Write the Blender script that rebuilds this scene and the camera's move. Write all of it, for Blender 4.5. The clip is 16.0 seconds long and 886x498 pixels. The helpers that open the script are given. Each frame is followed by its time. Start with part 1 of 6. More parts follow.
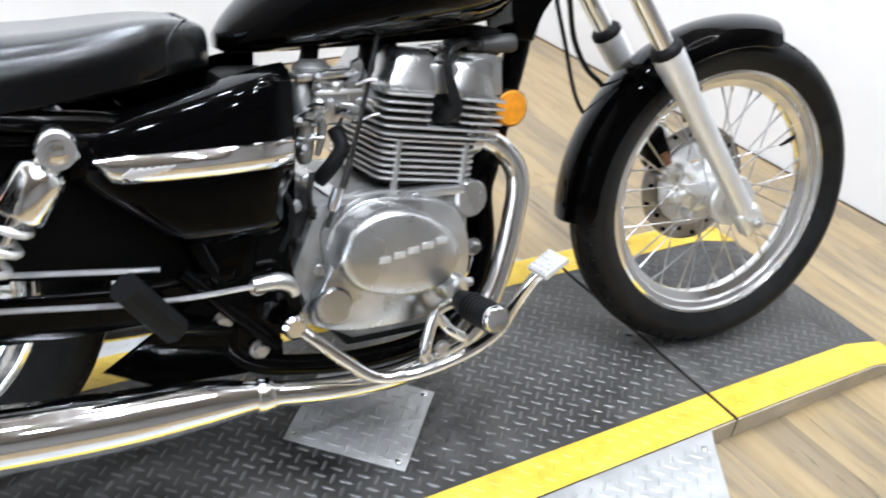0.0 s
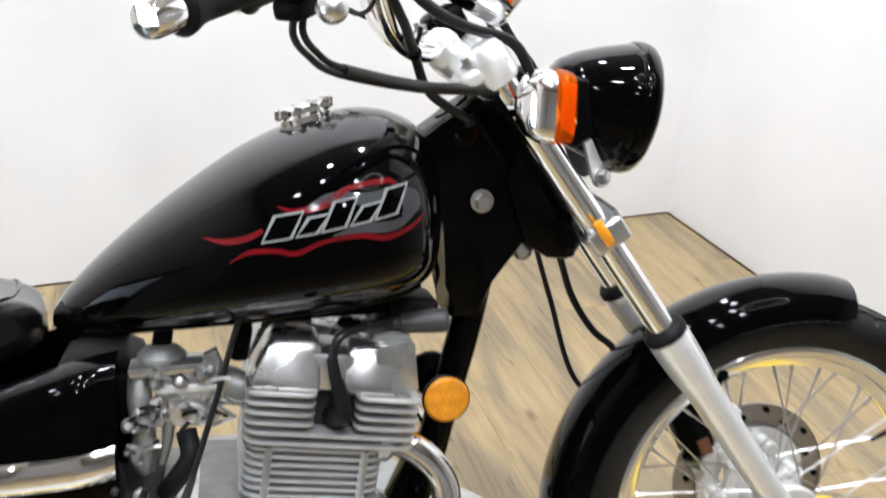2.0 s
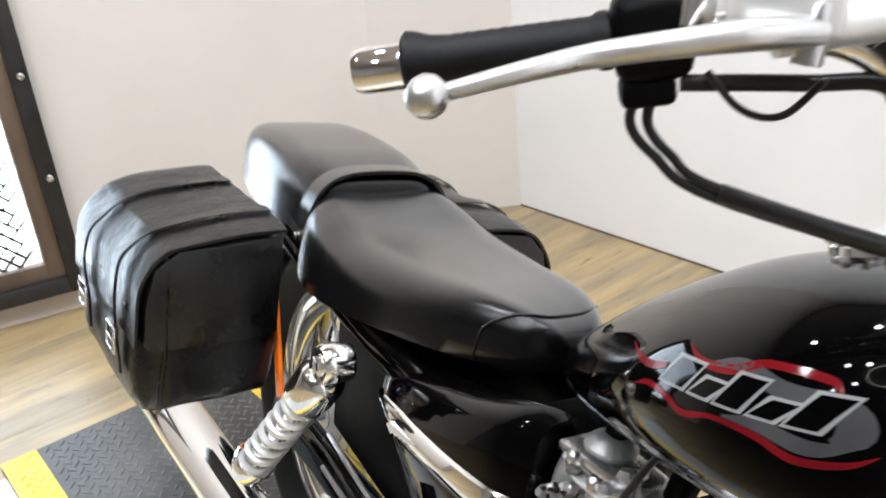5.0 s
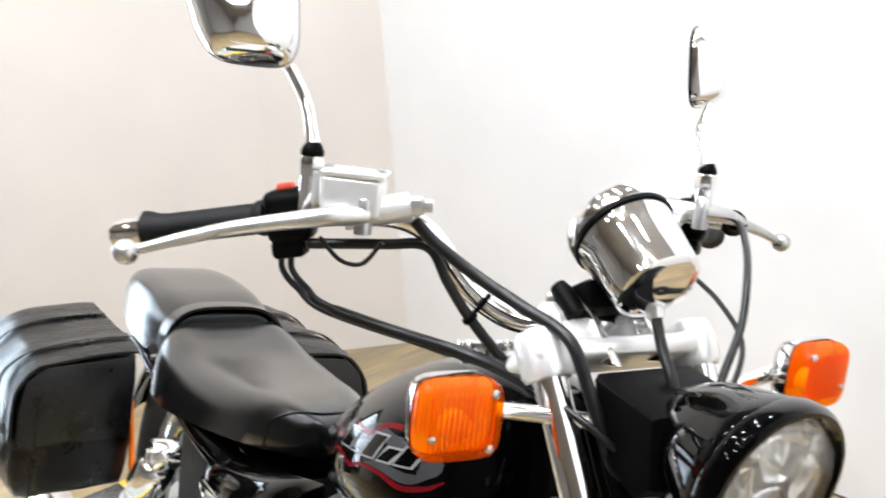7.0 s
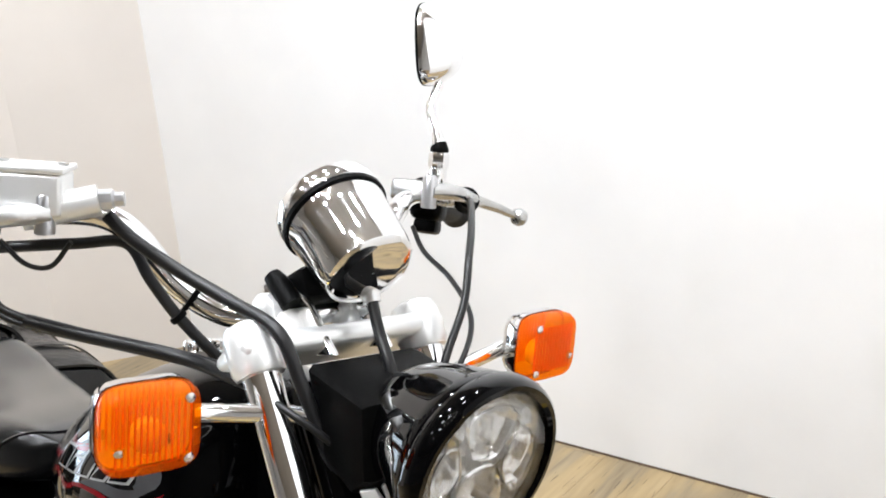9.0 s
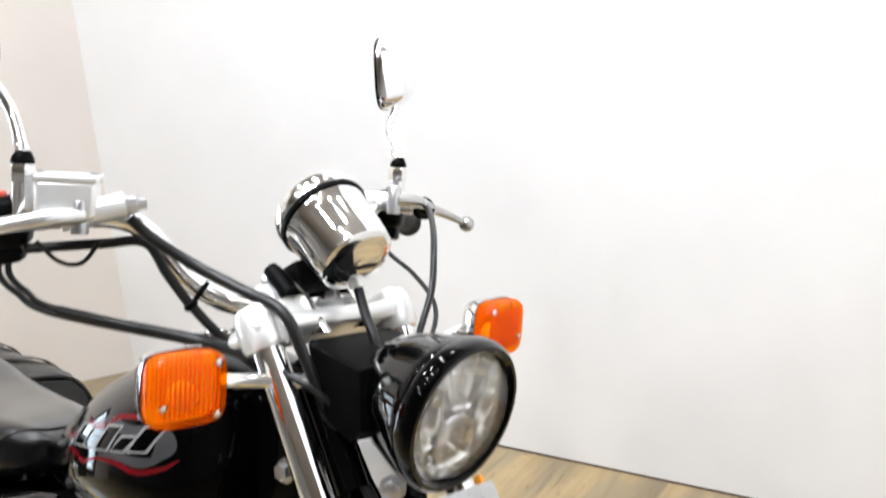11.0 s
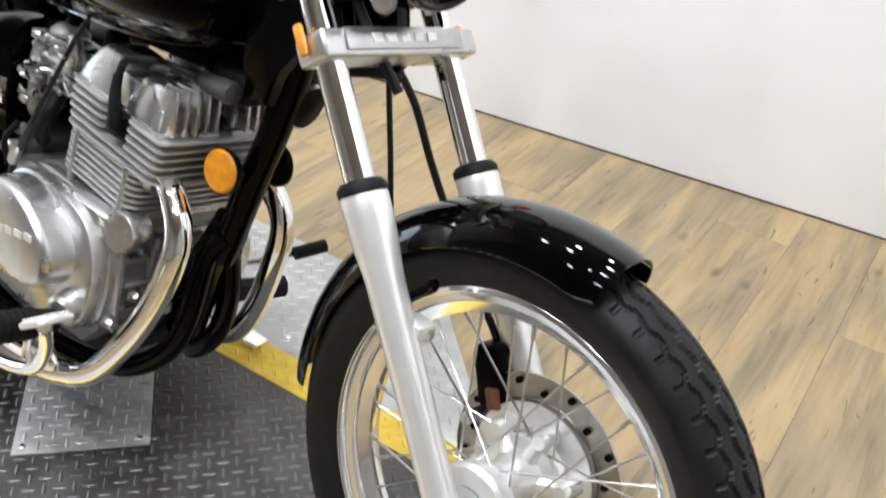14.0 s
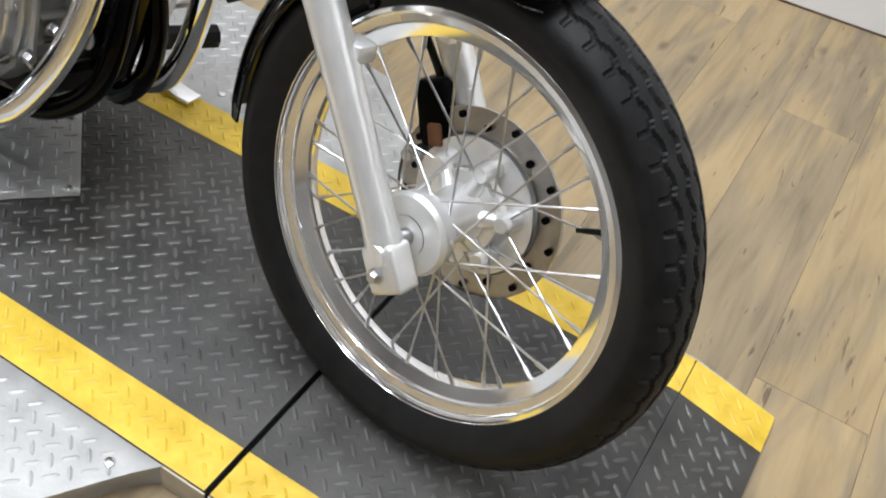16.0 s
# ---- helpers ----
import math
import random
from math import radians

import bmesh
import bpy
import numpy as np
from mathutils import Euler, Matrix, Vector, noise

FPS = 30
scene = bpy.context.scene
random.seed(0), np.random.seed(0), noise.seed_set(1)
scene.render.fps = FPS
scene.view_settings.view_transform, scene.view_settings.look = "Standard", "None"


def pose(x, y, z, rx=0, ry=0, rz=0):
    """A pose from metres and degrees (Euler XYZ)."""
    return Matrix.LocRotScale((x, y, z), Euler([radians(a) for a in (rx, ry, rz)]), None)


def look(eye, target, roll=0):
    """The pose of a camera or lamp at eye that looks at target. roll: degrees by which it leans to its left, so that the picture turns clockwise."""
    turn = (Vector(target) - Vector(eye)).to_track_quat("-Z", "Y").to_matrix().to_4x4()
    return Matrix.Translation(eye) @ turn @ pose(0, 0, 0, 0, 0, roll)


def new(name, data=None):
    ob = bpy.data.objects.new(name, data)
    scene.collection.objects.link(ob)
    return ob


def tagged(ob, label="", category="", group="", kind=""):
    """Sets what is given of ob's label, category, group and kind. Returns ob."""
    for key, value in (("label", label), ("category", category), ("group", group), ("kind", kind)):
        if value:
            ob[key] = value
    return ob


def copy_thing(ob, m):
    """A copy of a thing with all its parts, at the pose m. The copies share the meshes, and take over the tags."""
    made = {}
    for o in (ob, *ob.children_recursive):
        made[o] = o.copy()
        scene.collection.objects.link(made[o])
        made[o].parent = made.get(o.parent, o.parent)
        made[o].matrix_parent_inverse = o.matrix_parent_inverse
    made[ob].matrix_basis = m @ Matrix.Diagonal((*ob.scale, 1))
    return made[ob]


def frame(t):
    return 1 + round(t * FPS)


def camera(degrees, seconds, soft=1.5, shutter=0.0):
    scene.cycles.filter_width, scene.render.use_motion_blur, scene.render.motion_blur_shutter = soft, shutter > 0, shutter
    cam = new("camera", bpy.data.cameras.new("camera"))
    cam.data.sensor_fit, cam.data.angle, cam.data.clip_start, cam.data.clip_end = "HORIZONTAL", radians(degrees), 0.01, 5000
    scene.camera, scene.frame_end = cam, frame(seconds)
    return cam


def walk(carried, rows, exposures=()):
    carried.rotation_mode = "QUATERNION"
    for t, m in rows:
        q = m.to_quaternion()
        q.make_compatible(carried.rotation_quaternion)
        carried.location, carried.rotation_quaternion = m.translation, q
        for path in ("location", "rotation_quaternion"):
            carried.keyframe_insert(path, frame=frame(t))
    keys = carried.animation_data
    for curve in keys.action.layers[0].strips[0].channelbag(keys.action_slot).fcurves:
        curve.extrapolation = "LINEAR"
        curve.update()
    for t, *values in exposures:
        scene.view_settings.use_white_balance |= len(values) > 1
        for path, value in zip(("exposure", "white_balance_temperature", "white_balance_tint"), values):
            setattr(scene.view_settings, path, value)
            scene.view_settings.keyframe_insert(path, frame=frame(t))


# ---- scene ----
cam = camera(50.0, 16.0, 1.8, 0.4)
PATH = [
    (0, (-1.4053, -1.0344, 1.1136), (-0.3757, 0.3217, 0.0645), 9.69),
    (0.5, (-1.3642, -1.0467, 1.1264), (-0.2342, 0.2734, 0.1362), 9.12),
    (1, (-1.1960, -1.0300, 1.1411), (-0.2260, 0.4138, 0.1538), 4.55),
    (1.5, (-0.9739, -0.9802, 1.2015), (-0.1890, 0.6123, 0.2806), 5.45),
    (2, (-0.8418, -0.8518, 1.2180), (-0.2208, 0.8265, 0.3250), 4.88),
    (2.5, (-0.7269, -0.6859, 1.2548), (-0.3013, 1.0470, 0.3515), 6.09),
    (3, (-0.6063, -0.5441, 1.2298), (-0.6878, 1.1899, 0.2364), 5.93),
    (3.5, (-0.5122, -0.4235, 1.2084), (-1.1837, 1.1178, 0.1250), 5.13),
    (4, (-0.5146, -0.3887, 1.1620), (-1.5469, 0.9109, 0.0460), 2.80),
    (4.2, (-0.5066, -0.3977, 1.1610), (-1.6469, 0.8144, 0.0516), -0.10),
    (6.3, (0.1295, -0.4896, 1.3210), (-1.4733, 0.5380, 0.7089), -3.69),
    (6.5, (0.1415, -0.4796, 1.3200), (-1.4430, 0.5829, 0.7199), -4.40),
    (7, (0.1567, -0.4620, 1.3143), (-1.3258, 0.7292, 0.6953), -4.07),
    (7.5, (0.1727, -0.4299, 1.2953), (-1.1952, 0.8586, 0.6106), -4.11),
    (8, (0.1976, -0.3938, 1.2893), (-1.0593, 0.9955, 0.5894), -3.85),
    (8.5, (0.2006, -0.3687, 1.2853), (-1.0107, 1.0598, 0.5838), -3.90),
    (8.7, (0.1986, -0.3627, 1.2863), (-1.0077, 1.0768, 0.5988), -4.00),
    (10.8, (0.2475, -0.4854, 1.3118), (-0.8871, 1.0552, 0.7294), -3.63),
    (11, (0.2585, -0.5444, 1.3088), (-0.8072, 1.0349, 0.7005), -3.53),
    (11.5, (0.2702, -0.6533, 1.2923), (-0.7257, 0.9492, 0.6289), -1.37),
    (12, (0.2779, -0.6913, 1.2657), (-0.7120, 0.8886, 0.5420), 0.68),
    (12.5, (0.2906, -0.7023, 1.2241), (-0.6677, 0.8413, 0.3881), 1.64),
    (13, (0.3043, -0.7102, 1.2011), (-0.6344, 0.8084, 0.2997), 2.46),
    (13.5, (0.3140, -0.7122, 1.1761), (-0.5722, 0.7794, 0.1811), 4.38),
    (14, (0.3139, -0.7118, 1.1416), (-0.5142, 0.7340, 0.0352), 6.23),
    (14.5, (0.3158, -0.7114, 1.1091), (-0.4347, 0.7088, -0.0825), 8.58),
    (15, (0.3226, -0.7148, 1.0899), (-0.3672, 0.6796, -0.1671), 9.36),
    (15.5, (0.3305, -0.7231, 1.0666), (-0.2916, 0.6253, -0.2730), 10.43),
    (16, (0.3383, -0.7335, 1.0454), (-0.2242, 0.5872, -0.3472), 11.31),
]
walk(cam, [(t, look(eye, target, roll)) for t, eye, target, roll in PATH], [(0, 0.13, 6050, 10), (1.2, 0.05, 6150, 10), (2, -0.08, 6350, 10), (4.2, -0.1, 6450, 10), (7, 0.02, 6500, 10), (8.5, -0.02, 6500, 10), (11, -0.07, 6500, 10), (12, 0.0, 6450, 10), (13, -0.06, 6450, 10), (14, -0.12, 6450, 10), (15, -0.22, 6450, 10), (16, -0.4, 6400, 10)])

# ---- world and light ----
world = bpy.data.worlds.new("room_air")
scene.world = world
world.use_nodes = True
world.node_tree.nodes["Background"].inputs[0].default_value = (1.0, 0.98, 0.95, 1)
world.node_tree.nodes["Background"].inputs[1].default_value = 0.04


def lamp(name, kind, m, power, size, color=(0.925, 0.97, 1.03), shape="DISK", size_y=None):
    data = bpy.data.lights.new(name, kind)
    data.energy, data.color = power, color
    if kind == "AREA":
        data.shape, data.size = shape, size
        if size_y:
            data.size_y = size_y
    ob = new(name, data)
    ob.matrix_world = m
    return ob


CEIL = 3.3
LAMPS = [(-1.9, -0.4), (-1.0, 0.55), (-0.75, -1.0), (-0.15, 0.2), (-0.15, -1.65), (-1.7, -1.7), (-0.6, -2.4), (-1.25, -0.15), (-0.15, 1.0), (-0.3, -0.7)]
for lx, ly in LAMPS:
    lamp("ceiling_lamp_light", "AREA", pose(lx, ly, CEIL - 0.035, 0, 0, 0), 22.8, 0.13)

# ---- materials ----


def shader(name, color, rough=0.5, metal=0.0, vary=0.12, scale=30.0, bump=0.0, bump_scale=200.0, coat=0.0, rough_vary=0.1, tint=None, spec=0.5, stretch=(1, 1, 1)):
    """A principled material whose colour and gloss wander at two scales, with fine relief."""
    m = bpy.data.materials.new(name)
    m.use_nodes = True
    nt = m.node_tree
    b = nt.nodes["Principled BSDF"]
    b.inputs["Metallic"].default_value = metal
    b.inputs["Coat Weight"].default_value = coat
    b.inputs["Coat Roughness"].default_value = 0.04
    b.inputs["Specular IOR Level"].default_value = spec
    tc = nt.nodes.new("ShaderNodeTexCoord")
    mp = nt.nodes.new("ShaderNodeMapping")
    mp.inputs["Scale"].default_value = stretch
    nt.links.new(tc.outputs["Object"], mp.inputs["Vector"])
    big = nt.nodes.new("ShaderNodeTexNoise")
    big.inputs["Scale"].default_value, big.inputs["Detail"].default_value = scale * 0.2, 3
    small = nt.nodes.new("ShaderNodeTexNoise")
    small.inputs["Scale"].default_value, small.inputs["Detail"].default_value = scale, 5
    for n in (big, small):
        nt.links.new(mp.outputs[0], n.inputs["Vector"])
    mix = nt.nodes.new("ShaderNodeMix")
    mix.data_type = "FLOAT"
    mix.inputs[0].default_value = 0.5
    nt.links.new(big.outputs["Fac"], mix.inputs[2])
    nt.links.new(small.outputs["Fac"], mix.inputs[3])
    ramp = nt.nodes.new("ShaderNodeValToRGB")
    ramp.color_ramp.elements[0].position, ramp.color_ramp.elements[1].position = 0.3, 0.7
    dark = [c * (1 - vary) for c in color]
    lite = [min(1, c * (1 + vary)) for c in (tint or color)]
    ramp.color_ramp.elements[0].color, ramp.color_ramp.elements[1].color = (*dark, 1), (*lite, 1)
    nt.links.new(mix.outputs[0], ramp.inputs[0])
    nt.links.new(ramp.outputs[0], b.inputs["Base Color"])
    rr = nt.nodes.new("ShaderNodeMapRange")
    rr.inputs[1].default_value, rr.inputs[2].default_value = 0.3, 0.7
    rr.inputs[3].default_value, rr.inputs[4].default_value = max(0.01, rough * (1 - rough_vary)), min(1, rough * (1 + rough_vary))
    nt.links.new(mix.outputs[0], rr.inputs[0])
    nt.links.new(rr.outputs[0], b.inputs["Roughness"])
    if bump:
        fine = nt.nodes.new("ShaderNodeTexNoise")
        fine.inputs["Scale"].default_value, fine.inputs["Detail"].default_value = bump_scale, 3
        nt.links.new(mp.outputs[0], fine.inputs["Vector"])
        bp = nt.nodes.new("ShaderNodeBump")
        bp.inputs["Strength"].default_value, bp.inputs["Distance"].default_value = bump, 0.002
        nt.links.new(fine.outputs["Fac"], bp.inputs["Height"])
        nt.links.new(bp.outputs[0], b.inputs["Normal"])
    return m


def lacquer(name, color, rough, low, high, power, grain=0.0):
    """Black lacquer: a dark body whose gloss rises towards grazing angles."""
    m = bpy.data.materials.new(name)
    m.use_nodes = True
    nt = m.node_tree
    body, shine, mix = nt.nodes.new("ShaderNodeBsdfDiffuse"), nt.nodes.new("ShaderNodeBsdfGlossy"), nt.nodes.new("ShaderNodeMixShader")
    body.inputs[0].default_value = (*color, 1)
    face = nt.nodes.new("ShaderNodeLayerWeight")
    face.inputs[0].default_value = 0.5
    up = nt.nodes.new("ShaderNodeMath")
    up.operation = "POWER"
    up.inputs[1].default_value = power
    nt.links.new(face.outputs["Facing"], up.inputs[0])
    span = nt.nodes.new("ShaderNodeMapRange")
    span.inputs[3].default_value, span.inputs[4].default_value = low, high
    nt.links.new(up.outputs[0], span.inputs[0])
    nt.links.new(span.outputs[0], mix.inputs[0])
    tc, dust = nt.nodes.new("ShaderNodeTexCoord"), nt.nodes.new("ShaderNodeTexNoise")
    dust.inputs["Scale"].default_value, dust.inputs["Detail"].default_value = 14, 6
    nt.links.new(tc.outputs["Object"], dust.inputs[0])
    gl = nt.nodes.new("ShaderNodeMapRange")
    gl.inputs[1].default_value, gl.inputs[2].default_value, gl.inputs[3].default_value, gl.inputs[4].default_value = 0.35, 0.75, rough * (0.92 if grain else 0.6), rough * (1.12 if grain else 1.5)
    nt.links.new(dust.outputs["Fac"], gl.inputs[0])
    nt.links.new(gl.outputs[0], shine.inputs["Roughness"])
    if grain:
        fine, bp_ = nt.nodes.new("ShaderNodeTexNoise"), nt.nodes.new("ShaderNodeBump")
        fine.inputs["Scale"].default_value = 420
        bp_.inputs["Strength"].default_value, bp_.inputs["Distance"].default_value = grain, 0.002
        nt.links.new(tc.outputs["Object"], fine.inputs[0])
        nt.links.new(fine.outputs["Fac"], bp_.inputs["Height"])
        for n in (body, shine):
            nt.links.new(bp_.outputs[0], n.inputs["Normal"])
    nt.links.new(body.outputs[0], mix.inputs[1])
    nt.links.new(shine.outputs[0], mix.inputs[2])
    nt.links.new(mix.outputs[0], nt.nodes["Material Output"].inputs[0])
    return m


PAINT = lacquer("black_gloss_paint", (0.0009, 0.0009, 0.001), 0.04, 0.0055, 0.98, 3.05)
FRAME_PAINT = lacquer("black_frame_paint", (0.0011, 0.0011, 0.0011), 0.1, 0.01, 0.5, 3.4)
SATIN_BLACK = shader("satin_black_plastic", (0.0017, 0.0017, 0.0017), 0.4, 0, 0.3, 60, spec=0.05, bump=0.15, bump_scale=500)
GREY_RUBBER = shader("grey_coil_rubber", (0.05, 0.05, 0.05), 0.5, 0, 0.2, 40, bump=0.2, bump_scale=300)
RUBBER = shader("black_rubber", (0.006, 0.006, 0.0063), 0.55, 0, 0.3, 60, spec=0.14, bump=0.2, bump_scale=350)
TYRE = shader("tyre_rubber", (0.006, 0.006, 0.0062), 0.46, 0, 0.4, 40, spec=0.18, bump=0.2, bump_scale=400, tint=(0.011, 0.011, 0.011))
CABLE = shader("cable_sheath", (0.007, 0.007, 0.0075), 0.34, 0, 0.3, 50, spec=0.35)
VINYL = lacquer("black_seat_vinyl", (0.0018, 0.0018, 0.0019), 0.23, 0.024, 0.95, 2.2, 0.1)
LEATHER = shader("black_bag_leather", (0.003, 0.003, 0.0032), 0.3, 0, 0.3, 22, spec=0.5, bump=0.75, bump_scale=75, rough_vary=0.35)
CHROME = shader("chrome_plate", (0.88, 0.88, 0.88), 0.055, 1, 0.03, 30, rough_vary=0.5)
BOWL = shader("bright_lamp_reflector", (0.96, 0.96, 0.955), 0.05, 0.9, 0.04, 60)
RIM_CHROME = shader("wheel_rim_chrome", (0.9, 0.9, 0.895), 0.1, 0.95, 0.05, 30, rough_vary=0.4)
STEEL = shader("zinc_steel", (0.55, 0.55, 0.56), 0.3, 1, 0.15, 60, bump=0.1)
ALLOY = shader("clear_coated_alloy", (0.82, 0.82, 0.81), 0.33, 0.66, 0.08, 35, bump=0.03, bump_scale=260)
ENGINE_ALLOY = shader("weathered_engine_alloy", (0.58, 0.58, 0.575), 0.27, 0.94, 0.4, 12, bump=0.06, bump_scale=240, rough_vary=0.45)
CAST = shader("cast_engine_alloy", (0.33, 0.33, 0.32), 0.45, 0.75, 0.25, 45, bump=0.35, bump_scale=300)
FIN = shader("machined_fin_alloy", (0.58, 0.58, 0.575), 0.36, 0.7, 0.12, 45, bump=0.2, bump_scale=300)
# near-black alloy: shade between fins and under the engine put into the colour
SHADE_ALLOY = shader("shade_toned_alloy", (0.03, 0.03, 0.03), 0.6, 0.3, 0.2, 40, spec=0.2, bump=0.3)
DISC = shader("brake_disc_steel", (0.42, 0.4, 0.37), 0.34, 1, 0.18, 60, bump=0.15, stretch=(1, 1, 1))
PAD = shader("rusty_brake_part", (0.16, 0.07, 0.03), 0.7, 0.3, 0.4, 80, bump=0.3)
AMBER = shader("amber_reflector", (0.8, 0.3, 0.01), 0.22, 0, 0.25, 90, coat=0.6, bump=0.9, bump_scale=330)
ORANGE = shader("orange_lens_plastic", (0.9, 0.17, 0.01), 0.16, 0, 0.2, 60, coat=0.5, bump=0.25, bump_scale=140)
SIGNAL = shader("clear_orange_lens", (1.0, 0.16, 0.001), 0.14, 0, 0.12, 60, coat=0.25, spec=0.35, bump=0.3, bump_scale=150)
sn = SIGNAL.node_tree
see_, mix_ = sn.nodes.new("ShaderNodeBsdfTransparent"), sn.nodes.new("ShaderNodeMixShader")
see_.inputs[0].default_value, mix_.inputs[0].default_value = (1.0, 0.5, 0.03, 1), 0.74
sn.links.new(sn.nodes["Principled BSDF"].outputs[0], mix_.inputs[1])
sn.links.new(see_.outputs[0], mix_.inputs[2])
sn.links.new(mix_.outputs[0], sn.nodes["Material Output"].inputs[0])
# the bright glow inside the lens is put into this bulb's pale yellow
BULB = shader("glow_yellow_bulb", (1.0, 0.93, 0.6), 0.15, 0, 0.05)
RED = shader("red_flame_decal", (0.13, 0.004, 0.007), 0.1, 0, 0.25, 40, spec=0.2)
GREY = shader("grey_flame_decal", (0.05, 0.05, 0.053), 0.1, 0, 0.25, 40, spec=0.2)
SILVER = shader("silver_decal", (0.24, 0.24, 0.24), 0.12, 0, 0.1, 40, spec=0.2)
RED_SWITCH = shader("red_switch_plastic", (0.6, 0.06, 0.03), 0.4)
UNSEEN_WALL = shader("grey_wall_paint", (0.42, 0.41, 0.395), 0.7, 0, 0.08, 6)
UNSEEN_CEILING = shader("grey_ceiling_paint", (0.36, 0.335, 0.31), 0.8, 0, 0.08, 5)
WALL = shader("white_wall_paint", (0.76, 0.752, 0.745), 0.62, 0, 0.05, 3, bump=0.12, bump_scale=130, tint=(0.79, 0.782, 0.775))
CREAM_WALL = shader("cream_wall_tone", (0.6, 0.555, 0.51), 0.65, 0, 0.05, 4, bump=0.12, bump_scale=130)
CEILING = shader("white_ceiling_paint", (0.8, 0.8, 0.79), 0.8, 0, 0.03, 8)
DARK_PLATE = shader("worn_dark_tread_plate", (0.02, 0.02, 0.0196), 0.46, 0.0, 0.6, 9, spec=0.3, bump=0.25, bump_scale=180, rough_vary=0.4, tint=(0.075, 0.072, 0.067))
WORN_BAR = shader("worn_tread_bar", (0.03, 0.03, 0.0295), 0.38, 0.05, 0.6, 12, spec=0.55, bump=0.2, bump_scale=180, rough_vary=0.35, tint=(0.1, 0.098, 0.094))
LIGHT_PLATE = shader("bare_tread_plate", (0.44, 0.44, 0.43), 0.45, 0.4, 0.26, 22, bump=0.2, bump_scale=180, rough_vary=0.3)
RAMP_SIDE = shader("scuffed_ramp_side", (0.42, 0.36, 0.26), 0.5, 0.1, 0.3, 14, bump=0.2, bump_scale=90, tint=(0.52, 0.46, 0.35))
YELLOW = shader("worn_yellow_paint", (0.68, 0.44, 0.022), 0.42, 0, 0.2, 30, bump=0.25, bump_scale=150, spec=0.4, tint=(0.75, 0.53, 0.07))
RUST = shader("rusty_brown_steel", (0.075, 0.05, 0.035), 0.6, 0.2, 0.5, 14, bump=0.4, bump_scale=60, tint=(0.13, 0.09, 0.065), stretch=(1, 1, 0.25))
GATE = shader("dark_gate_steel", (0.03, 0.028, 0.027), 0.45, 0.4, 0.4, 18, bump=0.3, bump_scale=60)
HARDWARE = shader("bright_screw", (0.7, 0.7, 0.68), 0.25, 1, 0.1, 60)


def clear(name, gloss=0.09):
    """A thin clear cover: mostly see-through, a little gloss."""
    m = bpy.data.materials.new(name)
    m.use_nodes = True
    nt = m.node_tree
    see, shine, mix = nt.nodes.new("ShaderNodeBsdfTransparent"), nt.nodes.new("ShaderNodeBsdfGlossy"), nt.nodes.new("ShaderNodeMixShader")
    see.inputs[0].default_value = (0.97, 0.97, 0.97, 1)
    shine.inputs["Roughness"].default_value = 0.03
    mix.inputs[0].default_value = gloss
    nt.links.new(see.outputs[0], mix.inputs[1])
    nt.links.new(shine.outputs[0], mix.inputs[2])
    nt.links.new(mix.outputs[0], nt.nodes["Material Output"].inputs[0])
    return m


LENS = clear("headlight_glass")
MIRROR = shader("mirror_glass", (0.85, 0.85, 0.86), 0.02, 1, 0.01)


def emitter(name, color, strength):
    m = bpy.data.materials.new(name)
    m.use_nodes = True
    nt = m.node_tree
    e = nt.nodes.new("ShaderNodeEmission")
    e.inputs[0].default_value, e.inputs[1].default_value = (*color, 1), strength
    nt.links.new(e.outputs[0], nt.nodes["Material Output"].inputs[0])
    return m


DAYLIGHT = emitter("daylight_beyond", (0.74, 0.87, 1.0), 12.0)
LED = emitter("lamp_diffuser", (1, 0.97, 0.93), 6.0)
RING_LED = emitter("ring_lamp_diffuser", (1, 0.98, 0.95), 42.0)


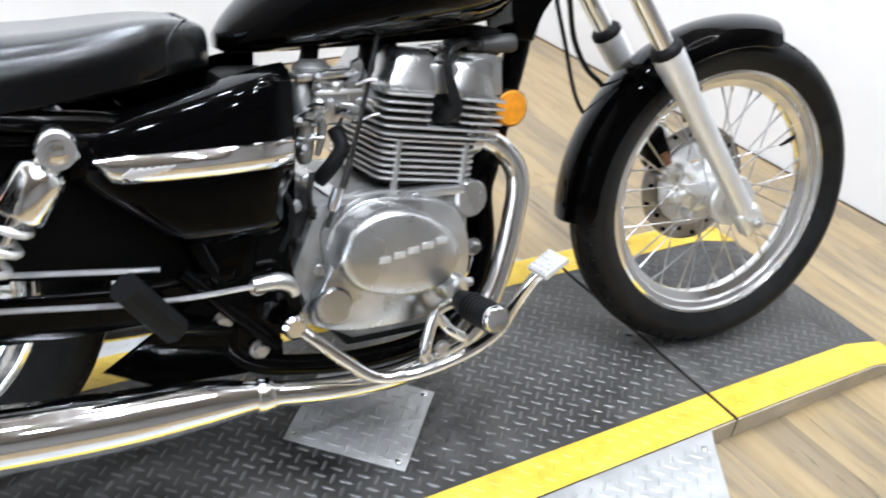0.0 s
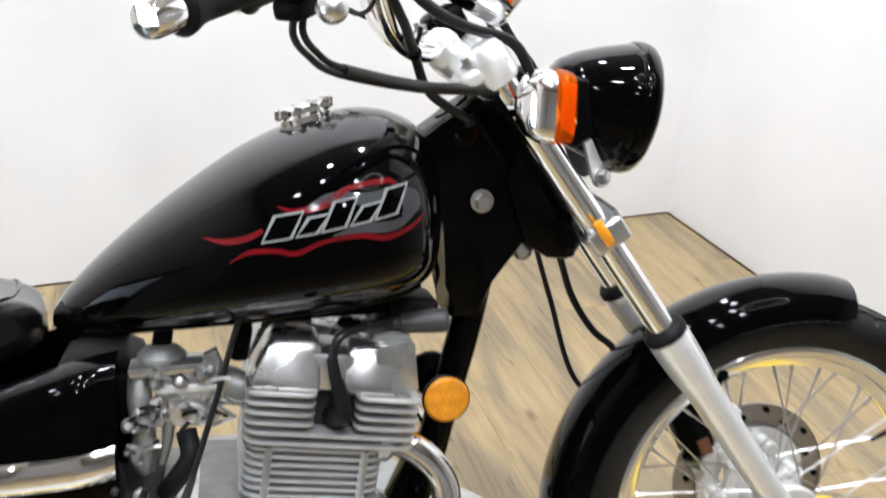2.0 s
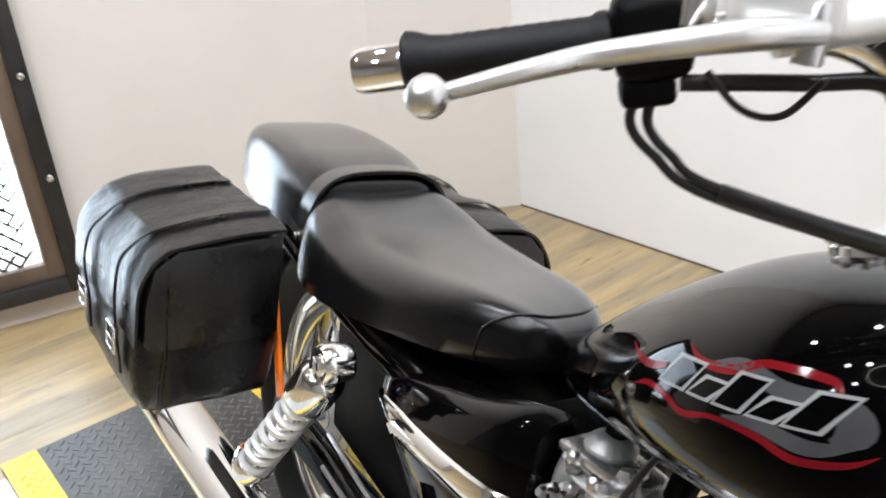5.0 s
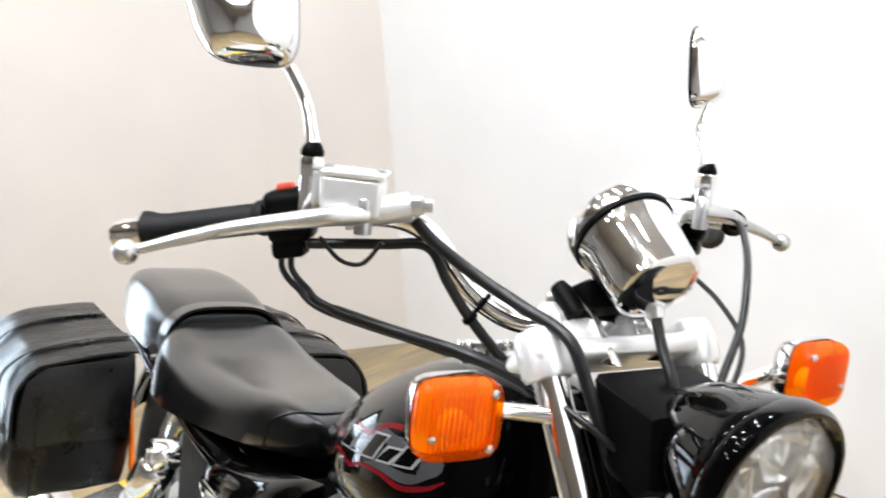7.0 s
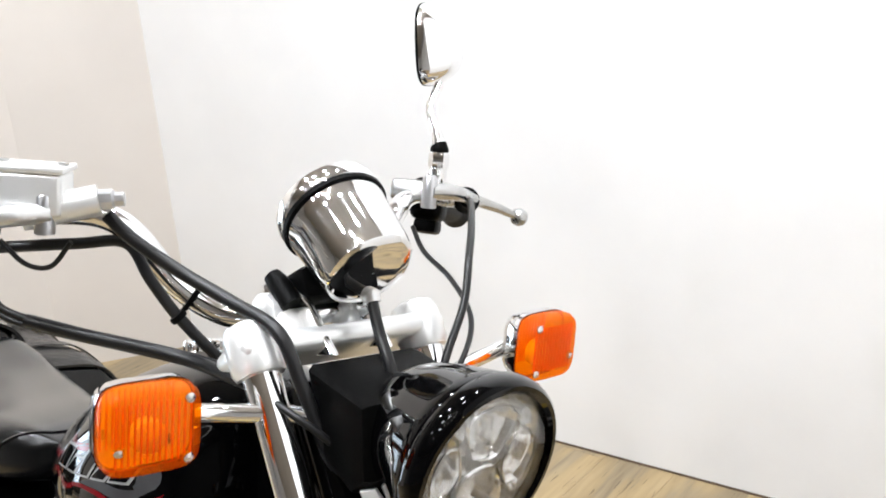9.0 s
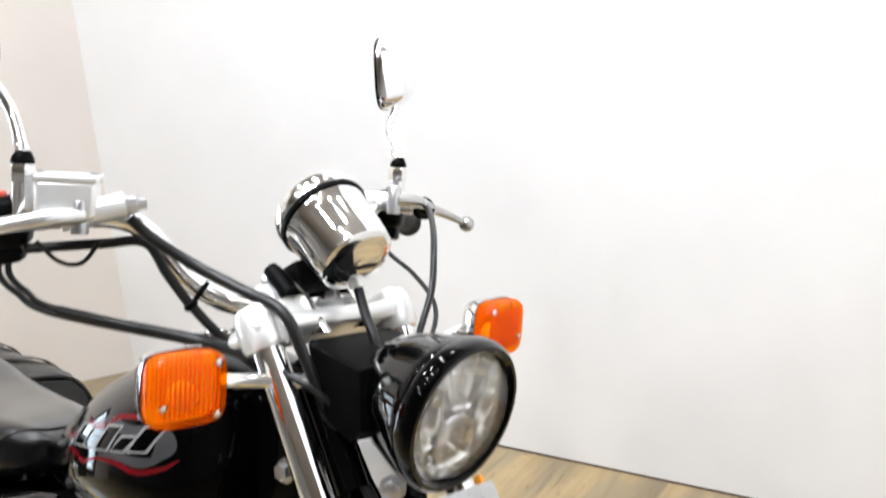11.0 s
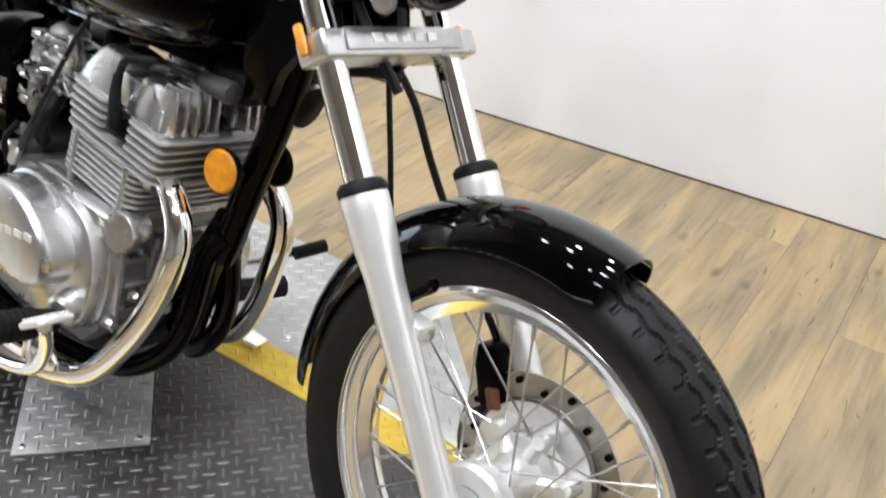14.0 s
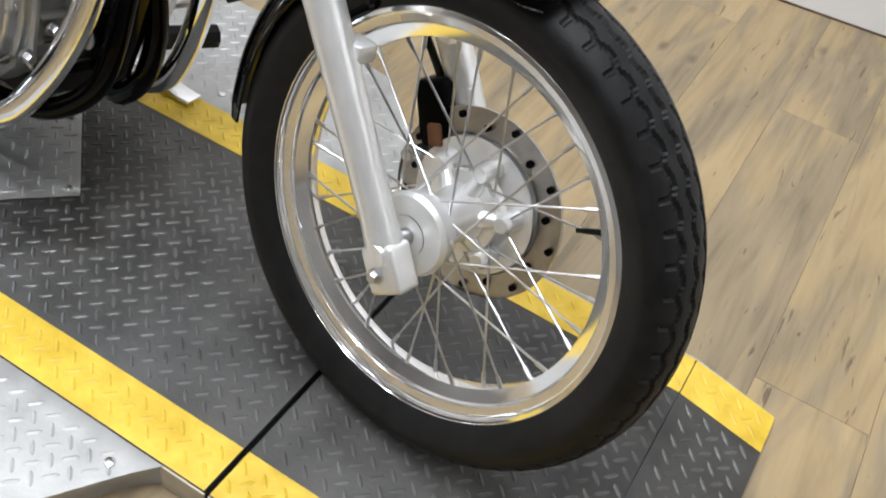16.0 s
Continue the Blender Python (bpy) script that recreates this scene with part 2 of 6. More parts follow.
def wood():
    """Pale grey-brown vinyl planks, the grain along each plank and shifted from plank to plank."""
    m = bpy.data.materials.new("pale_vinyl_plank")
    m.use_nodes = True
    nt = m.node_tree
    b = nt.nodes["Principled BSDF"]
    tc = nt.nodes.new("ShaderNodeTexCoord")
    info = nt.nodes.new("ShaderNodeObjectInfo")
    add = nt.nodes.new("ShaderNodeVectorMath")
    add.operation = "MULTIPLY_ADD"
    nt.links.new(info.outputs["Random"], add.inputs[0])
    add.inputs[1].default_value = (13.0, 29.0, 7.0)
    nt.links.new(tc.outputs["Object"], add.inputs[2])
    mp = nt.nodes.new("ShaderNodeMapping")
    mp.inputs["Scale"].default_value = (1, 0.08, 1)
    nt.links.new(add.outputs[0], mp.inputs[0])
    grain = nt.nodes.new("ShaderNodeTexNoise")
    grain.inputs["Scale"].default_value, grain.inputs["Detail"].default_value, grain.inputs["Distortion"].default_value = 48, 8, 0.9
    nt.links.new(mp.outputs[0], grain.inputs[0])
    mp2 = nt.nodes.new("ShaderNodeMapping")
    mp2.inputs["Scale"].default_value = (1, 0.17, 1)
    nt.links.new(add.outputs[0], mp2.inputs[0])
    patch = nt.nodes.new("ShaderNodeTexNoise")
    patch.inputs["Scale"].default_value, patch.inputs["Detail"].default_value, patch.inputs["Distortion"].default_value = 10, 7, 0.9
    nt.links.new(mp2.outputs[0], patch.inputs[0])
    r1 = nt.nodes.new("ShaderNodeValToRGB")
    e = r1.color_ramp.elements
    e[0].position, e[0].color = 0.3, (0.17, 0.13, 0.08, 1)
    e[1].position, e[1].color = 0.68, (0.43, 0.342, 0.22, 1)
    mid = e.new(0.5)
    mid.color = (0.36, 0.275, 0.165, 1)
    nt.links.new(grain.outputs["Fac"], r1.inputs[0])
    r2 = nt.nodes.new("ShaderNodeValToRGB")
    e = r2.color_ramp.elements
    e[0].position, e[0].color = 0.34, (0.18, 0.148, 0.104, 1)
    e[1].position, e[1].color = 0.62, (0.43, 0.326, 0.19, 1)
    e.new(0.46).color = (0.25, 0.204, 0.142, 1)
    e.new(0.53).color = (0.365, 0.277, 0.16, 1)
    nt.links.new(patch.outputs["Fac"], r2.inputs[0])
    mx = nt.nodes.new("ShaderNodeMix")
    mx.data_type = "RGBA"
    mx.inputs[0].default_value = 0.62
    nt.links.new(r1.outputs[0], mx.inputs[6])
    nt.links.new(r2.outputs[0], mx.inputs[7])
    hs = nt.nodes.new("ShaderNodeHueSaturation")
    vr = nt.nodes.new("ShaderNodeMapRange")
    hs.inputs["Saturation"].default_value = 1.12
    vr.inputs[3].default_value, vr.inputs[4].default_value = 0.86, 0.98
    nt.links.new(info.outputs["Random"], vr.inputs[0])
    nt.links.new(vr.outputs[0], hs.inputs["Value"])
    nt.links.new(mx.outputs[2], hs.inputs["Color"])
    knot = nt.nodes.new("ShaderNodeTexVoronoi")
    knot.inputs["Scale"].default_value = 6.0
    mp3 = nt.nodes.new("ShaderNodeMapping")
    mp3.inputs["Scale"].default_value = (1.0, 0.5, 1)
    nt.links.new(add.outputs[0], mp3.inputs[0])
    nt.links.new(mp3.outputs[0], knot.inputs[0])
    kr = nt.nodes.new("ShaderNodeValToRGB")
    e = kr.color_ramp.elements
    e[0].position, e[0].color = 0.02, (0.35, 0.33, 0.3, 1)
    e[1].position, e[1].color = 0.09, (1, 1, 1, 1)
    nt.links.new(knot.outputs["Distance"], kr.inputs[0])
    mul = nt.nodes.new("ShaderNodeMix")
    mul.data_type, mul.blend_type = "RGBA", "MULTIPLY"
    mul.inputs[0].default_value = 0.75
    nt.links.new(hs.outputs[0], mul.inputs[6])
    nt.links.new(kr.outputs[0], mul.inputs[7])
    # short dark checks along the grain
    mp4 = nt.nodes.new("ShaderNodeMapping")
    mp4.inputs["Scale"].default_value = (1, 0.12, 1)
    nt.links.new(add.outputs[0], mp4.inputs[0])
    check = nt.nodes.new("ShaderNodeTexNoise")
    check.inputs["Scale"].default_value, check.inputs["Detail"].default_value, check.inputs["Distortion"].default_value = 60, 4, 1.6
    nt.links.new(mp4.outputs[0], check.inputs[0])
    cr = nt.nodes.new("ShaderNodeValToRGB")
    e = cr.color_ramp.elements
    e[0].position, e[0].color = 0.29, (0.3, 0.27, 0.24, 1)
    e[1].position, e[1].color = 0.35, (1, 1, 1, 1)
    nt.links.new(check.outputs["Fac"], cr.inputs[0])
    mul2 = nt.nodes.new("ShaderNodeMix")
    mul2.data_type, mul2.blend_type = "RGBA", "MULTIPLY"
    mul2.inputs[0].default_value = 0.8
    nt.links.new(mul.outputs[2], mul2.inputs[6])
    nt.links.new(cr.outputs[0], mul2.inputs[7])
    nt.links.new(mul2.outputs[2], b.inputs["Base Color"])
    b.inputs["Roughness"].default_value = 0.36
    bp = nt.nodes.new("ShaderNodeBump")
    bp.inputs["Strength"].default_value, bp.inputs["Distance"].default_value = 0.12, 0.001
    nt.links.new(grain.outputs["Fac"], bp.inputs["Height"])
    nt.links.new(bp.outputs[0], b.inputs["Normal"])
    return m


PLANK = wood()

# ---- shape helpers ----


def part(name, bm, material, parent=None, label="", smooth=38.0):
    """Links a bmesh as one mesh object, under a thing or a part if one is given."""
    bmesh.ops.recalc_face_normals(bm, faces=bm.faces)
    limit = math.cos(radians(smooth))
    for e in bm.edges:
        if len(e.link_faces) == 2 and e.link_faces[0].normal.dot(e.link_faces[1].normal) < limit:
            e.smooth = False
    for f in bm.faces:
        f.smooth = True
    me = bpy.data.meshes.new(name)
    bm.to_mesh(me)
    bm.free()
    me.materials.append(material)
    ob = new(name, me)
    if parent:
        ob.parent = parent
    if label:
        tagged(ob, label)
    return ob


def rings(bm, loops, closed=False, caps=True):
    """Skins a row of vertex rings of equal count."""
    rows = [[bm.verts.new(p) for p in loop] for loop in loops]
    n = len(rows[0])
    pairs = list(zip(rows, rows[1:])) + ([(rows[-1], rows[0])] if closed else [])
    for a, b in pairs:
        for i in range(n):
            bm.faces.new((a[i], a[(i + 1) % n], b[(i + 1) % n], b[i]))
    if caps and not closed:
        bm.faces.new(rows[0][::-1])
        bm.faces.new(rows[-1])
    return bm


def spline(pts, steps):
    """Catmull-Rom through the points (of any dimension)."""
    p = [np.array(q, float) for q in pts]
    p = [2 * p[0] - p[1]] + p + [2 * p[-1] - p[-2]]
    out = []
    for i in range(1, len(p) - 2):
        for k in range(steps):
            t = k / steps
            a, b, c, d = p[i - 1], p[i], p[i + 1], p[i + 2]
            out.append(0.5 * (2 * b + (c - a) * t + (2 * a - 5 * b + 4 * c - d) * t * t + (3 * b - a - 3 * c + d) * t ** 3))
    return out + [p[-2]]


def tube(pts, r, n=12, steps=6, bm=None, straight=False, caps=True):
    """A round tube along points; r: one radius, or one for each point."""
    bm = bm or bmesh.new()
    rad = r if isinstance(r, (list, tuple)) else [r] * len(pts)
    path = [np.array((*p, q), float) for p, q in zip(pts, rad)]
    if not straight and len(pts) > 2:
        path = spline(path, steps)
    c = [Vector(q[:3]) for q in path]
    side = None
    loops = []
    for i, q in enumerate(path):
        way = (c[min(i + 1, len(c) - 1)] - c[max(i - 1, 0)]).normalized()
        if side is None:
            side = way.orthogonal().normalized()
        side = (side - way * side.dot(way)).normalized()
        up = way.cross(side)
        loops.append([c[i] + float(q[3]) * (math.cos(2 * math.pi * k / n) * side + math.sin(2 * math.pi * k / n) * up) for k in range(n)])
    return rings(bm, loops, caps=caps)


def lathe(profile, origin, axis, n=32, bm=None, caps=True):
    """Turns (radius, height along the axis) pairs about an axis."""
    bm = bm or bmesh.new()
    axis = Vector(axis).normalized()
    side = axis.orthogonal().normalized()
    up = axis.cross(side)
    o = Vector(origin)
    loops = [[o + axis * h + max(r, 1e-4) * (math.cos(2 * math.pi * k / n) * side + math.sin(2 * math.pi * k / n) * up) for k in range(n)] for r, h in profile]
    return rings(bm, loops, caps=caps)


def box(center, size, bevel=0.004, m=None, bm=None, segments=2):
    """A box with rounded edges."""
    bm = bm or bmesh.new()
    made = bmesh.ops.create_cube(bm, size=1.0, matrix=Matrix.Translation(center) @ (m or Matrix()) @ Matrix.Diagonal((*size, 1)))["verts"]
    if bevel:
        edges = list({e for v in made for e in v.link_edges})
        bmesh.ops.bevel(bm, geom=edges, offset=bevel, segments=segments, profile=0.5, affect="EDGES")
    return bm


def slab(outline, z0, z1, bevel=0.0, bm=None, m=None):
    """A flat outline of (x, y) raised from z0 to z1."""
    bm = bm or bmesh.new()
    m = m or Matrix()
    lo = [bm.verts.new(m @ Vector((x, y, z0))) for x, y in outline]
    hi = [bm.verts.new(m @ Vector((x, y, z1))) for x, y in outline]
    n = len(lo)
    faces = [bm.faces.new(lo[::-1]), bm.faces.new(hi)]
    faces += [bm.faces.new((lo[i], lo[(i + 1) % n], hi[(i + 1) % n], hi[i])) for i in range(n)]
    if bevel:
        edges = list({e for f in faces[:2] for e in f.edges})
        bmesh.ops.bevel(bm, geom=edges, offset=bevel, segments=2, profile=0.5, affect="EDGES")
    return bm


def side_plate(outline, y0, y1, bevel=0.003):
    """An outline of (x, z) given thickness across the machine."""
    return slab(outline, y0, y1, bevel, m=Matrix(((1, 0, 0, 0), (0, 0, 1, 0), (0, 1, 0, 0), (0, 0, 0, 1))))


def bolt(at, axis, r=0.009, h=0.008, bm=None):
    bm = bm or bmesh.new()
    lathe([(r * 1.35, 0), (r * 1.35, h * 0.25), (r * 1.2, h * 0.3)], at, axis, 16, bm)
    return lathe([(r, h * 0.25), (r, h), (r * 0.82, h * 1.15)], at, axis, 6, bm)

# ---- the room ----
FLOOR = -0.045


def back_y(x):
    return 1.5814 + 0.0838 * x


def wall(name, a, b, z0=FLOOR, z1=CEIL, thick=0.12, paint=WALL, label="plain white painted wall"):
    """A wall from a to b, thick to the left of the way from a to b."""
    (ax, ay), (bx, by) = a, b
    n = Vector((-(by - ay), bx - ax)).normalized() * thick
    return tagged(part(name, slab([(ax, ay), (bx, by), (bx + n.x, by + n.y), (ax + n.x, ay + n.y)], z0, z1), paint), label, "wall", kind="structure")


XF, XE, YS = 1.0, -2.72, -6.0
wall("wall_north", (0.9, back_y(0.9)), (-2.372, back_y(-2.372)), thick=-0.12)
# corner and end walls get a darker, warmer tone than the back wall
wall("wall_corner", (-2.372, back_y(-2.372)), (-2.6, 1.03), thick=-0.12, paint=CREAM_WALL, label="plain wall in a darker cream tone")
wall("wall_east", (1.037, -0.25), (0.876, back_y(0.876) + 0.17), thick=-0.12)
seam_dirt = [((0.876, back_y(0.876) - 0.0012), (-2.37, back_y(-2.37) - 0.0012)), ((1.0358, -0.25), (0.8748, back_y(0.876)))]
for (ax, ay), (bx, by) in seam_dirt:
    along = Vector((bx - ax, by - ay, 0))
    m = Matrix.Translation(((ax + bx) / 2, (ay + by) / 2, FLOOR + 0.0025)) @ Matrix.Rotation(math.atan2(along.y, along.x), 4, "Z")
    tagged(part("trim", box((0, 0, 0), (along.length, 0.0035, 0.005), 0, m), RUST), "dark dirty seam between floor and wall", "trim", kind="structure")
# the end wall stands askew; WEST carries it and its gate from the plane x = XE
WEST = Matrix.Translation((-2.6, 1.03, 0)) @ Matrix.Rotation(radians(-11.9), 4, "Z") @ Matrix.Translation((-XE, -1.03, 0))
GATE_Y0, GATE_Y1, GATE_Z0, GATE_Z1 = -0.98, 0.02, 0.1, 1.2
for a, b, z0, z1 in ((1.03, GATE_Y1, FLOOR, CEIL), (GATE_Y0, -2.2, FLOOR, CEIL), (GATE_Y1, GATE_Y0, FLOOR, GATE_Z0), (GATE_Y1, GATE_Y0, GATE_Z1, CEIL)):
    wall("wall_west", (XE, a), (XE, b), z0, z1, -0.12, CREAM_WALL, "plain wall in a darker cream tone").matrix_world = WEST
# unseen grey walls added behind the camera; their tone shapes the reflections
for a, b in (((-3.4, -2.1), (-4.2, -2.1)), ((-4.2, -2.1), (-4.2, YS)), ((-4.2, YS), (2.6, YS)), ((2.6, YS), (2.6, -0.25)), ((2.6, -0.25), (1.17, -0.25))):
    tagged(part("wall_unseen", slab([a, b, (b[0] + (0.1 if a[0] == b[0] else 0), b[1] + (0.1 if a[1] == b[1] else 0)), (a[0] + (0.1 if a[0] == b[0] else 0), a[1] + (0.1 if a[1] == b[1] else 0))], FLOOR, CEIL), UNSEEN_WALL), "unseen grey wall closing the room behind the camera", "wall", kind="structure")
# the ceiling is out of view; its grey is tuned for the reflections
tagged(part("ceiling", box((-0.8, -2.1, CEIL + 0.05), (7.2, 8.4, 0.1), 0), UNSEEN_CEILING), "unseen dull warm grey ceiling with round lamps", "ceiling", kind="structure")
day = tagged(part("backdrop_day", box((XE - 0.5, -0.5, 0.7), (0.02, 2.6, 2.2), 0), DAYLIGHT), "bright daylight beyond the mesh gate", "backdrop", kind="structure")
day.matrix_world = WEST

lamp_body = tagged(new("ceiling_lamp"), "round flush white ceiling lamp", "lamp", "ceiling lamps")
part("rim", lathe([(0.1, 0.0), (0.112, -0.012), (0.112, -0.022), (0.1, -0.03), (0.084, -0.03), (0.082, -0.01)], (0, 0, 0), (0, 0, 1), 28, caps=False), CEILING, lamp_body)
part("diffuser", lathe([(0.082, -0.012), (0.082, -0.02), (0.001, -0.02)], (0, 0, 0), (0, 0, 1), 28), LED, lamp_body)
lamp_body.location = (*LAMPS[0], CEIL)
for lx, ly in LAMPS[1:]:
    copy_thing(lamp_body, pose(lx, ly, CEIL))

ring_lamp = tagged(new("ring_lamp"), "thin glowing ring lamp under the ceiling", "lamp")
ring_at = Vector((0.3, -0.88, CEIL - 0.12))
loop = [ring_at + 0.45 * Vector((math.cos(2 * math.pi * k / 48), math.sin(2 * math.pi * k / 48), 0)) for k in range(48)]
sect = []
for p in loop:
    out = (p - ring_at).normalized()
    sect.append([p + 0.014 * (math.cos(2 * math.pi * k / 8) * out + math.sin(2 * math.pi * k / 8) * Vector((0, 0, 1))) for k in range(8)])
part("diffuser", rings(bmesh.new(), sect, closed=True), RING_LED, ring_lamp, "white glowing ring")
for a in (0.5, 2.6, 4.7):
    p = ring_at + 0.45 * Vector((math.cos(a), math.sin(a), 0))
    part("hanger", tube([p + Vector((0, 0, 0.013)), p + Vector((0, 0, 0.12))], 0.002, 6, straight=True), STEEL, ring_lamp)

# ---- mesh gate on the end wall ----
gate = tagged(new("mesh_gate"), "dark steel framed gate with expanded metal mesh", "gate")
gx = XE + 0.03
gate.matrix_world = WEST
GO0, GO1, GB, GT = -1.05, 0.115, 0.03, 1.27
fw, ow = 0.09, 0.045
for name, c, sz in (("stile", (gx, GO1 - ow / 2, (GB + GT) / 2), (0.05, ow, GT - GB)), ("stile", (gx, GO0 + ow / 2, (GB + GT) / 2), (0.05, ow, GT - GB)),
                    ("rail", (gx, (GO0 + GO1) / 2, GT - ow / 2), (0.046, GO1 - GO0 - 2 * ow, ow)), ("rail", (gx, (GO0 + GO1) / 2, GB + ow / 2), (0.046, GO1 - GO0 - 2 * ow, ow))):
    part(name, box(c, sz, 0.004), GATE, gate)
iw = fw - ow
for c, sz in (((gx - 0.01, GO1 - ow - iw / 2, (GB + GT) / 2), (0.03, iw, GT - GB - 2 * ow)), ((gx - 0.01, GO0 + ow + iw / 2, (GB + GT) / 2), (0.03, iw, GT - GB - 2 * ow)),
              ((gx - 0.011, (GO0 + GO1) / 2, GB + ow + iw / 2), (0.03, GO1 - GO0 - 2 * fw, iw)), ((gx - 0.011, (GO0 + GO1) / 2, GT - ow - iw / 2), (0.03, GO1 - GO0 - 2 * fw, iw))):
    part("inner_frame", box(c, sz, 0.002), RUST, gate, "rusty brown inner strip")
for gy, gz in [(GO1 - 0.02, z) for z in (0.36, 0.63, 0.92, 1.2)] + [(y, GB + 0.045) for y in (-0.2, -0.5, -0.8)] + [(y, GT - 0.03) for y in (-0.25, -0.6)]:
    part("screw", lathe([(0.009, 0), (0.009, 0.004), (0.006, 0.006)], (gx + 0.025, gy, gz), (1, 0, 0), 12), HARDWARE, gate)
mesh = bmesh.new()
dy, dz = 0.042, 0.021
for r in range(int((GT - GB - 2 * fw) / dz)):
    for k in range(int((GO1 - GO0 - 2 * fw) / dy)):
        y0, z0 = GO0 + fw + k * dy + (dy / 2 if r % 2 else 0), GB + fw + r * dz
        for y1, a in ((y0 + dy / 2, 1), (y0 - dy / 2, -1)):
            if y1 > GO1 - fw or y1 < GO0 + fw:
                continue
            p, q = Vector((gx - 0.02, y0, z0)), Vector((gx - 0.02, y1, z0 + dz))
            w = Vector((0, (q - p).z, -(q - p).y)).normalized() * 0.0032
            t = Vector((0.002, 0, 0))
            v = [mesh.verts.new(x) for x in (p - w - t, p + w - t, q + w - t, q - w - t, p - w + t, p + w + t, q + w + t, q - w + t)]
            for f in ((0, 1, 2, 3), (7, 6, 5, 4), (0, 4, 5, 1), (3, 2, 6, 7)):
                mesh.faces.new([v[i] for i in f])
part("mesh", mesh, GATE, gate, "diamond expanded metal mesh")["kind"] = "stuff"

# ---- lift platform ----
PY0, PY1, PX0, PX1, SEAM = -0.285, 0.305, -2.15, 0.46, -0.094
STRIPE = 0.075


def tread(x0, x1, y0, y1, z, inside=None, pitch=0.031, turn=45.0, size=1.0):
    """Raised bars of a tread plate, crosswise in turn, on one sheet."""
    verts, faces = [], []
    c, s = math.cos(radians(turn - 45)), math.sin(radians(turn - 45))
    cx, cy = (x0 + x1) / 2, (y0 + y1) / 2
    reach = int(math.hypot(x1 - x0, y1 - y0) / pitch) + 2
    for i in range(-reach, reach):
        for j in range(-reach, reach):
            u, v = i * pitch / 2, j * pitch / 2
            x, y = cx + c * u - s * v, cy + s * u + c * v
            if (i + j) % 2 or not (x0 + 0.008 < x < x1 - 0.008 and y0 + 0.008 < y < y1 - 0.008) or (inside and not inside(x, y)):
                continue
            a = radians(turn) + (math.pi / 2 if i % 2 else 0)
            ux, uy = math.cos(a), math.sin(a)
            n = len(verts)
            L, W, h = 0.0132 * size, 0.0037 * size, 0.0018
            for du, dv, dh in ((-L, 0, 0), (-L * 0.45, -W, 0), (L * 0.45, -W, 0), (L, 0, 0), (L * 0.45, W, 0), (-L * 0.45, W, 0), (-L * 0.55, 0, h), (L * 0.55, 0, h)):
                verts.append((x + ux * du - uy * dv, y + uy * du + ux * dv, z - 0.0003 + dh))
            faces += [tuple(n + k for k in f) for f in ((0, 1, 6), (1, 2, 7, 6), (2, 3, 7), (3, 4, 7), (4, 5, 6, 7), (5, 0, 6))]
    me = bpy.data.meshes.new("tread")
    me.from_pydata(verts, [], faces)
    return me


def tread_part(me, material, parent):
    me.materials.append(material)
    for p in me.polygons:
        p.use_smooth = False
    ob = new("tread", me)
    ob.parent = parent
    ob["kind"] = "stuff"
    return ob


platform = tagged(new("lift_platform"), "dark tread plate lift platform with yellow edges", "lift")
# the front leaf dips a little from the seam and its lip folds down to the floor
FOLD, LIP = 0.335, 0.475
LEAF = Matrix.Translation((SEAM, 0, 0)) @ Matrix.Rotation(radians(0.8), 4, "Y") @ Matrix.Translation((-SEAM, 0, 0))
LIP_M = LEAF @ Matrix.Translation((FOLD, 0, 0)) @ Matrix.Rotation(radians(12), 4, "Y") @ Matrix.Translation((-FOLD, 0, 0))
for x0, x1, m in ((PX0, SEAM - 0.004, Matrix()), (SEAM + 0.004, FOLD, LEAF), (FOLD + 0.0005, LIP, LIP_M)):
    thick = 0.024 if x1 < 0 else 0.006
    made = [part("deck", box(((x0 + x1) / 2, (PY0 + PY1) / 2, -thick / 2), (x1 - x0, PY1 - PY0, thick), 0.0012), DARK_PLATE, platform)]
    made.append(tread_part(tread(x0, x1, PY0 + STRIPE, PY1 - STRIPE, 0.0), WORN_BAR, made[0]))
    for y0, y1 in ((PY0 + 0.001, PY0 + STRIPE), (PY1 - STRIPE, PY1 - 0.001)):
        stripe = part("edge_stripe", box(((x0 + x1) / 2, (y0 + y1) / 2, 0.0003), (x1 - x0 - 0.001, y1 - y0, 0.0014), 0), YELLOW, platform, "worn yellow painted edge stripe")
        made += [stripe, tread_part(tread(x0, x1, y0, y1, 0.001), YELLOW, stripe)]
    for ob in made:
        ob.data.transform(m)
part("underframe", box(((PX0 + SEAM) / 2, (PY0 + PY1) / 2, -0.0348), (SEAM - PX0 - 0.004, PY1 - PY0 - 0.004, 0.0205), 0), GATE, platform)
lip_end = LIP_M @ Vector((LIP - 0.004, 0, -0.006))
for y in (PY0, PY1):
    sgn = -1 if y < 0 else 1
    side = [(SEAM + 0.004, -0.0012), (FOLD, -0.0065), (lip_end.x, max(lip_end.z + 0.003, FLOOR + 0.002)), (lip_end.x, FLOOR + 0.0005), (SEAM + 0.004, FLOOR + 0.0005)]
    part("deck_side", box(((SEAM - 0.167) / 2, y + sgn * 0.0018, (FLOOR - 0.0012) / 2), (SEAM + 0.163, 0.0028, -FLOOR - 0.0022), 0), RAMP_SIDE, platform, "worn bare platform side")
    part("ramp_side", slab(side, y + sgn * 0.0005, y + sgn * 0.0032, m=Matrix(((1, 0, 0, 0), (0, 0, 1, 0), (0, 1, 0, 0), (0, 0, 0, 1)))), RAMP_SIDE, platform, "worn bare ramp side")
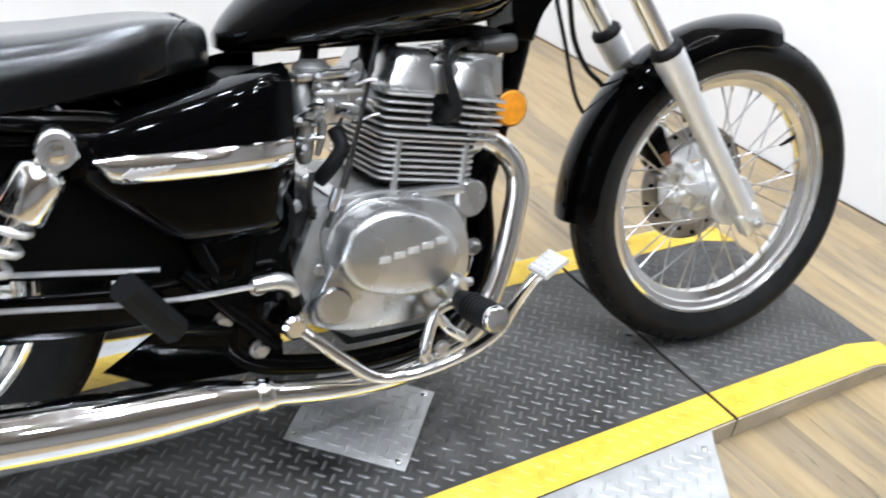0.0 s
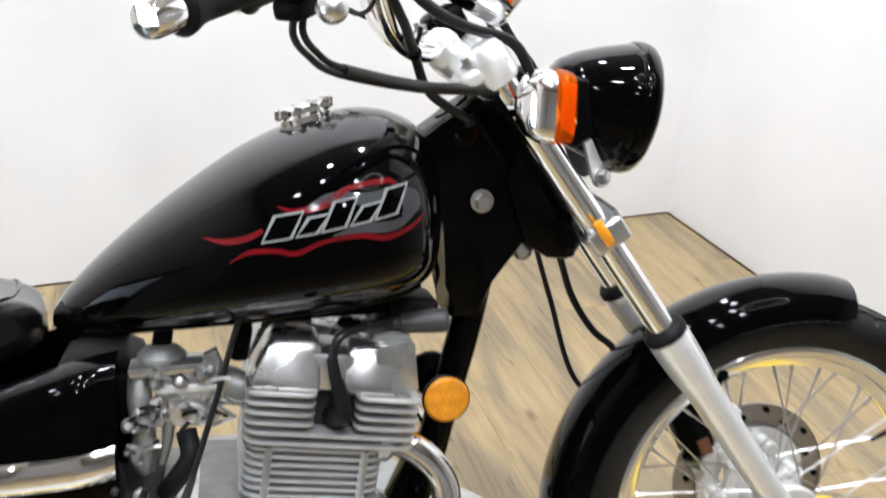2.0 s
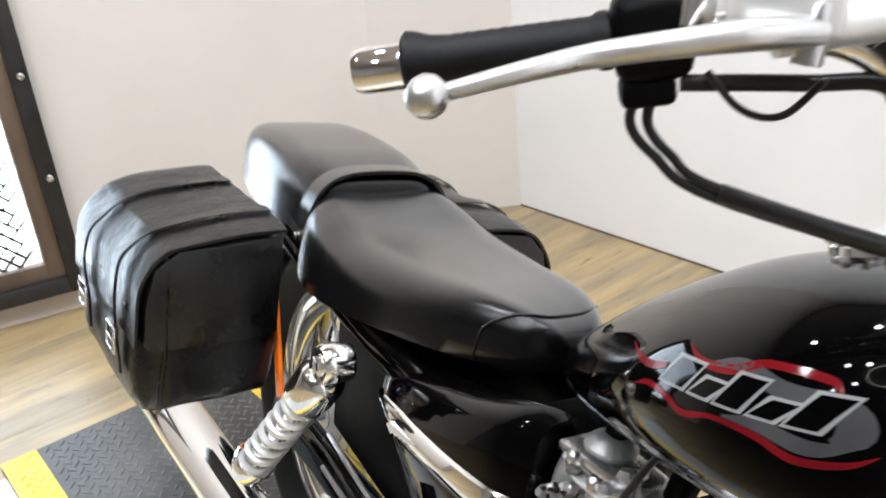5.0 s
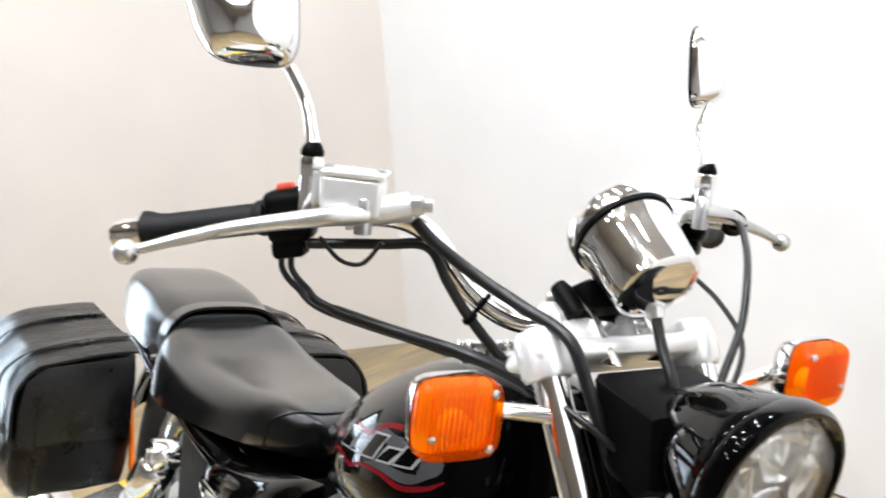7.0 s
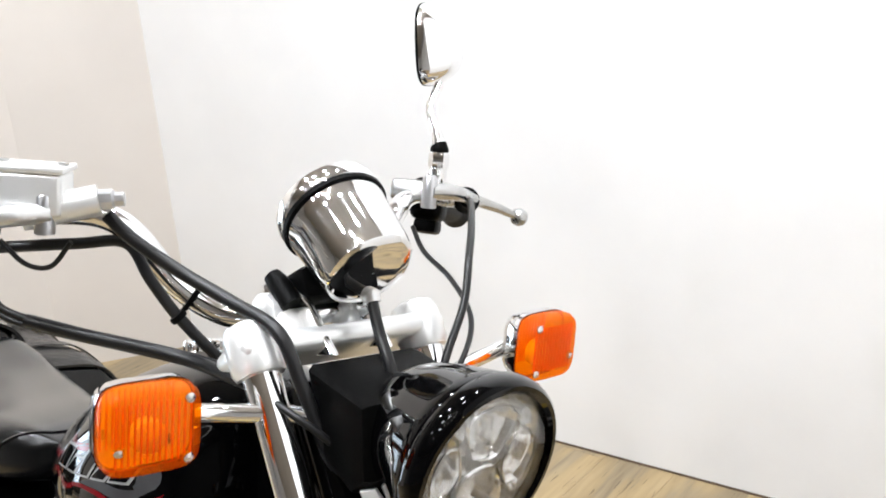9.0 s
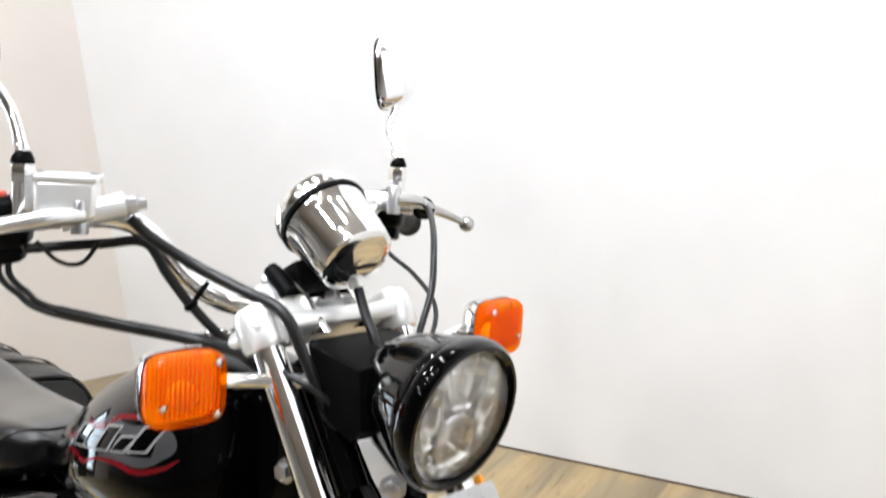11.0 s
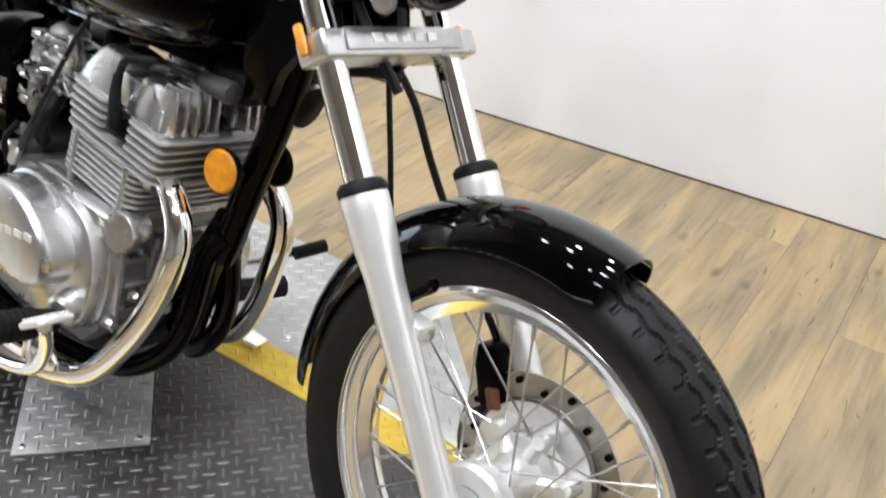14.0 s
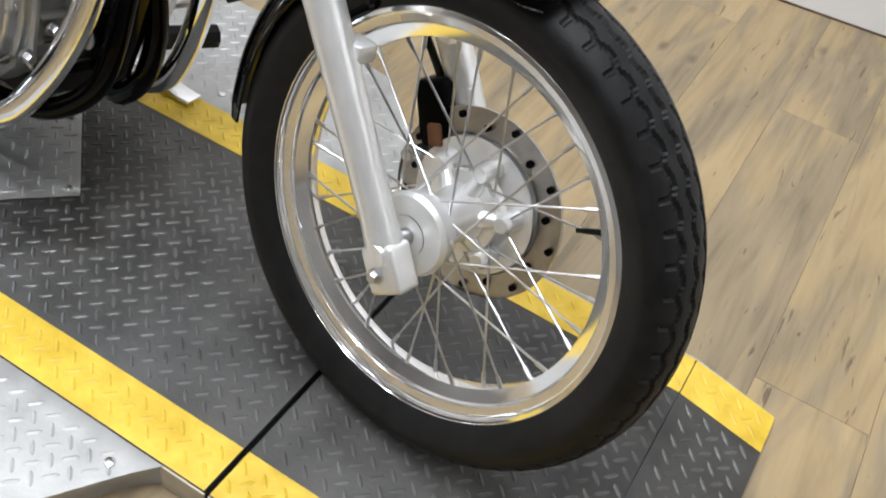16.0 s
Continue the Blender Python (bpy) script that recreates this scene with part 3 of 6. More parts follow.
part("seam_filler", box((SEAM, (PY0 + PY1) / 2, -0.03), (0.008, PY1 - PY0, 0.05), 0), SATIN_BLACK, platform)

# loose square of bright plate lying cornerwise on the deck
cover = tagged(new("floor_cover_plate"), "square bare tread plate screwed on the platform", "cover plate")
q = 0.1465
px, py = -0.7345, -0.004
part("sheet", slab([(px + q, py), (px, py + q), (px - q, py), (px, py - q)], 0.0012, 0.004, 0.0008), LIGHT_PLATE, cover)
tread_part(tread(px - q, px + q, py - q, py + q, 0.004, lambda x, y: abs(x - px) + abs(y - py) < q - 0.014), LIGHT_PLATE, cover)
for dx, dy in ((q - 0.022, 0), (0, -q + 0.022), (-q + 0.022, 0), (0, q - 0.022)):
    part("screw", lathe([(0.006, 0), (0.006, 0.003), (0.004, 0.0042)], (px + dx, py + dy, 0.004), (0, 0, 1), 12), HARDWARE, cover)

# side extensions of bare plate
for sgn, name in ((-1, "right"), (1, "left")):
    edge = PY0 if sgn < 0 else PY1
    out = [(-0.16, 0.0006), (-0.185, 0.03), (-0.26, 0.14), (-0.4, 0.285), (-0.5, 0.3), (-2.1, 0.3), (-2.1, 0.0006)]
    outline = [(x, edge + sgn * y) for x, y in out]
    wing = tagged(new("side_extension"), "bare tread plate side extension of the lift", "lift extension", "lift side extensions")
    part("sheet", slab(outline, -0.006, -0.001, 0.001), LIGHT_PLATE, wing)
    part("skirt", slab([(x - 0.006 if x > -2 else x, edge + sgn * max(0.0012, y - 0.006)) for x, y in out], FLOOR + 0.0005, -0.0062), LIGHT_PLATE, wing)

    def inside(x, y, edge=edge, sgn=sgn):
        d = (y - edge) * sgn
        lim = -0.17 - 0.68 * d if d < 0.14 else -0.27 - 1.0 * (d - 0.14)
        return 0.012 < d < 0.288 and x < lim - 0.012

    tread_part(tread(-2.1, -0.15, min(edge, edge + sgn * 0.3), max(edge, edge + sgn * 0.3), -0.001, inside), LIGHT_PLATE, wing)
    for x, y in ((-0.215, 0.035), (-0.6, 0.035), (-0.6, 0.26), (-1.2, 0.26)):
        part("screw", lathe([(0.007, 0), (0.007, 0.003), (0.0045, 0.0042)], (x, edge + sgn * y, -0.001), (0, 0, 1), 12), HARDWARE, wing)

# ---- motorcycle ----
# x ahead from the front axle, y to the machine's left, z up from the ground; it leans on its side stand
BIKE = Matrix.Translation((0.012, -0.067, 0.006)) @ pose(0, 0, 0, 0, 0, -6.29) @ pose(0, 0, 0, -14.96)
bike = tagged(new("motorcycle"), "black cruiser motorcycle with chrome parts on its side stand", "motorcycle")
bike.matrix_world = BIKE
RAKE = radians(30.7)
WHEEL_STEER = Matrix.Translation((0.111, 0, 0)) @ Matrix.Rotation(radians(-4.2), 4, Vector((-math.sin(RAKE), 0, math.cos(RAKE)))) @ Matrix.Translation((-0.111, 0, 0))
STEER = Matrix.Translation((0.111, 0, 0)) @ Matrix.Rotation(radians(-5.73), 4, Vector((-math.sin(RAKE), 0, math.cos(RAKE)))) @ Matrix.Translation((-0.111, 0, 0))


def turned(bm):
    bmesh.ops.transform(bm, matrix=STEER, verts=bm.verts)
    return bm


def bp(name, bm, material, label="", parent=None, steer=False, smooth=38.0):
    if steer == "wheel":
        bmesh.ops.transform(bm, matrix=WHEEL_STEER, verts=bm.verts)
        steer = False
    return part(name, turned(bm) if steer else bm, material, parent or bike, label, smooth)


def mirrored(pts):
    return [(x, -y, z) for x, y, z in pts]


# -- wheels --


def tyre(center, R, half, bead, depth, blocks, zig, n=696):
    """A tyre with zigzag grooves round the tread and shoulder cuts."""
    bm = bmesh.new()
    rows = 96
    loops = []
    for k in range(n):
        a = 2 * math.pi * k / n
        loop = []
        for j in range(rows):
            s = -1 + 2 * j / (rows - 1)
            ang = s * 2.35
            w = half * math.sin(ang) * (1.0 if abs(ang) < 1.57 else 1.0)
            r = R - (1 - math.cos(min(abs(ang), 1.57))) * half * 0.75
            if abs(ang) > 1.57:
                f = (abs(ang) - 1.57) / 0.78
                r = R - half * 0.75 - f * (R - half * 0.75 - bead)
                w = math.copysign(half * (1 - 0.36 * f ** 1.4), s)
            arc = ang * half
            dig = 0.0
            tri = abs(((a * blocks / (2 * math.pi)) % 1.0) * 2 - 1) - 0.5
            for base in (-0.64, -0.22, 0.22, 0.64):
                d = abs(arc / half - base - zig * tri * (1 if base > 0 else -1))
                if d < 0.06:
                    dig = depth
            if 0.66 < abs(arc / half) < 1.06 and ((a * blocks / (2 * math.pi) + (0.5 if s > 0 else 0)) % 1.0) < 0.11:
                dig = depth
            rr = r - dig * math.cos(min(abs(ang), 1.5))
            loop.append(Vector((center[0] + rr * math.cos(a), center[1] + w - math.copysign(dig * math.sin(min(abs(ang), 1.5)), s) * 0.6, center[2] + rr * math.sin(a))))
        loops.append(loop)
    grid = [[bm.verts.new(p) for p in loop] for loop in loops]
    for k in range(n):
        for j in range(rows - 1):
            bm.faces.new((grid[k][j], grid[k][j + 1], grid[(k + 1) % n][j + 1], grid[(k + 1) % n][j]))
    return bm


def wheel(name, center, rim_r, tyre_R, half, steer, spokes, hub_r, disc):
    cx, cz = center
    o = (cx, 0, cz)
    ax = (0, 1, 0)
    w = half * 0.685
    near = [(0.0, 1.0, 0.0), (0.003, 1.0, -0.002), (-0.005, 1.0, 0.001), (-0.0075, 1.0, -0.004), (-0.008, 1.0, -0.0075), (-0.017, 1.0, -0.0095), (-0.019, 1.0, -0.0125), (-0.0195, 1.0, -0.017), (-0.029, 0.35, 0.0), (-0.034, 0.3, -0.001), (-0.036, 0.0, 0.0)]
    inner = [(rim_r + a, -(w * f + e)) for a, f, e in near] + [(rim_r + a, w * f + e) for a, f, e in near[-2::-1]]
    well = [(rim_r - 0.004, w - 0.006), (rim_r - 0.014, w * 0.6), (rim_r - 0.026, w * 0.2), (rim_r - 0.026, -w * 0.2), (rim_r - 0.014, -w * 0.6), (rim_r - 0.004, -w + 0.006)]
    ring = inner + well
    rim = bp(name, lathe(ring + ring[:1], o, ax, 96, caps=False), RIM_CHROME, "spoked wheel with chrome rim", steer=steer)
    bp("tyre", tyre((cx, 0, cz), tyre_R, half, rim_r - 0.002, 0.0038, 58, 0.12), TYRE, "black road tyre with zigzag tread", rim, steer, 30)
    bp("hub", lathe([(0.018, -0.068), (0.046, -0.066), (0.05, -0.06), (0.048, -0.052), (hub_r, -0.045), (hub_r, -0.038), (hub_r * 0.72, -0.03), (hub_r * 0.62, 0), (hub_r * 0.8, 0.03), (hub_r * 1.1, 0.034), (hub_r * 1.1, 0.044), (0.03, 0.055), (0.016, 0.066)], o, ax, 40), ALLOY, "alloy hub", rim, steer)
    bp("axle", lathe([(0.009, -0.1), (0.009, 0.1)], o, ax, 16), STEEL, "", rim, steer)
    bp("bearing_seal", lathe([(0.024, -0.0686), (0.024, -0.0672), (0.01, -0.0672), (0.01, -0.0686)], o, ax, 24, caps=False), RUBBER, "", rim, steer)
    rr = rim_r - 0.033
    for k in range(spokes):
        a = 2 * math.pi * (k + 0.5) / spokes
        side = -1 if k % 2 else 1
        lead = radians(48) * (1 if (k // 2) % 2 else -1)
        hr = hub_r * 0.92
        p = Vector((cx + hr * math.cos(a + lead), side * 0.041, cz + hr * math.sin(a + lead)))
        e = Vector((cx + rr * math.cos(a), side * 0.006, cz + rr * math.sin(a)))
        d = (e - p).normalized()
        bm = tube([p, e], 0.0015, 6, straight=True)
        tube([e - d * 0.016, e], 0.0028, 6, bm=bm, straight=True)
        bp("spoke", bm, STEEL, "", rim, steer)
    va = radians(28)
    bp("valve", tube([(cx + rr * math.cos(va), 0, cz + rr * math.sin(va)), (cx + (rr - 0.035) * math.cos(va), 0.001, cz + (rr - 0.035) * math.sin(va))], [0.004, 0.0028], 8, straight=True), RUBBER, "", rim, steer)
    if disc:
        d = bp("brake_disc", lathe([(0.12, 0.062), (0.12, 0.066), (0.088, 0.066), (0.088, 0.062)], o, ax, 64, caps=False), DISC, "drilled steel brake disc", rim, steer)
        bp("disc_carrier", lathe([(0.089, 0.0605), (0.086, 0.068), (0.062, 0.07), (0.05, 0.066), (0.05, 0.056), (0.086, 0.056)], o, ax, 48, caps=False), ALLOY, "", rim, steer)
        for k in range(6):
            a = 2 * math.pi * k / 6 + 0.3
            p = (cx + 0.062 * math.cos(a), 0, cz + 0.062 * math.sin(a))
            bp("carrier_boss", lathe([(0.012, 0.056), (0.012, 0.04), (0.012, 0.03), (0.009, 0.024)], p, ax, 12), ALLOY, "", rim, steer)
            bp("carrier_rib", tube([(cx + 0.03 * math.cos(a), 0.03, cz + 0.03 * math.sin(a)), (p[0], 0.042, p[2])], [0.012, 0.008], 10, straight=True), ALLOY, "", rim, steer)
        # black plugs stand in for the dark inside drilled holes
        for k in range(18):
            a = 2 * math.pi * k / 18
            r = 0.098 if k % 2 else 0.11
            bp("hole_plug", lathe([(0.0045, 0.0612), (0.0045, 0.0668)], (cx + r * math.cos(a), 0, cz + r * math.sin(a)), ax, 10), SATIN_BLACK, "", rim, steer)
    return rim


wheel("front_wheel", (-0.005, 0.311), 0.243, 0.3115, 0.0485, "wheel", 36, 0.046, True)
wheel("rear_wheel", (-1.44, 0.305), 0.207, 0.306, 0.064, False, 36, 0.06, False)

# -- front fork --
FORK = Vector((-0.5895, 0, 0.8078))


def on_fork(d, y):
    """A point d metres up the fork leg from the axle."""
    return Vector((0.004, y, 0.292)) + FORK * d


FY = 0.0965
for sy in (-FY, FY):
    leg = bp("fork_leg", lathe([(0.012, -0.032), (0.02, -0.028), (0.0215, -0.01), (0.0215, 0.02), (0.0198, 0.05), (0.0202, 0.12), (0.021, 0.2), (0.0222, 0.29), (0.0262, 0.33), (0.0275, 0.36), (0.0278, 0.38), (0.0265, 0.386), (0.02, 0.387)], on_fork(0, sy), FORK, 32), ALLOY, "satin alloy lower fork leg", steer=True)
    lug = lathe([(0.013, -0.021), (0.0155, -0.018), (0.0155, 0.018), (0.013, 0.021)], on_fork(0.012, sy), (0, 1, 0), 24)
    bp("axle_lug", lug, ALLOY, "", leg, True)
    bp("fork_foot", box(on_fork(-0.006, sy), (0.047, 0.036, 0.056), 0.007, Matrix.Rotation(-radians(36), 4, "Y"), segments=3), ALLOY, "", leg, True)
    bp("pinch_nut", bolt(on_fork(-0.008, sy) + Vector((0.0, -0.024 if sy < 0 else 0.024, 0)), (0, math.copysign(1, sy), 0), 0.007, 0.008), STEEL, "", leg, True)
    bp("fender_boss", box(on_fork(0.235, sy * 0.8) + Vector((0.012, 0, 0.0)), (0.034, 0.03, 0.022), 0.004), ALLOY, "", leg, True)
    bp("dust_seal", lathe([(0.0285, 0.384), (0.0285, 0.392), (0.024, 0.398), (0.018, 0.4)], on_fork(0, sy), FORK, 28), RUBBER, "", leg, True)
    tube_part = bp("fork_tube", lathe([(0.0178, 0.39), (0.0178, 0.77)], on_fork(0, sy), FORK, 32), CHROME, "chrome fork tube", steer=True)
    bp("side_reflector", box(on_fork(0.558, sy) + Vector((0.0, math.copysign(0.034, sy), 0.0)), (0.013, 0.008, 0.036), 0.004, Matrix.Rotation(-radians(36), 4, "Y")), AMBER, "amber bar reflector", steer=True)
# lower clamp with its front cover
cl = on_fork(0.55, 0)
CLM = Matrix.Rotation(-radians(36), 4, "Y")
clamp = bp("lower_clamp", box(cl + Vector((0.005, 0, 0)), (0.05, 0.25, 0.033), 0.006, CLM, segments=3), ENGINE_ALLOY, "satin alloy lower clamp cover", steer=True)
bp("clamp_face", box(cl + CLM @ Vector((0.031, 0.0, 0.0)), (0.004, 0.19, 0.026), 0.002, CLM), STEEL, "", clamp, True)
for k in range(5):
    bp("name_bar", box(cl + CLM @ Vector((0.0335, 0.04 - k * 0.022, 0.0)), (0.0016, 0.015, 0.011), 0.0005, CLM), ALLOY, "", clamp, True)
bp("stem", lathe([(0.024, 0.6), (0.024, 0.76)], on_fork(0, 0) + Vector((-0.05, 0, -0.03)), FORK, 24), FRAME_PAINT, "steering stem", steer=True)
top = on_fork(0.785, 0)
bridge = bp("top_bridge", box(top + Vector((-0.012, 0, 0)), (0.066, 0.236, 0.024), 0.01, CLM, segments=3), ALLOY, "polished top fork bridge", steer=True)
for sy in (-FY, FY):
    bp("fork_cap", lathe([(0.0225, 0.768), (0.026, 0.774), (0.026, 0.806), (0.022, 0.816), (0.012, 0.82)], on_fork(0, sy), FORK, 24), ALLOY, "", bridge, True)
    bp("pinch_bolt", bolt(top + Vector((-0.03, sy * 1.08, 0.006)), (-0.5, 0, 0.86), 0.007), STEEL, "", bridge, True)
    bp("riser", lathe([(0.02, 0), (0.024, 0.008), (0.022, 0.026), (0.026, 0.034)], top + Vector((-0.028, sy * 0.45, 0.0)), (-0.75, 0, 0.66), 20), ALLOY, "", bridge, True)
    bp("riser_clamp", lathe([(0.018, -0.02), (0.0235, -0.016), (0.0235, 0.016), (0.018, 0.02)], (-0.513, sy * 0.45, 0.947), (0, 1, 0), 24), ALLOY, "", bridge, True)
    for dx, dz in ((-0.016, 0.016), (0.014, 0.02)):
        bp("clamp_bolt", bolt(Vector((-0.513 + dx, sy * 0.45, 0.947 + dz)), (-0.4, 0, 1), 0.006, 0.01), CHROME, "", bridge, True)
bp("ignition_lock", tube([(-0.52, -0.047, 0.986), (-0.508, -0.045, 0.978), (-0.488, -0.042, 0.963)], [0.009, 0.0115, 0.0115], 14, 3), SATIN_BLACK, "black switch barrel behind the gauge", steer=True)

# black plates added, outlined to fit the camera's view of the dark behind the fork
for sy in (-1, 1):
    bp("fork_filler_plate", side_plate([(-0.415, 0.845), (-0.385, 0.83), (-0.352, 0.77), (-0.33, 0.712), (-0.345, 0.69), (-0.372, 0.692), (-0.402, 0.71), (-0.43, 0.79)], sy * 0.03, sy * 0.058, 0.006), FRAME_PAINT, "black plate filling the dark between neck and fork", steer=True)
bp("cable_guide", lathe([(0.006, -0.02), (0.011, -0.016), (0.013, 0.006), (0.009, 0.012)], (-0.402, -0.04, 0.7), (0.5, 0, -0.86), 14), STEEL, "grey cable guide", steer=True)

# -- front fender --


def fender(center, r, a0, a1, half, n=60, thick=0.002, flare=0.0):
    bm = bmesh.new()
    sec = []
    for t in np.linspace(-1, 1, 21):
        sec.append((half * math.sin(t * 1.45) / math.sin(1.45), -(1 - math.cos(t * 1.45)) * half * 0.95))
    loops = []
    for k in range(n + 1):
        f = k / n
        a = radians(a0 + (a1 - a0) * f)
        end = min(1.0, 14 * min(f, 1 - f) + 0.45)
        drop = 0.002 * (1 - end)
        outer = [(w * (0.82 + 0.18 * end), r + d * (0.7 + 0.3 * end) - drop) for w, d in sec]
        inner = [(w * 0.965 * (0.82 + 0.18 * end), r + d * (0.7 + 0.3 * end) - thick - drop) for w, d in sec]
        loops.append([Vector((center[0] + q * math.cos(a), w, center[1] + q * math.sin(a))) for w, q in outer + inner[::-1]])
    return rings(bm, loops)


ff = bp("front_fender", fender((-0.003, 0.308), 0.344, 78, 184, 0.058), PAINT, "gloss black front fender", steer=True)
for sy in (-1, 1):
    bp("stay", tube([(-0.128, sy * 0.062, 0.525), (-0.150, sy * 0.07, 0.50), (-0.15, sy * 0.078, 0.475)], 0.006, 8), PAINT, "", ff, True)
    bp("stay_bolt", bolt((-0.125, sy * 0.062, 0.53), (0, sy, 0.3), 0.006), PAINT, "", ff, True)
# brake caliper behind the left leg
cal = bp("brake_caliper", box((-0.1, 0.082, 0.385), (0.05, 0.05, 0.085), 0.012, Matrix.Rotation(-radians(25), 4, "Y"), segments=3), SATIN_BLACK, "black front brake caliper with rusty pads", steer=True)
bp("pad", box((-0.084, 0.056, 0.366), (0.02, 0.008, 0.028), 0.003, Matrix.Rotation(-radians(25), 4, "Y")), PAD, "rusty pad plate", cal, True)
bp("caliper_pin", lathe([(0.008, -0.03), (0.008, 0.036)], (-0.1, 0.06, 0.335), (0, 1, 0), 14), STEEL, "", cal, True)
bp("caliper_piston", lathe([(0.016, -0.0), (0.018, 0.016), (0.014, 0.022)], (-0.092, 0.09, 0.388), (0, 1, 0), 20), ALLOY, "", cal, True)

# -- headlight --
HC, HD = Vector((-0.259, 0.006, 0.874)), Vector((0.986, 0.04, -0.163)).normalized()
shell = bp("headlight", lathe([(0.001, -0.122), (0.026, -0.118), (0.044, -0.107), (0.057, -0.086), (0.068, -0.058), (0.0765, -0.03), (0.0803, -0.018), (0.0802, -0.0165), (0.0798, -0.012), (0.074, -0.012), (0.06, -0.045), (0.001, -0.05)], HC, HD, 56), PAINT, "round headlight in a black shell", steer=True)
hl = bp("lens", lathe([(0.0708, -0.001), (0.0695, 0.005), (0.062, 0.0125), (0.048, 0.0185), (0.027, 0.0225), (0.001, 0.024), (0.001, 0.021), (0.027, 0.0195), (0.048, 0.0155), (0.061, 0.0095), (0.0675, 0.003), (0.069, -0.003)], HC, HD, 56), LENS, "clear headlight lens", shell, True)
hl.visible_shadow = False
bp("reflector_bowl", lathe([(0.0705, -0.003), (0.067, -0.012), (0.053, -0.02), (0.001, -0.023)], HC, HD, 48, caps=False), BOWL, "", shell, True)
bp("rim_ring", lathe([(0.0798, -0.0145), (0.0828, -0.0135), (0.0844, -0.009), (0.0844, -0.001), (0.0828, 0.005), (0.0795, 0.0085), (0.0755, 0.0088), (0.0718, 0.006), (0.0705, 0.0), (0.0722, -0.006)], HC, HD, 64, caps=False), PAINT, "wide black trim ring", shell, True)
hs = Vector((0, 1, 0))
hu = HD.cross(hs) * -1
hs = hu.cross(HD) * -1


def lamp_cell(outline, depth, fins):
    """A deep bright pocket in the lamp's face; outline in (across, up)."""
    mx, mz = sum(p[0] for p in outline) / len(outline), sum(p[1] for p in outline) / len(outline)
    ring = spline(outline + outline[:3], 4)[4:-8]
    loops = [[HC + hs * (mx + (p[0] - mx) * k) + hu * (mz + (p[1] - mz) * k) + HD * d for p in ring] for d, k in ((-0.024, 1.02), (-0.001, 1.04), (0.0005, 1.0), (-0.001, 0.94), (-0.008, 0.84), (-depth * 0.75, 0.6), (-depth, 0.3))]
    bp("lamp_cell", rings(bmesh.new(), loops), BOWL, "", shell, True)
    bp("cell_bulb", lathe([(0.005, 0), (0.0045, 0.004), (0.001, 0.005)], HC + hs * mx + hu * mz - HD * (depth - 0.001), HD, 12), SHADE_ALLOY, "", shell, True)
    wide = max(p[0] for p in outline) - min(p[0] for p in outline)
    for k in range(fins):
        u = mx + (k - (fins - 1) / 2) * wide / (fins + 1)
        bp("cell_fin", box(HC + hs * u + hu * mz - HD * 0.013, (0.014, 0.0012, 0.02), 0.0003), BOWL, "", shell, True)


lamp_cell([(-0.03, 0.034), (-0.024, 0.05), (0.0, 0.055), (0.024, 0.05), (0.03, 0.034), (0.02, 0.006), (0.0, -0.001), (-0.02, 0.006)], 0.03, 0)
lamp_cell([(-0.0155, -0.012), (0.0, -0.008), (0.0155, -0.012), (0.028, -0.047), (0.0, -0.058), (-0.028, -0.047)], 0.028, 2)
for sd in (-1, 1):
    lamp_cell([(sd * u, v) for u, v in ((0.034, 0.024), (0.05, 0.026), (0.06, 0.0), (0.052, -0.024), (0.034, -0.026), (0.026, 0.0))][::sd], 0.026, 1)
    lamp_cell([(sd * u, v) for u, v in ((0.034, 0.052), (0.045, 0.046), (0.052, 0.034), (0.042, 0.033), (0.034, 0.042))][::sd], 0.016, 0)
    lamp_cell([(sd * u, v) for u, v in ((0.034, -0.034), (0.05, -0.032), (0.044, -0.045), (0.036, -0.051))][::sd], 0.016, 0)
for sy in (-1, 1):
    turn = Matrix.Translation((-0.306, sy * 0.036, 0.793)) @ Matrix.Rotation(-sy * radians(40), 4, "Z") @ Matrix.Rotation(radians(90), 4, "X")
    arm = slab([(-0.04, 0.046), (-0.026, 0.05), (-0.004, 0.022), (0.013, 0.006), (0.013, -0.007), (0.004, -0.014), (-0.008, -0.012), (-0.02, 0.004)], -0.0025, 0.0025, 0.0008, m=turn)
    bp("headlight_bracket", arm, ALLOY, "alloy headlight bracket", steer=True)
    d = Vector((math.sin(radians(40)), sy * math.cos(radians(40)), 0))
    bp("bracket_bolt", bolt(Vector((-0.306, sy * 0.036, 0.793)) + d * 0.003, d, 0.0105, 0.008), STEEL, "", steer=True)
# black cover between headlight and fork
cover_part = bp("wiring_cover", side_plate([(-0.425, 0.925), (-0.335, 0.915), (-0.325, 0.85), (-0.345, 0.832), (-0.395, 0.85)], -0.068, 0.068, 0.01), SATIN_BLACK, "black plastic wiring cover", steer=True)
for k in range(6):
    bp("name_bar", box((-0.3318, -0.036 + 0.0105 * k, 0.894), (0.0016, 0.007, 0.009), 0.0004, Matrix.Rotation(radians(-9), 4, "Y")), RUBBER, "", cover_part, True)
bp("fork_shroud", tube([on_fork(0.6, -0.05), on_fork(0.72, -0.05)], 0.02, 14, straight=True), FRAME_PAINT, "", steer=True)
bp("fork_shroud", tube([on_fork(0.6, 0.05), on_fork(0.72, 0.05)], 0.02, 14, straight=True), FRAME_PAINT, "", steer=True)

# -- indicators --


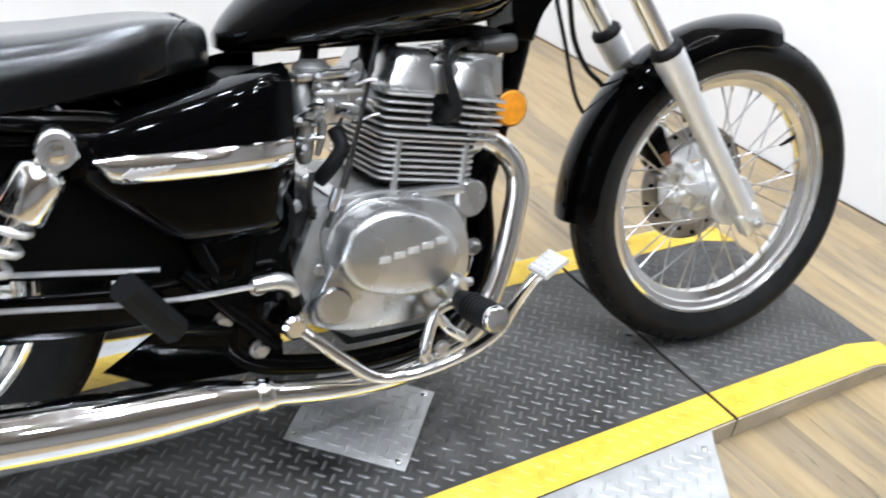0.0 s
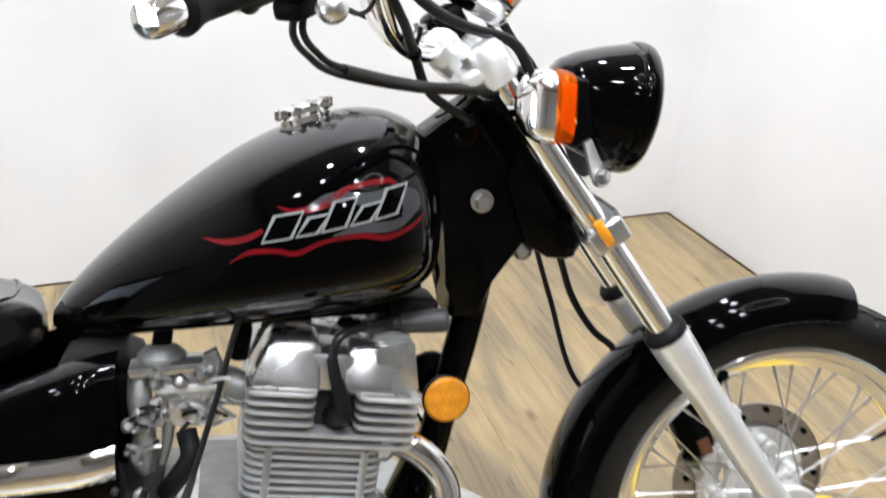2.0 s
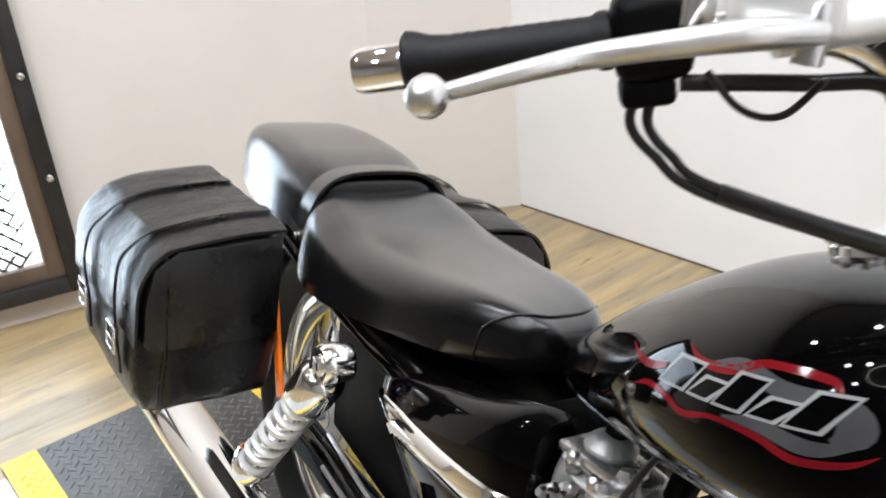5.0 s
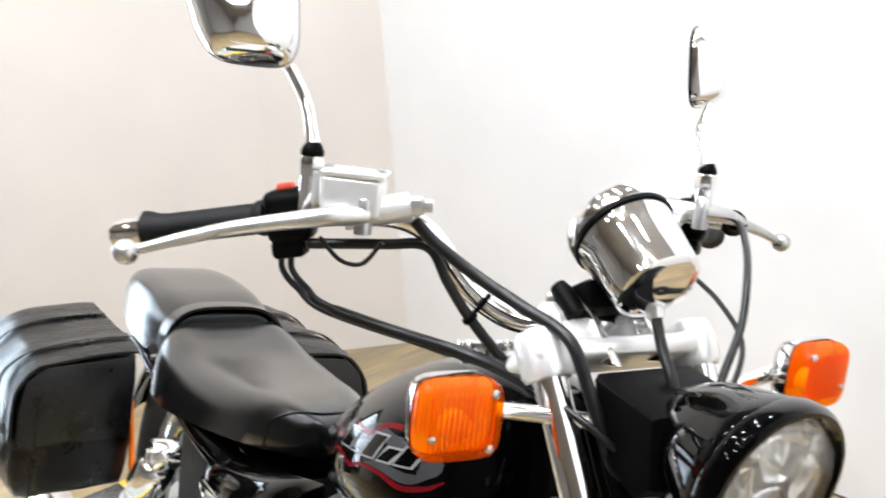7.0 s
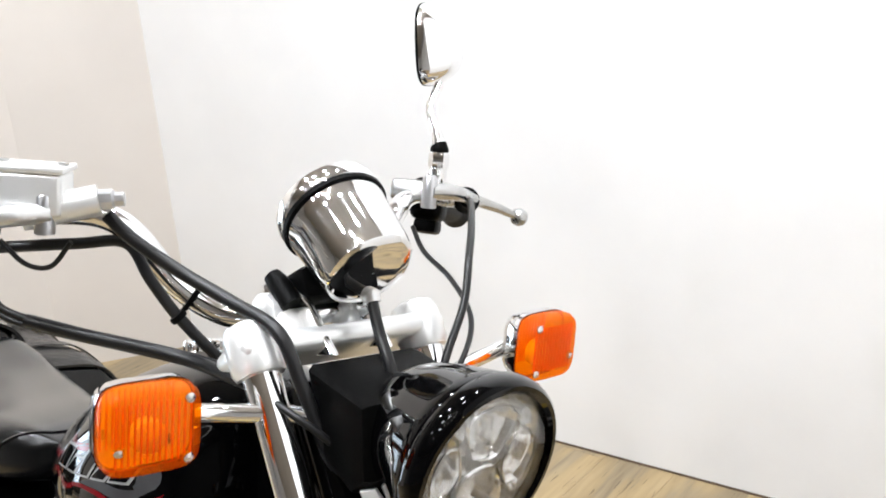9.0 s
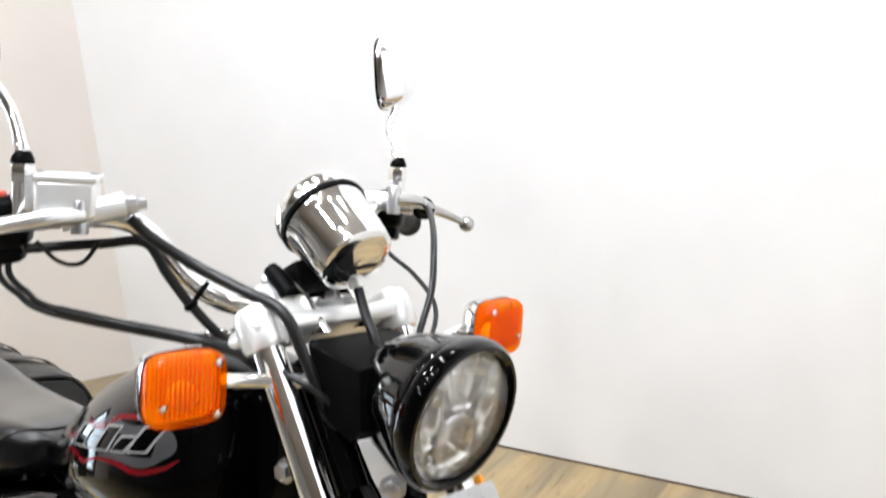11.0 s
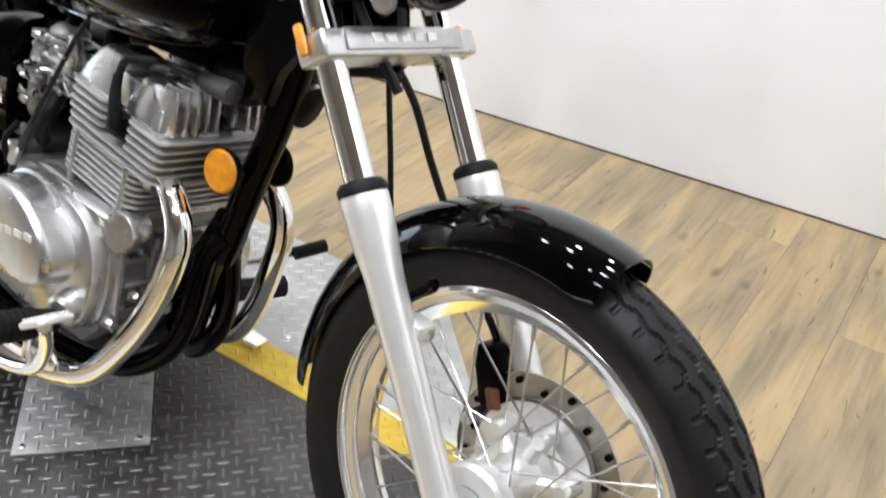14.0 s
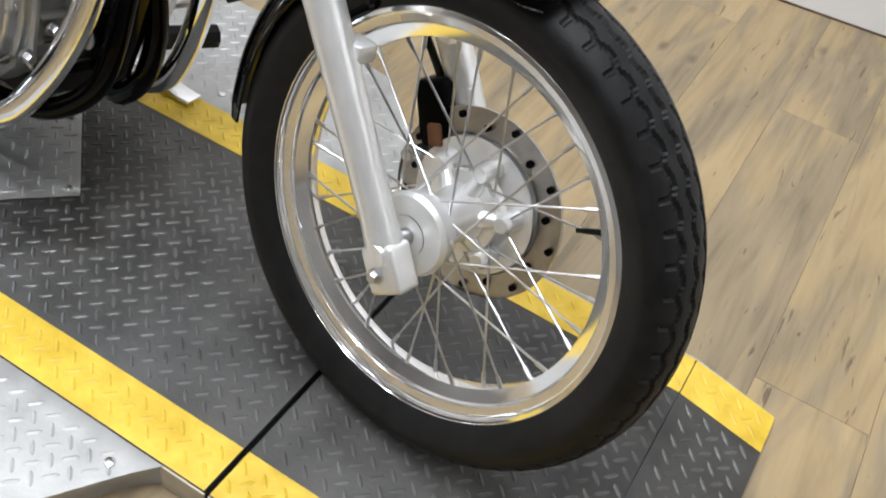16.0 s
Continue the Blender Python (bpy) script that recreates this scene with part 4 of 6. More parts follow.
def indicator(sy):
    c = Vector((-0.427, sy * (0.217 if sy < 0 else 0.238), 0.9 if sy < 0 else 0.907))

    def loop(x, w, h, n=32):
        out = []
        for k in range(n):
            a = 2 * math.pi * k / n
            ca, sa = math.cos(a), math.sin(a)
            out.append(Vector((c.x + x, c.y + w * math.copysign(abs(ca) ** 0.45, ca), c.z + h * math.copysign(abs(sa) ** 0.45, sa))))
        return out

    m = Matrix.Translation(c) @ Matrix.Rotation(radians(-4 if sy < 0 else 4), 4, "Z") @ Matrix.Translation(-c)

    def ip(name, bm, material, label="", parent=None, steer=True):
        bmesh.ops.transform(bm, matrix=m, verts=bm.verts)
        return bp(name, bm, material, label, parent, steer)

    lens = ip("indicator_lens", rings(bmesh.new(), [loop(0.006, 0.04, 0.036), loop(0.008, 0.041, 0.037), loop(0.02, 0.041, 0.037), loop(0.026, 0.0385, 0.0345), loop(0.029, 0.03, 0.027), loop(0.03, 0.012, 0.012)]), SIGNAL, "orange indicator with chrome back")
    ip("reflector", rings(bmesh.new(), [loop(0.0062, 0.0385, 0.0345), loop(0.0, 0.034, 0.03), loop(-0.007, 0.024, 0.02), loop(-0.01, 0.008, 0.008)]), BOWL, "", lens)
    ip("shell", rings(bmesh.new(), [loop(0.004, 0.0395, 0.0355), loop(0.006, 0.0413, 0.0373), loop(-0.006, 0.0405, 0.0365), loop(-0.018, 0.034, 0.031), loop(-0.026, 0.022, 0.02), loop(-0.029, 0.01, 0.01)], caps=False), CHROME, "", lens)
    ip("stalk", tube([c + Vector((-0.02, -sy * 0.01, -0.004)), (-0.45, sy * 0.15, 0.888), (-0.43, sy * 0.1, 0.886), (-0.41, sy * 0.06, 0.884)], 0.0085, 12), CHROME, "", lens, True)
    for dy, dz in ((0.028, 0.025), (0.028, -0.025), (-0.028, -0.012)):
        ip("screw", lathe([(0.0045, 0), (0.0045, 0.002), (0.003, 0.003)], c + Vector((0.0262, -sy * dy, dz)), (1, 0, 0), 12), HARDWARE, "", lens, True)
    for k in range(13):
        ip("lens_rib", box(c + Vector((0.0255, -0.03 + k * 0.005, 0)), (0.0024, 0.0012, 0.05), 0), ORANGE, "", lens, True)
    ip("bulb", lathe([(0.009, 0), (0.015, 0.006), (0.014, 0.014), (0.004, 0.019)], c + Vector((-0.001, sy * -0.002, -0.01)), (1, 0, 0), 16), BULB, "", lens, True)


indicator(-1)
indicator(1)

# -- speedometer --
GC, GA = Vector((-0.438, -0.004, 1.022)), Vector((-0.84, 0, 0.54)).normalized()
cup = bp("speedometer", lathe([(0.001, -0.027), (0.028, -0.0275), (0.039, -0.0265), (0.0445, -0.022), (0.0465, -0.012), (0.0475, 0.0), (0.05, 0.03), (0.0515, 0.05), (0.054, 0.054), (0.055, 0.062), (0.053, 0.07), (0.049, 0.071), (0.048, 0.066)], GC, GA, 48, caps=False), CHROME, "round chrome speedometer cup", steer=True)
bp("dial", lathe([(0.048, 0.066), (0.001, 0.066)], GC, GA, 40, caps=False), SATIN_BLACK, "black dial", cup, True)
bp("band", lathe([(0.0522, 0.046), (0.0545, 0.048), (0.0545, 0.053), (0.0522, 0.054)], GC, GA, 48, caps=False), SATIN_BLACK, "", cup, True)
bp("drive_nut", tube([(-0.449, 0.009, 1.012), (-0.443, 0.009, 0.998), (-0.436, 0.009, 0.986), (-0.43, 0.009, 0.975)], [0.0125, 0.0125, 0.01, 0.0088], 14), ALLOY, "", cup, True)
bp("gauge_bracket", side_plate([(-0.505, 0.985), (-0.47, 0.965), (-0.425, 0.93), (-0.46, 0.92), (-0.5, 0.95)], -0.036, -0.028, 0.003), CHROME, "chrome gauge bracket", steer=True)
bp("gauge_bracket", side_plate([(-0.505, 0.985), (-0.47, 0.965), (-0.425, 0.93), (-0.46, 0.92), (-0.5, 0.95)], 0.028, 0.036, 0.003), CHROME, "chrome gauge bracket", steer=True)
bp("warning_light_block", box((-0.505, 0, 0.975), (0.05, 0.07, 0.035), 0.01, Matrix.Rotation(-radians(30), 4, "Y")), SATIN_BLACK, "black warning light block", steer=True)

# -- handlebar --
half_bar = [(-0.505, 0, 0.946), (-0.52, -0.05, 0.944), (-0.55, -0.085, 0.946), (-0.577, -0.12, 0.972), (-0.6, -0.165, 1.028), (-0.635, -0.215, 1.037), (-0.694, -0.305, 1.02), (-0.772, -0.418, 0.987)]
bar = bp("handlebar", tube(mirrored(half_bar)[::-1] + half_bar[1:], 0.0125, 16, 8), CHROME, "chrome pullback handlebar", steer=True)
for sy in (-1, 1):
    a, b = Vector((-0.694, sy * 0.305, 1.02)), Vector((-0.772, sy * 0.418, 0.987))
    d = (b - a).normalized()
    prof = [(0.016, -0.004), (0.019, -0.002), (0.019, 0.004), (0.0165, 0.008)] + [(0.0162 + 0.0006 * (k % 2), 0.012 + k * 0.004) for k in range(24)] + [(0.0175, 0.112), (0.021, 0.122), (0.022, 0.128), (0.019, 0.131)]
    grip = bp("grip", lathe(prof, a, d, 28), RUBBER, "ribbed black rubber grip", steer=True)
    bp("bar_end", lathe([(0.0155, 0.131), (0.0155, 0.16), (0.0135, 0.165), (0.006, 0.166)], a, d, 24), CHROME, "", grip, True)
    m = Matrix.Translation(a - d * 0.028) @ d.to_track_quat("X", "Z").to_matrix().to_4x4()
    sw = bp("switch_housing", box((0, 0, 0), (0.05, 0.044, 0.056), 0.012, segments=3), SATIN_BLACK, "black switch housing", steer=False)
    sw.data.transform(STEER @ m)
    lo = bp("lower_housing", box((0.005, 0, -0.034), (0.036, 0.032, 0.02), 0.006), SATIN_BLACK, "", sw)
    lo.data.transform(STEER @ m)
    rs = bp("switch", box((0.0, 0.0, 0.03), (0.018, 0.014, 0.008), 0.003), RED_SWITCH if sy < 0 else SATIN_BLACK, "", sw)
    rs.data.transform(STEER @ m)
    # lever with ball end and perch
    perch = a - d * 0.075
    front = Vector((0.72, sy * -0.35, 0)).normalized()
    lever_pts = [Vector((x + (0.018 if sy > 0 else 0.0), sy * y - (0.05 if sy > 0 else 0.0), z + (0.012 if sy > 0 else 0.0))) for x, y, z in ((-0.588, 0.238, 1.044), (-0.592, 0.28, 1.041), (-0.612, 0.325, 1.031), (-0.63, 0.362, 1.021), (-0.637, 0.4, 1.011), (-0.646, 0.442, 0.998))]
    lever = bp("lever", tube(lever_pts, [0.0095, 0.0095, 0.008, 0.0072, 0.0062, 0.005], 12), ENGINE_ALLOY, "polished alloy lever with ball end", steer=True)
    ball = lathe([(0.001, -0.0125), (0.006, -0.011), (0.011, -0.006), (0.0125, 0), (0.011, 0.006), (0.006, 0.011), (0.001, 0.0125)], Vector((-0.648, -0.453, 0.995)) if sy < 0 else Vector((-0.63, 0.403, 1.007)), (0, sy, -0.2), 20)
    bp("ball_end", ball, ENGINE_ALLOY, "", lever, True)
    bp("pivot", lathe([(0.009, -0.018), (0.009, 0.016), (0.006, 0.02)], Vector((-0.59, -0.24, 1.043)) if sy < 0 else Vector((-0.572, 0.19, 1.055)), (0, 0, 1), 16), STEEL, "", lever, True)
    pm = Matrix.Translation(perch + Vector((0.025, 0, 0.006))) @ d.to_track_quat("X", "Z").to_matrix().to_4x4()
    pb = bp("lever_perch", box((0, sy * 0.012, 0), (0.034, 0.085, 0.028), 0.008, segments=3), ENGINE_ALLOY, "alloy lever perch")
    pb.data.transform(STEER @ pm)
    # mirror
    base = Vector((-0.65, -0.275, 1.037)) if sy < 0 else Vector((-0.655, 0.272, 1.037))
    stem = [base, base + Vector((0, 0, 0.055)), base + Vector((-0.008, 0, 0.08)), base + Vector((-0.026, sy * 0.002, 0.11)), base + Vector((-0.04, -0.016 if sy < 0 else 0.026, 0.14))]
    mir = bp("mirror_stem", tube(stem, [0.0115, 0.0108, 0.0068, 0.0063, 0.0062], 14, 6), CHROME, "chrome rear mirror on a curved stem", steer=True)
    bp("lock_nut", lathe([(0.013, 0.036), (0.0135, 0.04), (0.0135, 0.052), (0.011, 0.056)], base, (0, 0, 1), 6), CHROME, "", mir, True)
    bp("boot", lathe([(0.0118, 0.056), (0.0122, 0.06), (0.0085, 0.068), (0.007, 0.07)], base, (0, 0, 1), 14), SATIN_BLACK, "", mir, True)
    ctr = base + Vector((-0.072, -0.058 if sy < 0 else 0.046, 0.192))
    mm = Matrix.Translation(ctr) @ Matrix.Rotation(radians(-22 if sy < 0 else 32), 4, "Z") @ Matrix.Rotation(radians(-8), 4, "Y")

    def mloop(x, f, lift=0.0, n=40):
        pts = []
        for k in range(n):
            t = 2 * math.pi * k / n
            ca, sa = math.cos(t), math.sin(t)
            yy = 0.062 * math.copysign(abs(ca) ** 0.5, ca) * f
            zz = 0.054 * math.copysign(abs(sa) ** 0.55, sa) * f + lift
            yy = yy * (0.9 + 0.12 * zz / 0.054) + sy * 0.012 * (zz / 0.054)
            pts.append(mm @ Vector((x, yy, zz)))
        return pts

    bp("mirror_shell", rings(bmesh.new(), [mloop(-0.013, 0.95), mloop(-0.014, 1.0), mloop(-0.009, 1.0), mloop(-0.002, 0.95, -0.001), mloop(0.008, 0.84, -0.003), mloop(0.018, 0.68, -0.006), mloop(0.026, 0.48, -0.01), mloop(0.031, 0.25, -0.013), mloop(0.0325, 0.08, -0.014)]), CHROME, "chrome mirror shell", mir, True, 60)
    # black ring added: a dark reflection along the glass edge, put into colour
    bp("dark_edge_ring", rings(bmesh.new(), [mloop(-0.0135, 0.93), mloop(-0.0148, 0.95), mloop(-0.0148, 0.99), mloop(-0.0138, 1.012), mloop(-0.012, 1.015), mloop(-0.011, 1.0)]), SATIN_BLACK, "", mir, True)
    bp("mirror_glass", rings(bmesh.new(), [mloop(-0.0132, 0.93), mloop(-0.0142, 0.92)]), MIRROR, "mirror glass", mir, True)

# brake fluid reservoir on the right
d = Vector((-0.546, -0.81, -0.21))
rm = Matrix.Translation((-0.611, -0.243, 1.06)) @ Vector((d.x, d.y, 0)).to_track_quat("X", "Z").to_matrix().to_4x4()
res = bp("fluid_reservoir", box((0, 0, 0), (0.06, 0.046, 0.04), 0.005, segments=3), ALLOY, "square alloy brake fluid reservoir")
res.data.transform(STEER @ rm)
lid = bp("lid", box((0, 0, 0.0225), (0.064, 0.05, 0.006), 0.002), ALLOY, "", res)
lid.data.transform(STEER @ rm)
for u in (-0.026, 0.026):
    s_ = bp("lid_screw", lathe([(0.005, 0), (0.005, 0.0015)], (u, 0, 0.0266), (0, 0, 1), 12), STEEL, "", res)
    s_.data.transform(STEER @ rm)
bp("master_cylinder", tube([(-0.605, -0.255, 1.04), (-0.578, -0.196, 1.056)], 0.0145, 18, straight=True), ALLOY, "alloy brake master cylinder", steer=True)
bp("hose_bolt", lathe([(0.01, 0), (0.01, 0.012), (0.007, 0.014), (0.007, 0.022)], (-0.578, -0.196, 1.056), (0.5, 0.85, 0.1), 8), STEEL, "", steer=True)
bp("clutch_adjuster", lathe([(0.014, 0), (0.017, 0.006), (0.017, 0.018), (0.012, 0.024), (0.008, 0.034)], (-0.618, 0.29, 1.036), (0.75, -0.6, 0.1), 16), SATIN_BLACK, "black rubber boot on the clutch cable", steer=True)

# -- cables --
for name, pts, r in (
    ("throttle_cable", [(-0.678, -0.288, 0.99), (-0.68, -0.286, 0.968), (-0.668, -0.272, 0.95), (-0.637, -0.245, 0.93), (-0.538, -0.13, 0.905), (-0.459, -0.11, 0.904), (-0.39, -0.085, 0.885), (-0.37, -0.04, 0.845)], 0.004),
    ("throttle_cable", [(-0.67, -0.281, 0.99), (-0.671, -0.279, 0.97), (-0.66, -0.266, 0.953), (-0.633, -0.242, 0.936), (-0.535, -0.124, 0.911), (-0.455, -0.1, 0.906), (-0.40, -0.07, 0.875)], 0.004),
    ("brake_hose", [(-0.587, -0.185, 1.04), (-0.57, -0.168, 1.02), (-0.535, -0.135, 0.993), (-0.49, -0.107, 0.973), (-0.436, -0.09, 0.957), (-0.409, -0.08, 0.915), (-0.385, -0.06, 0.85), (-0.335, -0.03, 0.76), (-0.29, 0.0, 0.69)], 0.0075),
    ("switch_wire", [(-0.66, -0.268, 1.0), (-0.62, -0.2, 1.008), (-0.59, -0.165, 1.012), (-0.568, -0.15, 0.98), (-0.553, -0.128, 0.945), (-0.531, -0.09, 0.9), (-0.48, -0.06, 0.865)], 0.0065),
    ("switch_wire", [(-0.645, -0.262, 1.01), (-0.628, -0.245, 0.99), (-0.61, -0.228, 0.99), (-0.595, -0.215, 1.015)], 0.0028),
    ("clutch_cable", [(-0.605, 0.28, 1.039), (-0.56, 0.246, 1.042), (-0.49, 0.185, 1.028), (-0.445, 0.143, 1.005), (-0.422, 0.12, 0.965), (-0.403, 0.085, 0.92), (-0.39, 0.06, 0.87)], 0.0048),
    ("left_switch_wire", [(-0.64, 0.225, 1.0), (-0.597, 0.21, 0.978), (-0.537, 0.204, 0.957), (-0.464, 0.172, 0.932), (-0.42, 0.12, 0.9), (-0.4, 0.06, 0.86)], 0.0036),
    ("speedometer_cable", [(-0.434, 0.009, 0.983), (-0.412, 0.006, 0.95), (-0.388, 0.004, 0.92), (-0.372, 0.006, 0.87), (-0.374, 0.012, 0.8), (-0.355, 0.018, 0.76)], 0.0065),
    ("front_brake_hose", [(-0.36, 0.03, 0.73), (-0.345, 0.045, 0.705), (-0.322, 0.07, 0.66), (-0.295, 0.09, 0.595), (-0.258, 0.1, 0.54), (-0.225, 0.101, 0.512), (-0.19, 0.1, 0.475), (-0.12, 0.088, 0.42)], 0.006),
    ("speedometer_cable", [(-0.375, 0.04, 0.77), (-0.372, 0.05, 0.73), (-0.362, 0.055, 0.684), (-0.335, 0.055, 0.6), (-0.293, 0.055, 0.482), (-0.22, 0.06, 0.42)], 0.0045),
):
    bp(name, tube(pts, r * 0.88, 10, 8), CABLE, "black sheathed cable", steer=True)
bp("cable_sleeve", tube([(-0.634, -0.243, 0.934), (-0.59, -0.19, 0.921), (-0.538, -0.128, 0.908), (-0.465, -0.108, 0.905)], 0.0066, 12, 8), CABLE, "grey-black cable sleeve", steer=True)
bp("hose_bracket", tube([(-0.345, -0.06, 0.7), (-0.325, -0.01, 0.703), (-0.335, 0.045, 0.69)], 0.006, 12), RUBBER, "black hose clip", steer=True)
bp("cable_tie", lathe([(0.0082, -0.003), (0.0088, 0.0), (0.0082, 0.003)], (-0.553, -0.128, 0.945), (0.37, 0.6, -0.75), 14), SATIN_BLACK, "", steer=True)
bp("cable_tie", tube([(-0.553, -0.124, 0.95), (-0.547, -0.118, 0.962), (-0.545, -0.112, 0.972)], 0.0028, 8, 3), SATIN_BLACK, "", steer=True)

# -- tank --
TK = spline([(-0.968, 0.638, 0.614, 0.022), (-0.95, 0.663, 0.608, 0.046), (-0.9, 0.713, 0.608, 0.078), (-0.83, 0.771, 0.614, 0.111), (-0.745, 0.829, 0.623, 0.145), (-0.665, 0.863, 0.632, 0.16), (-0.6, 0.873, 0.64, 0.153), (-0.55, 0.86, 0.652, 0.128), (-0.525, 0.834, 0.672, 0.09), (-0.514, 0.798, 0.71, 0.045)], 8)


def tank_section(x):
    for a, b in zip(TK, TK[1:]):
        if a[0] <= x <= b[0]:
            f = (x - a[0]) / max(1e-9, b[0] - a[0])
            return a + (b - a) * f
    return TK[-1] if x > TK[-1][0] else TK[0]


def tank_mid(s):
    return s[2] + 0.42 * (s[1] - s[2])


def tank_y(x, z):
    """Half the tank's width at (x, z)."""
    s = tank_section(x)
    mid = tank_mid(s)
    t = (z - mid) / (s[1] - mid) if z > mid else (mid - z) / (mid - s[2])
    t = min(1.0, max(0.0, t))
    return s[3] * (1 - t ** 2.3) ** 0.55 if z > mid else s[3] * (1 - t ** 3.0) ** 0.5


def tank_loop(s, n=24):
    mid = tank_mid(s)
    right = []
    for k in range(n + 1):
        a = -math.pi / 2 + math.pi * k / n
        sa = math.sin(a)
        z = mid + (s[1] - mid) * sa if sa > 0 else mid + (mid - s[2]) * sa
        t = abs(sa)
        w = s[3] * (max(0, 1 - t ** 2.3)) ** 0.55 if sa > 0 else s[3] * (max(0, 1 - t ** 3.0)) ** 0.5
        right.append((w, z))
    pts = [(w, z) for w, z in right] + [(-w, z) for w, z in right[-2:0:-1]]
    return [Vector((s[0], w, z)) for w, z in pts]


tank = bp("fuel_tank", rings(bmesh.new(), [tank_loop(s) for s in TK]), PAINT, "gloss black teardrop tank with flame decals", smooth=60)
# black box added to stand in for the darkness under the tank
bp("under_tank_filler", box((-0.73, 0, 0.627), (0.32, 0.08, 0.022), 0.008, Matrix.Rotation(radians(-2), 4, "Y")), SATIN_BLACK, "black filler box for the dark under the tank")
for sy in (-1, 1):
    bp("tank_flange", tube([(x, sy * (tank_y(x, zb + 0.014) + 0.001), zb + 0.014) for x, zt, zb, w in TK[12:-14:3]], 0.0032, 8, 4), PAINT, "", tank)
for x, z in ((-0.755, 0.6), (-0.845, 0.604)):
    bp("under_tank_clip", box((x, -0.05, z), (0.022, 0.03, 0.045), 0.006, Matrix.Rotation(radians(10), 4, "Y")), SATIN_BLACK, "", tank)
cap = bp("filler_cap", lathe([(0.034, -0.004), (0.034, 0.006), (0.03, 0.01), (0.03, 0.016), (0.026, 0.019), (0.001, 0.02)], (-0.672, 0, 0.858), (-0.3, 0, 1), 32), CHROME, "chrome filler cap", tank)
for k in range(10):
    a = 2 * math.pi * k / 10
    bp("cap_knurl", box(Vector((-0.675 + 0.03 * math.cos(a), 0.03 * math.sin(a), 0.871 + 0.009 * math.cos(a))), (0.01, 0.01, 0.012), 0.002), CHROME, "", cap)


def decal(pts, material, sy, lift, name, label=""):
    """A flat shape laid on the tank's flank; pts in (x, z)."""
    bm = bmesh.new()
    vs = [bm.verts.new((x, 0, z)) for x, z in pts]
    f = bm.faces.new(vs)
    bmesh.ops.triangulate(bm, faces=[f])
    for _ in range(3):
        bmesh.ops.subdivide_edges(bm, edges=[e for e in bm.edges if e.calc_length() > 0.008], cuts=1, use_grid_fill=False)
        bmesh.ops.triangulate(bm, faces=bm.faces)
    for v in bm.verts:
        v.co.y = sy * (tank_y(v.co.x, v.co.z) + lift)
    return bp(name, bm, material, label, tank, smooth=80)


def ribbon(path, widths):
    """An outline round a curve with varying width, in (x, z)."""
    c = spline([(*p, w) for p, w in zip(path, widths)], 5)
    up, dn = [], []
    for i, q in enumerate(c):
        t = c[min(i + 1, len(c) - 1)][:2] - c[max(i - 1, 0)][:2]
        n = np.array((-t[1], t[0])) / max(1e-9, np.linalg.norm(t))
        up.append(tuple(q[:2] + n * q[2]))
        dn.append(tuple(q[:2] - n * q[2]))
    return up + dn[::-1]


def flame_point(u, v):
    """Decal coordinates: u along the name (0 to 1), v across it."""
    return (-0.733 + 0.152 * u, 0.736 + 0.031 * u + 0.0275 * v)


for sy in (-1, 1):
    for path, w, mat in (
        ([(0.3, 1.0), (0.5, 1.25), (0.75, 0.9), (1.02, 0.75), (1.1, 0.2), (1.02, -0.15)], [0.001, 0.006, 0.008, 0.01, 0.012, 0.004], GREY),
        ([(0.12, 1.3), (0.25, 1.0), (0.45, 1.05), (0.62, 1.45), (0.9, 1.4), (0.98, 1.1)], [0.0005, 0.0035, 0.0045, 0.0035, 0.0035, 0.001], RED),
        ([(-0.4, 0.55), (-0.25, 0.3), (-0.1, 0.3), (0.02, 0.5)], [0.0005, 0.0035, 0.004, 0.003], RED),
        ([(-0.22, -0.55), (-0.08, -0.25), (0.1, -0.35), (0.25, -0.6), (0.45, -0.35), (0.7, -0.45), (0.9, -0.8), (1.1, -0.65), (1.2, -0.3)], [0.0005, 0.003, 0.0035, 0.0035, 0.0025, 0.0035, 0.004, 0.003, 0.0005], RED),
        ([(0.5, -0.2), (0.7, -0.15), (0.95, -0.4), (1.15, -0.05)], [0.001, 0.006, 0.007, 0.001], GREY),
    ):
        decal(ribbon([flame_point(u, v) for u, v in path], [0.82 * k for k in w]), mat, sy, 0.0006, "flame", "red and grey flame decal")
    # the lettered name becomes five plain slanted blocks with a silver edge
    for u0, u1, v1 in ((0.0, 0.22, 1.0), (0.235, 0.4, 0.72), (0.415, 0.6, 1.12), (0.615, 0.78, 0.72), (0.795, 0.98, 1.12)):
        for grow, mat, lift, nm in ((0.0, SILVER, 0.001, "name_block"), (0.03, PAINT, 0.0014, "name_fill")):
            lean = 0.09
            pts = [flame_point(u0 + grow * 0.7 + lean * 0.0, grow * 3), flame_point(u1 - grow * 0.7, grow * 3), flame_point(u1 - grow * 0.7 + lean, v1 - grow * 3), flame_point(u0 + grow * 0.7 + lean, v1 - grow * 3)]
            decal(pts, mat, sy, lift, nm)

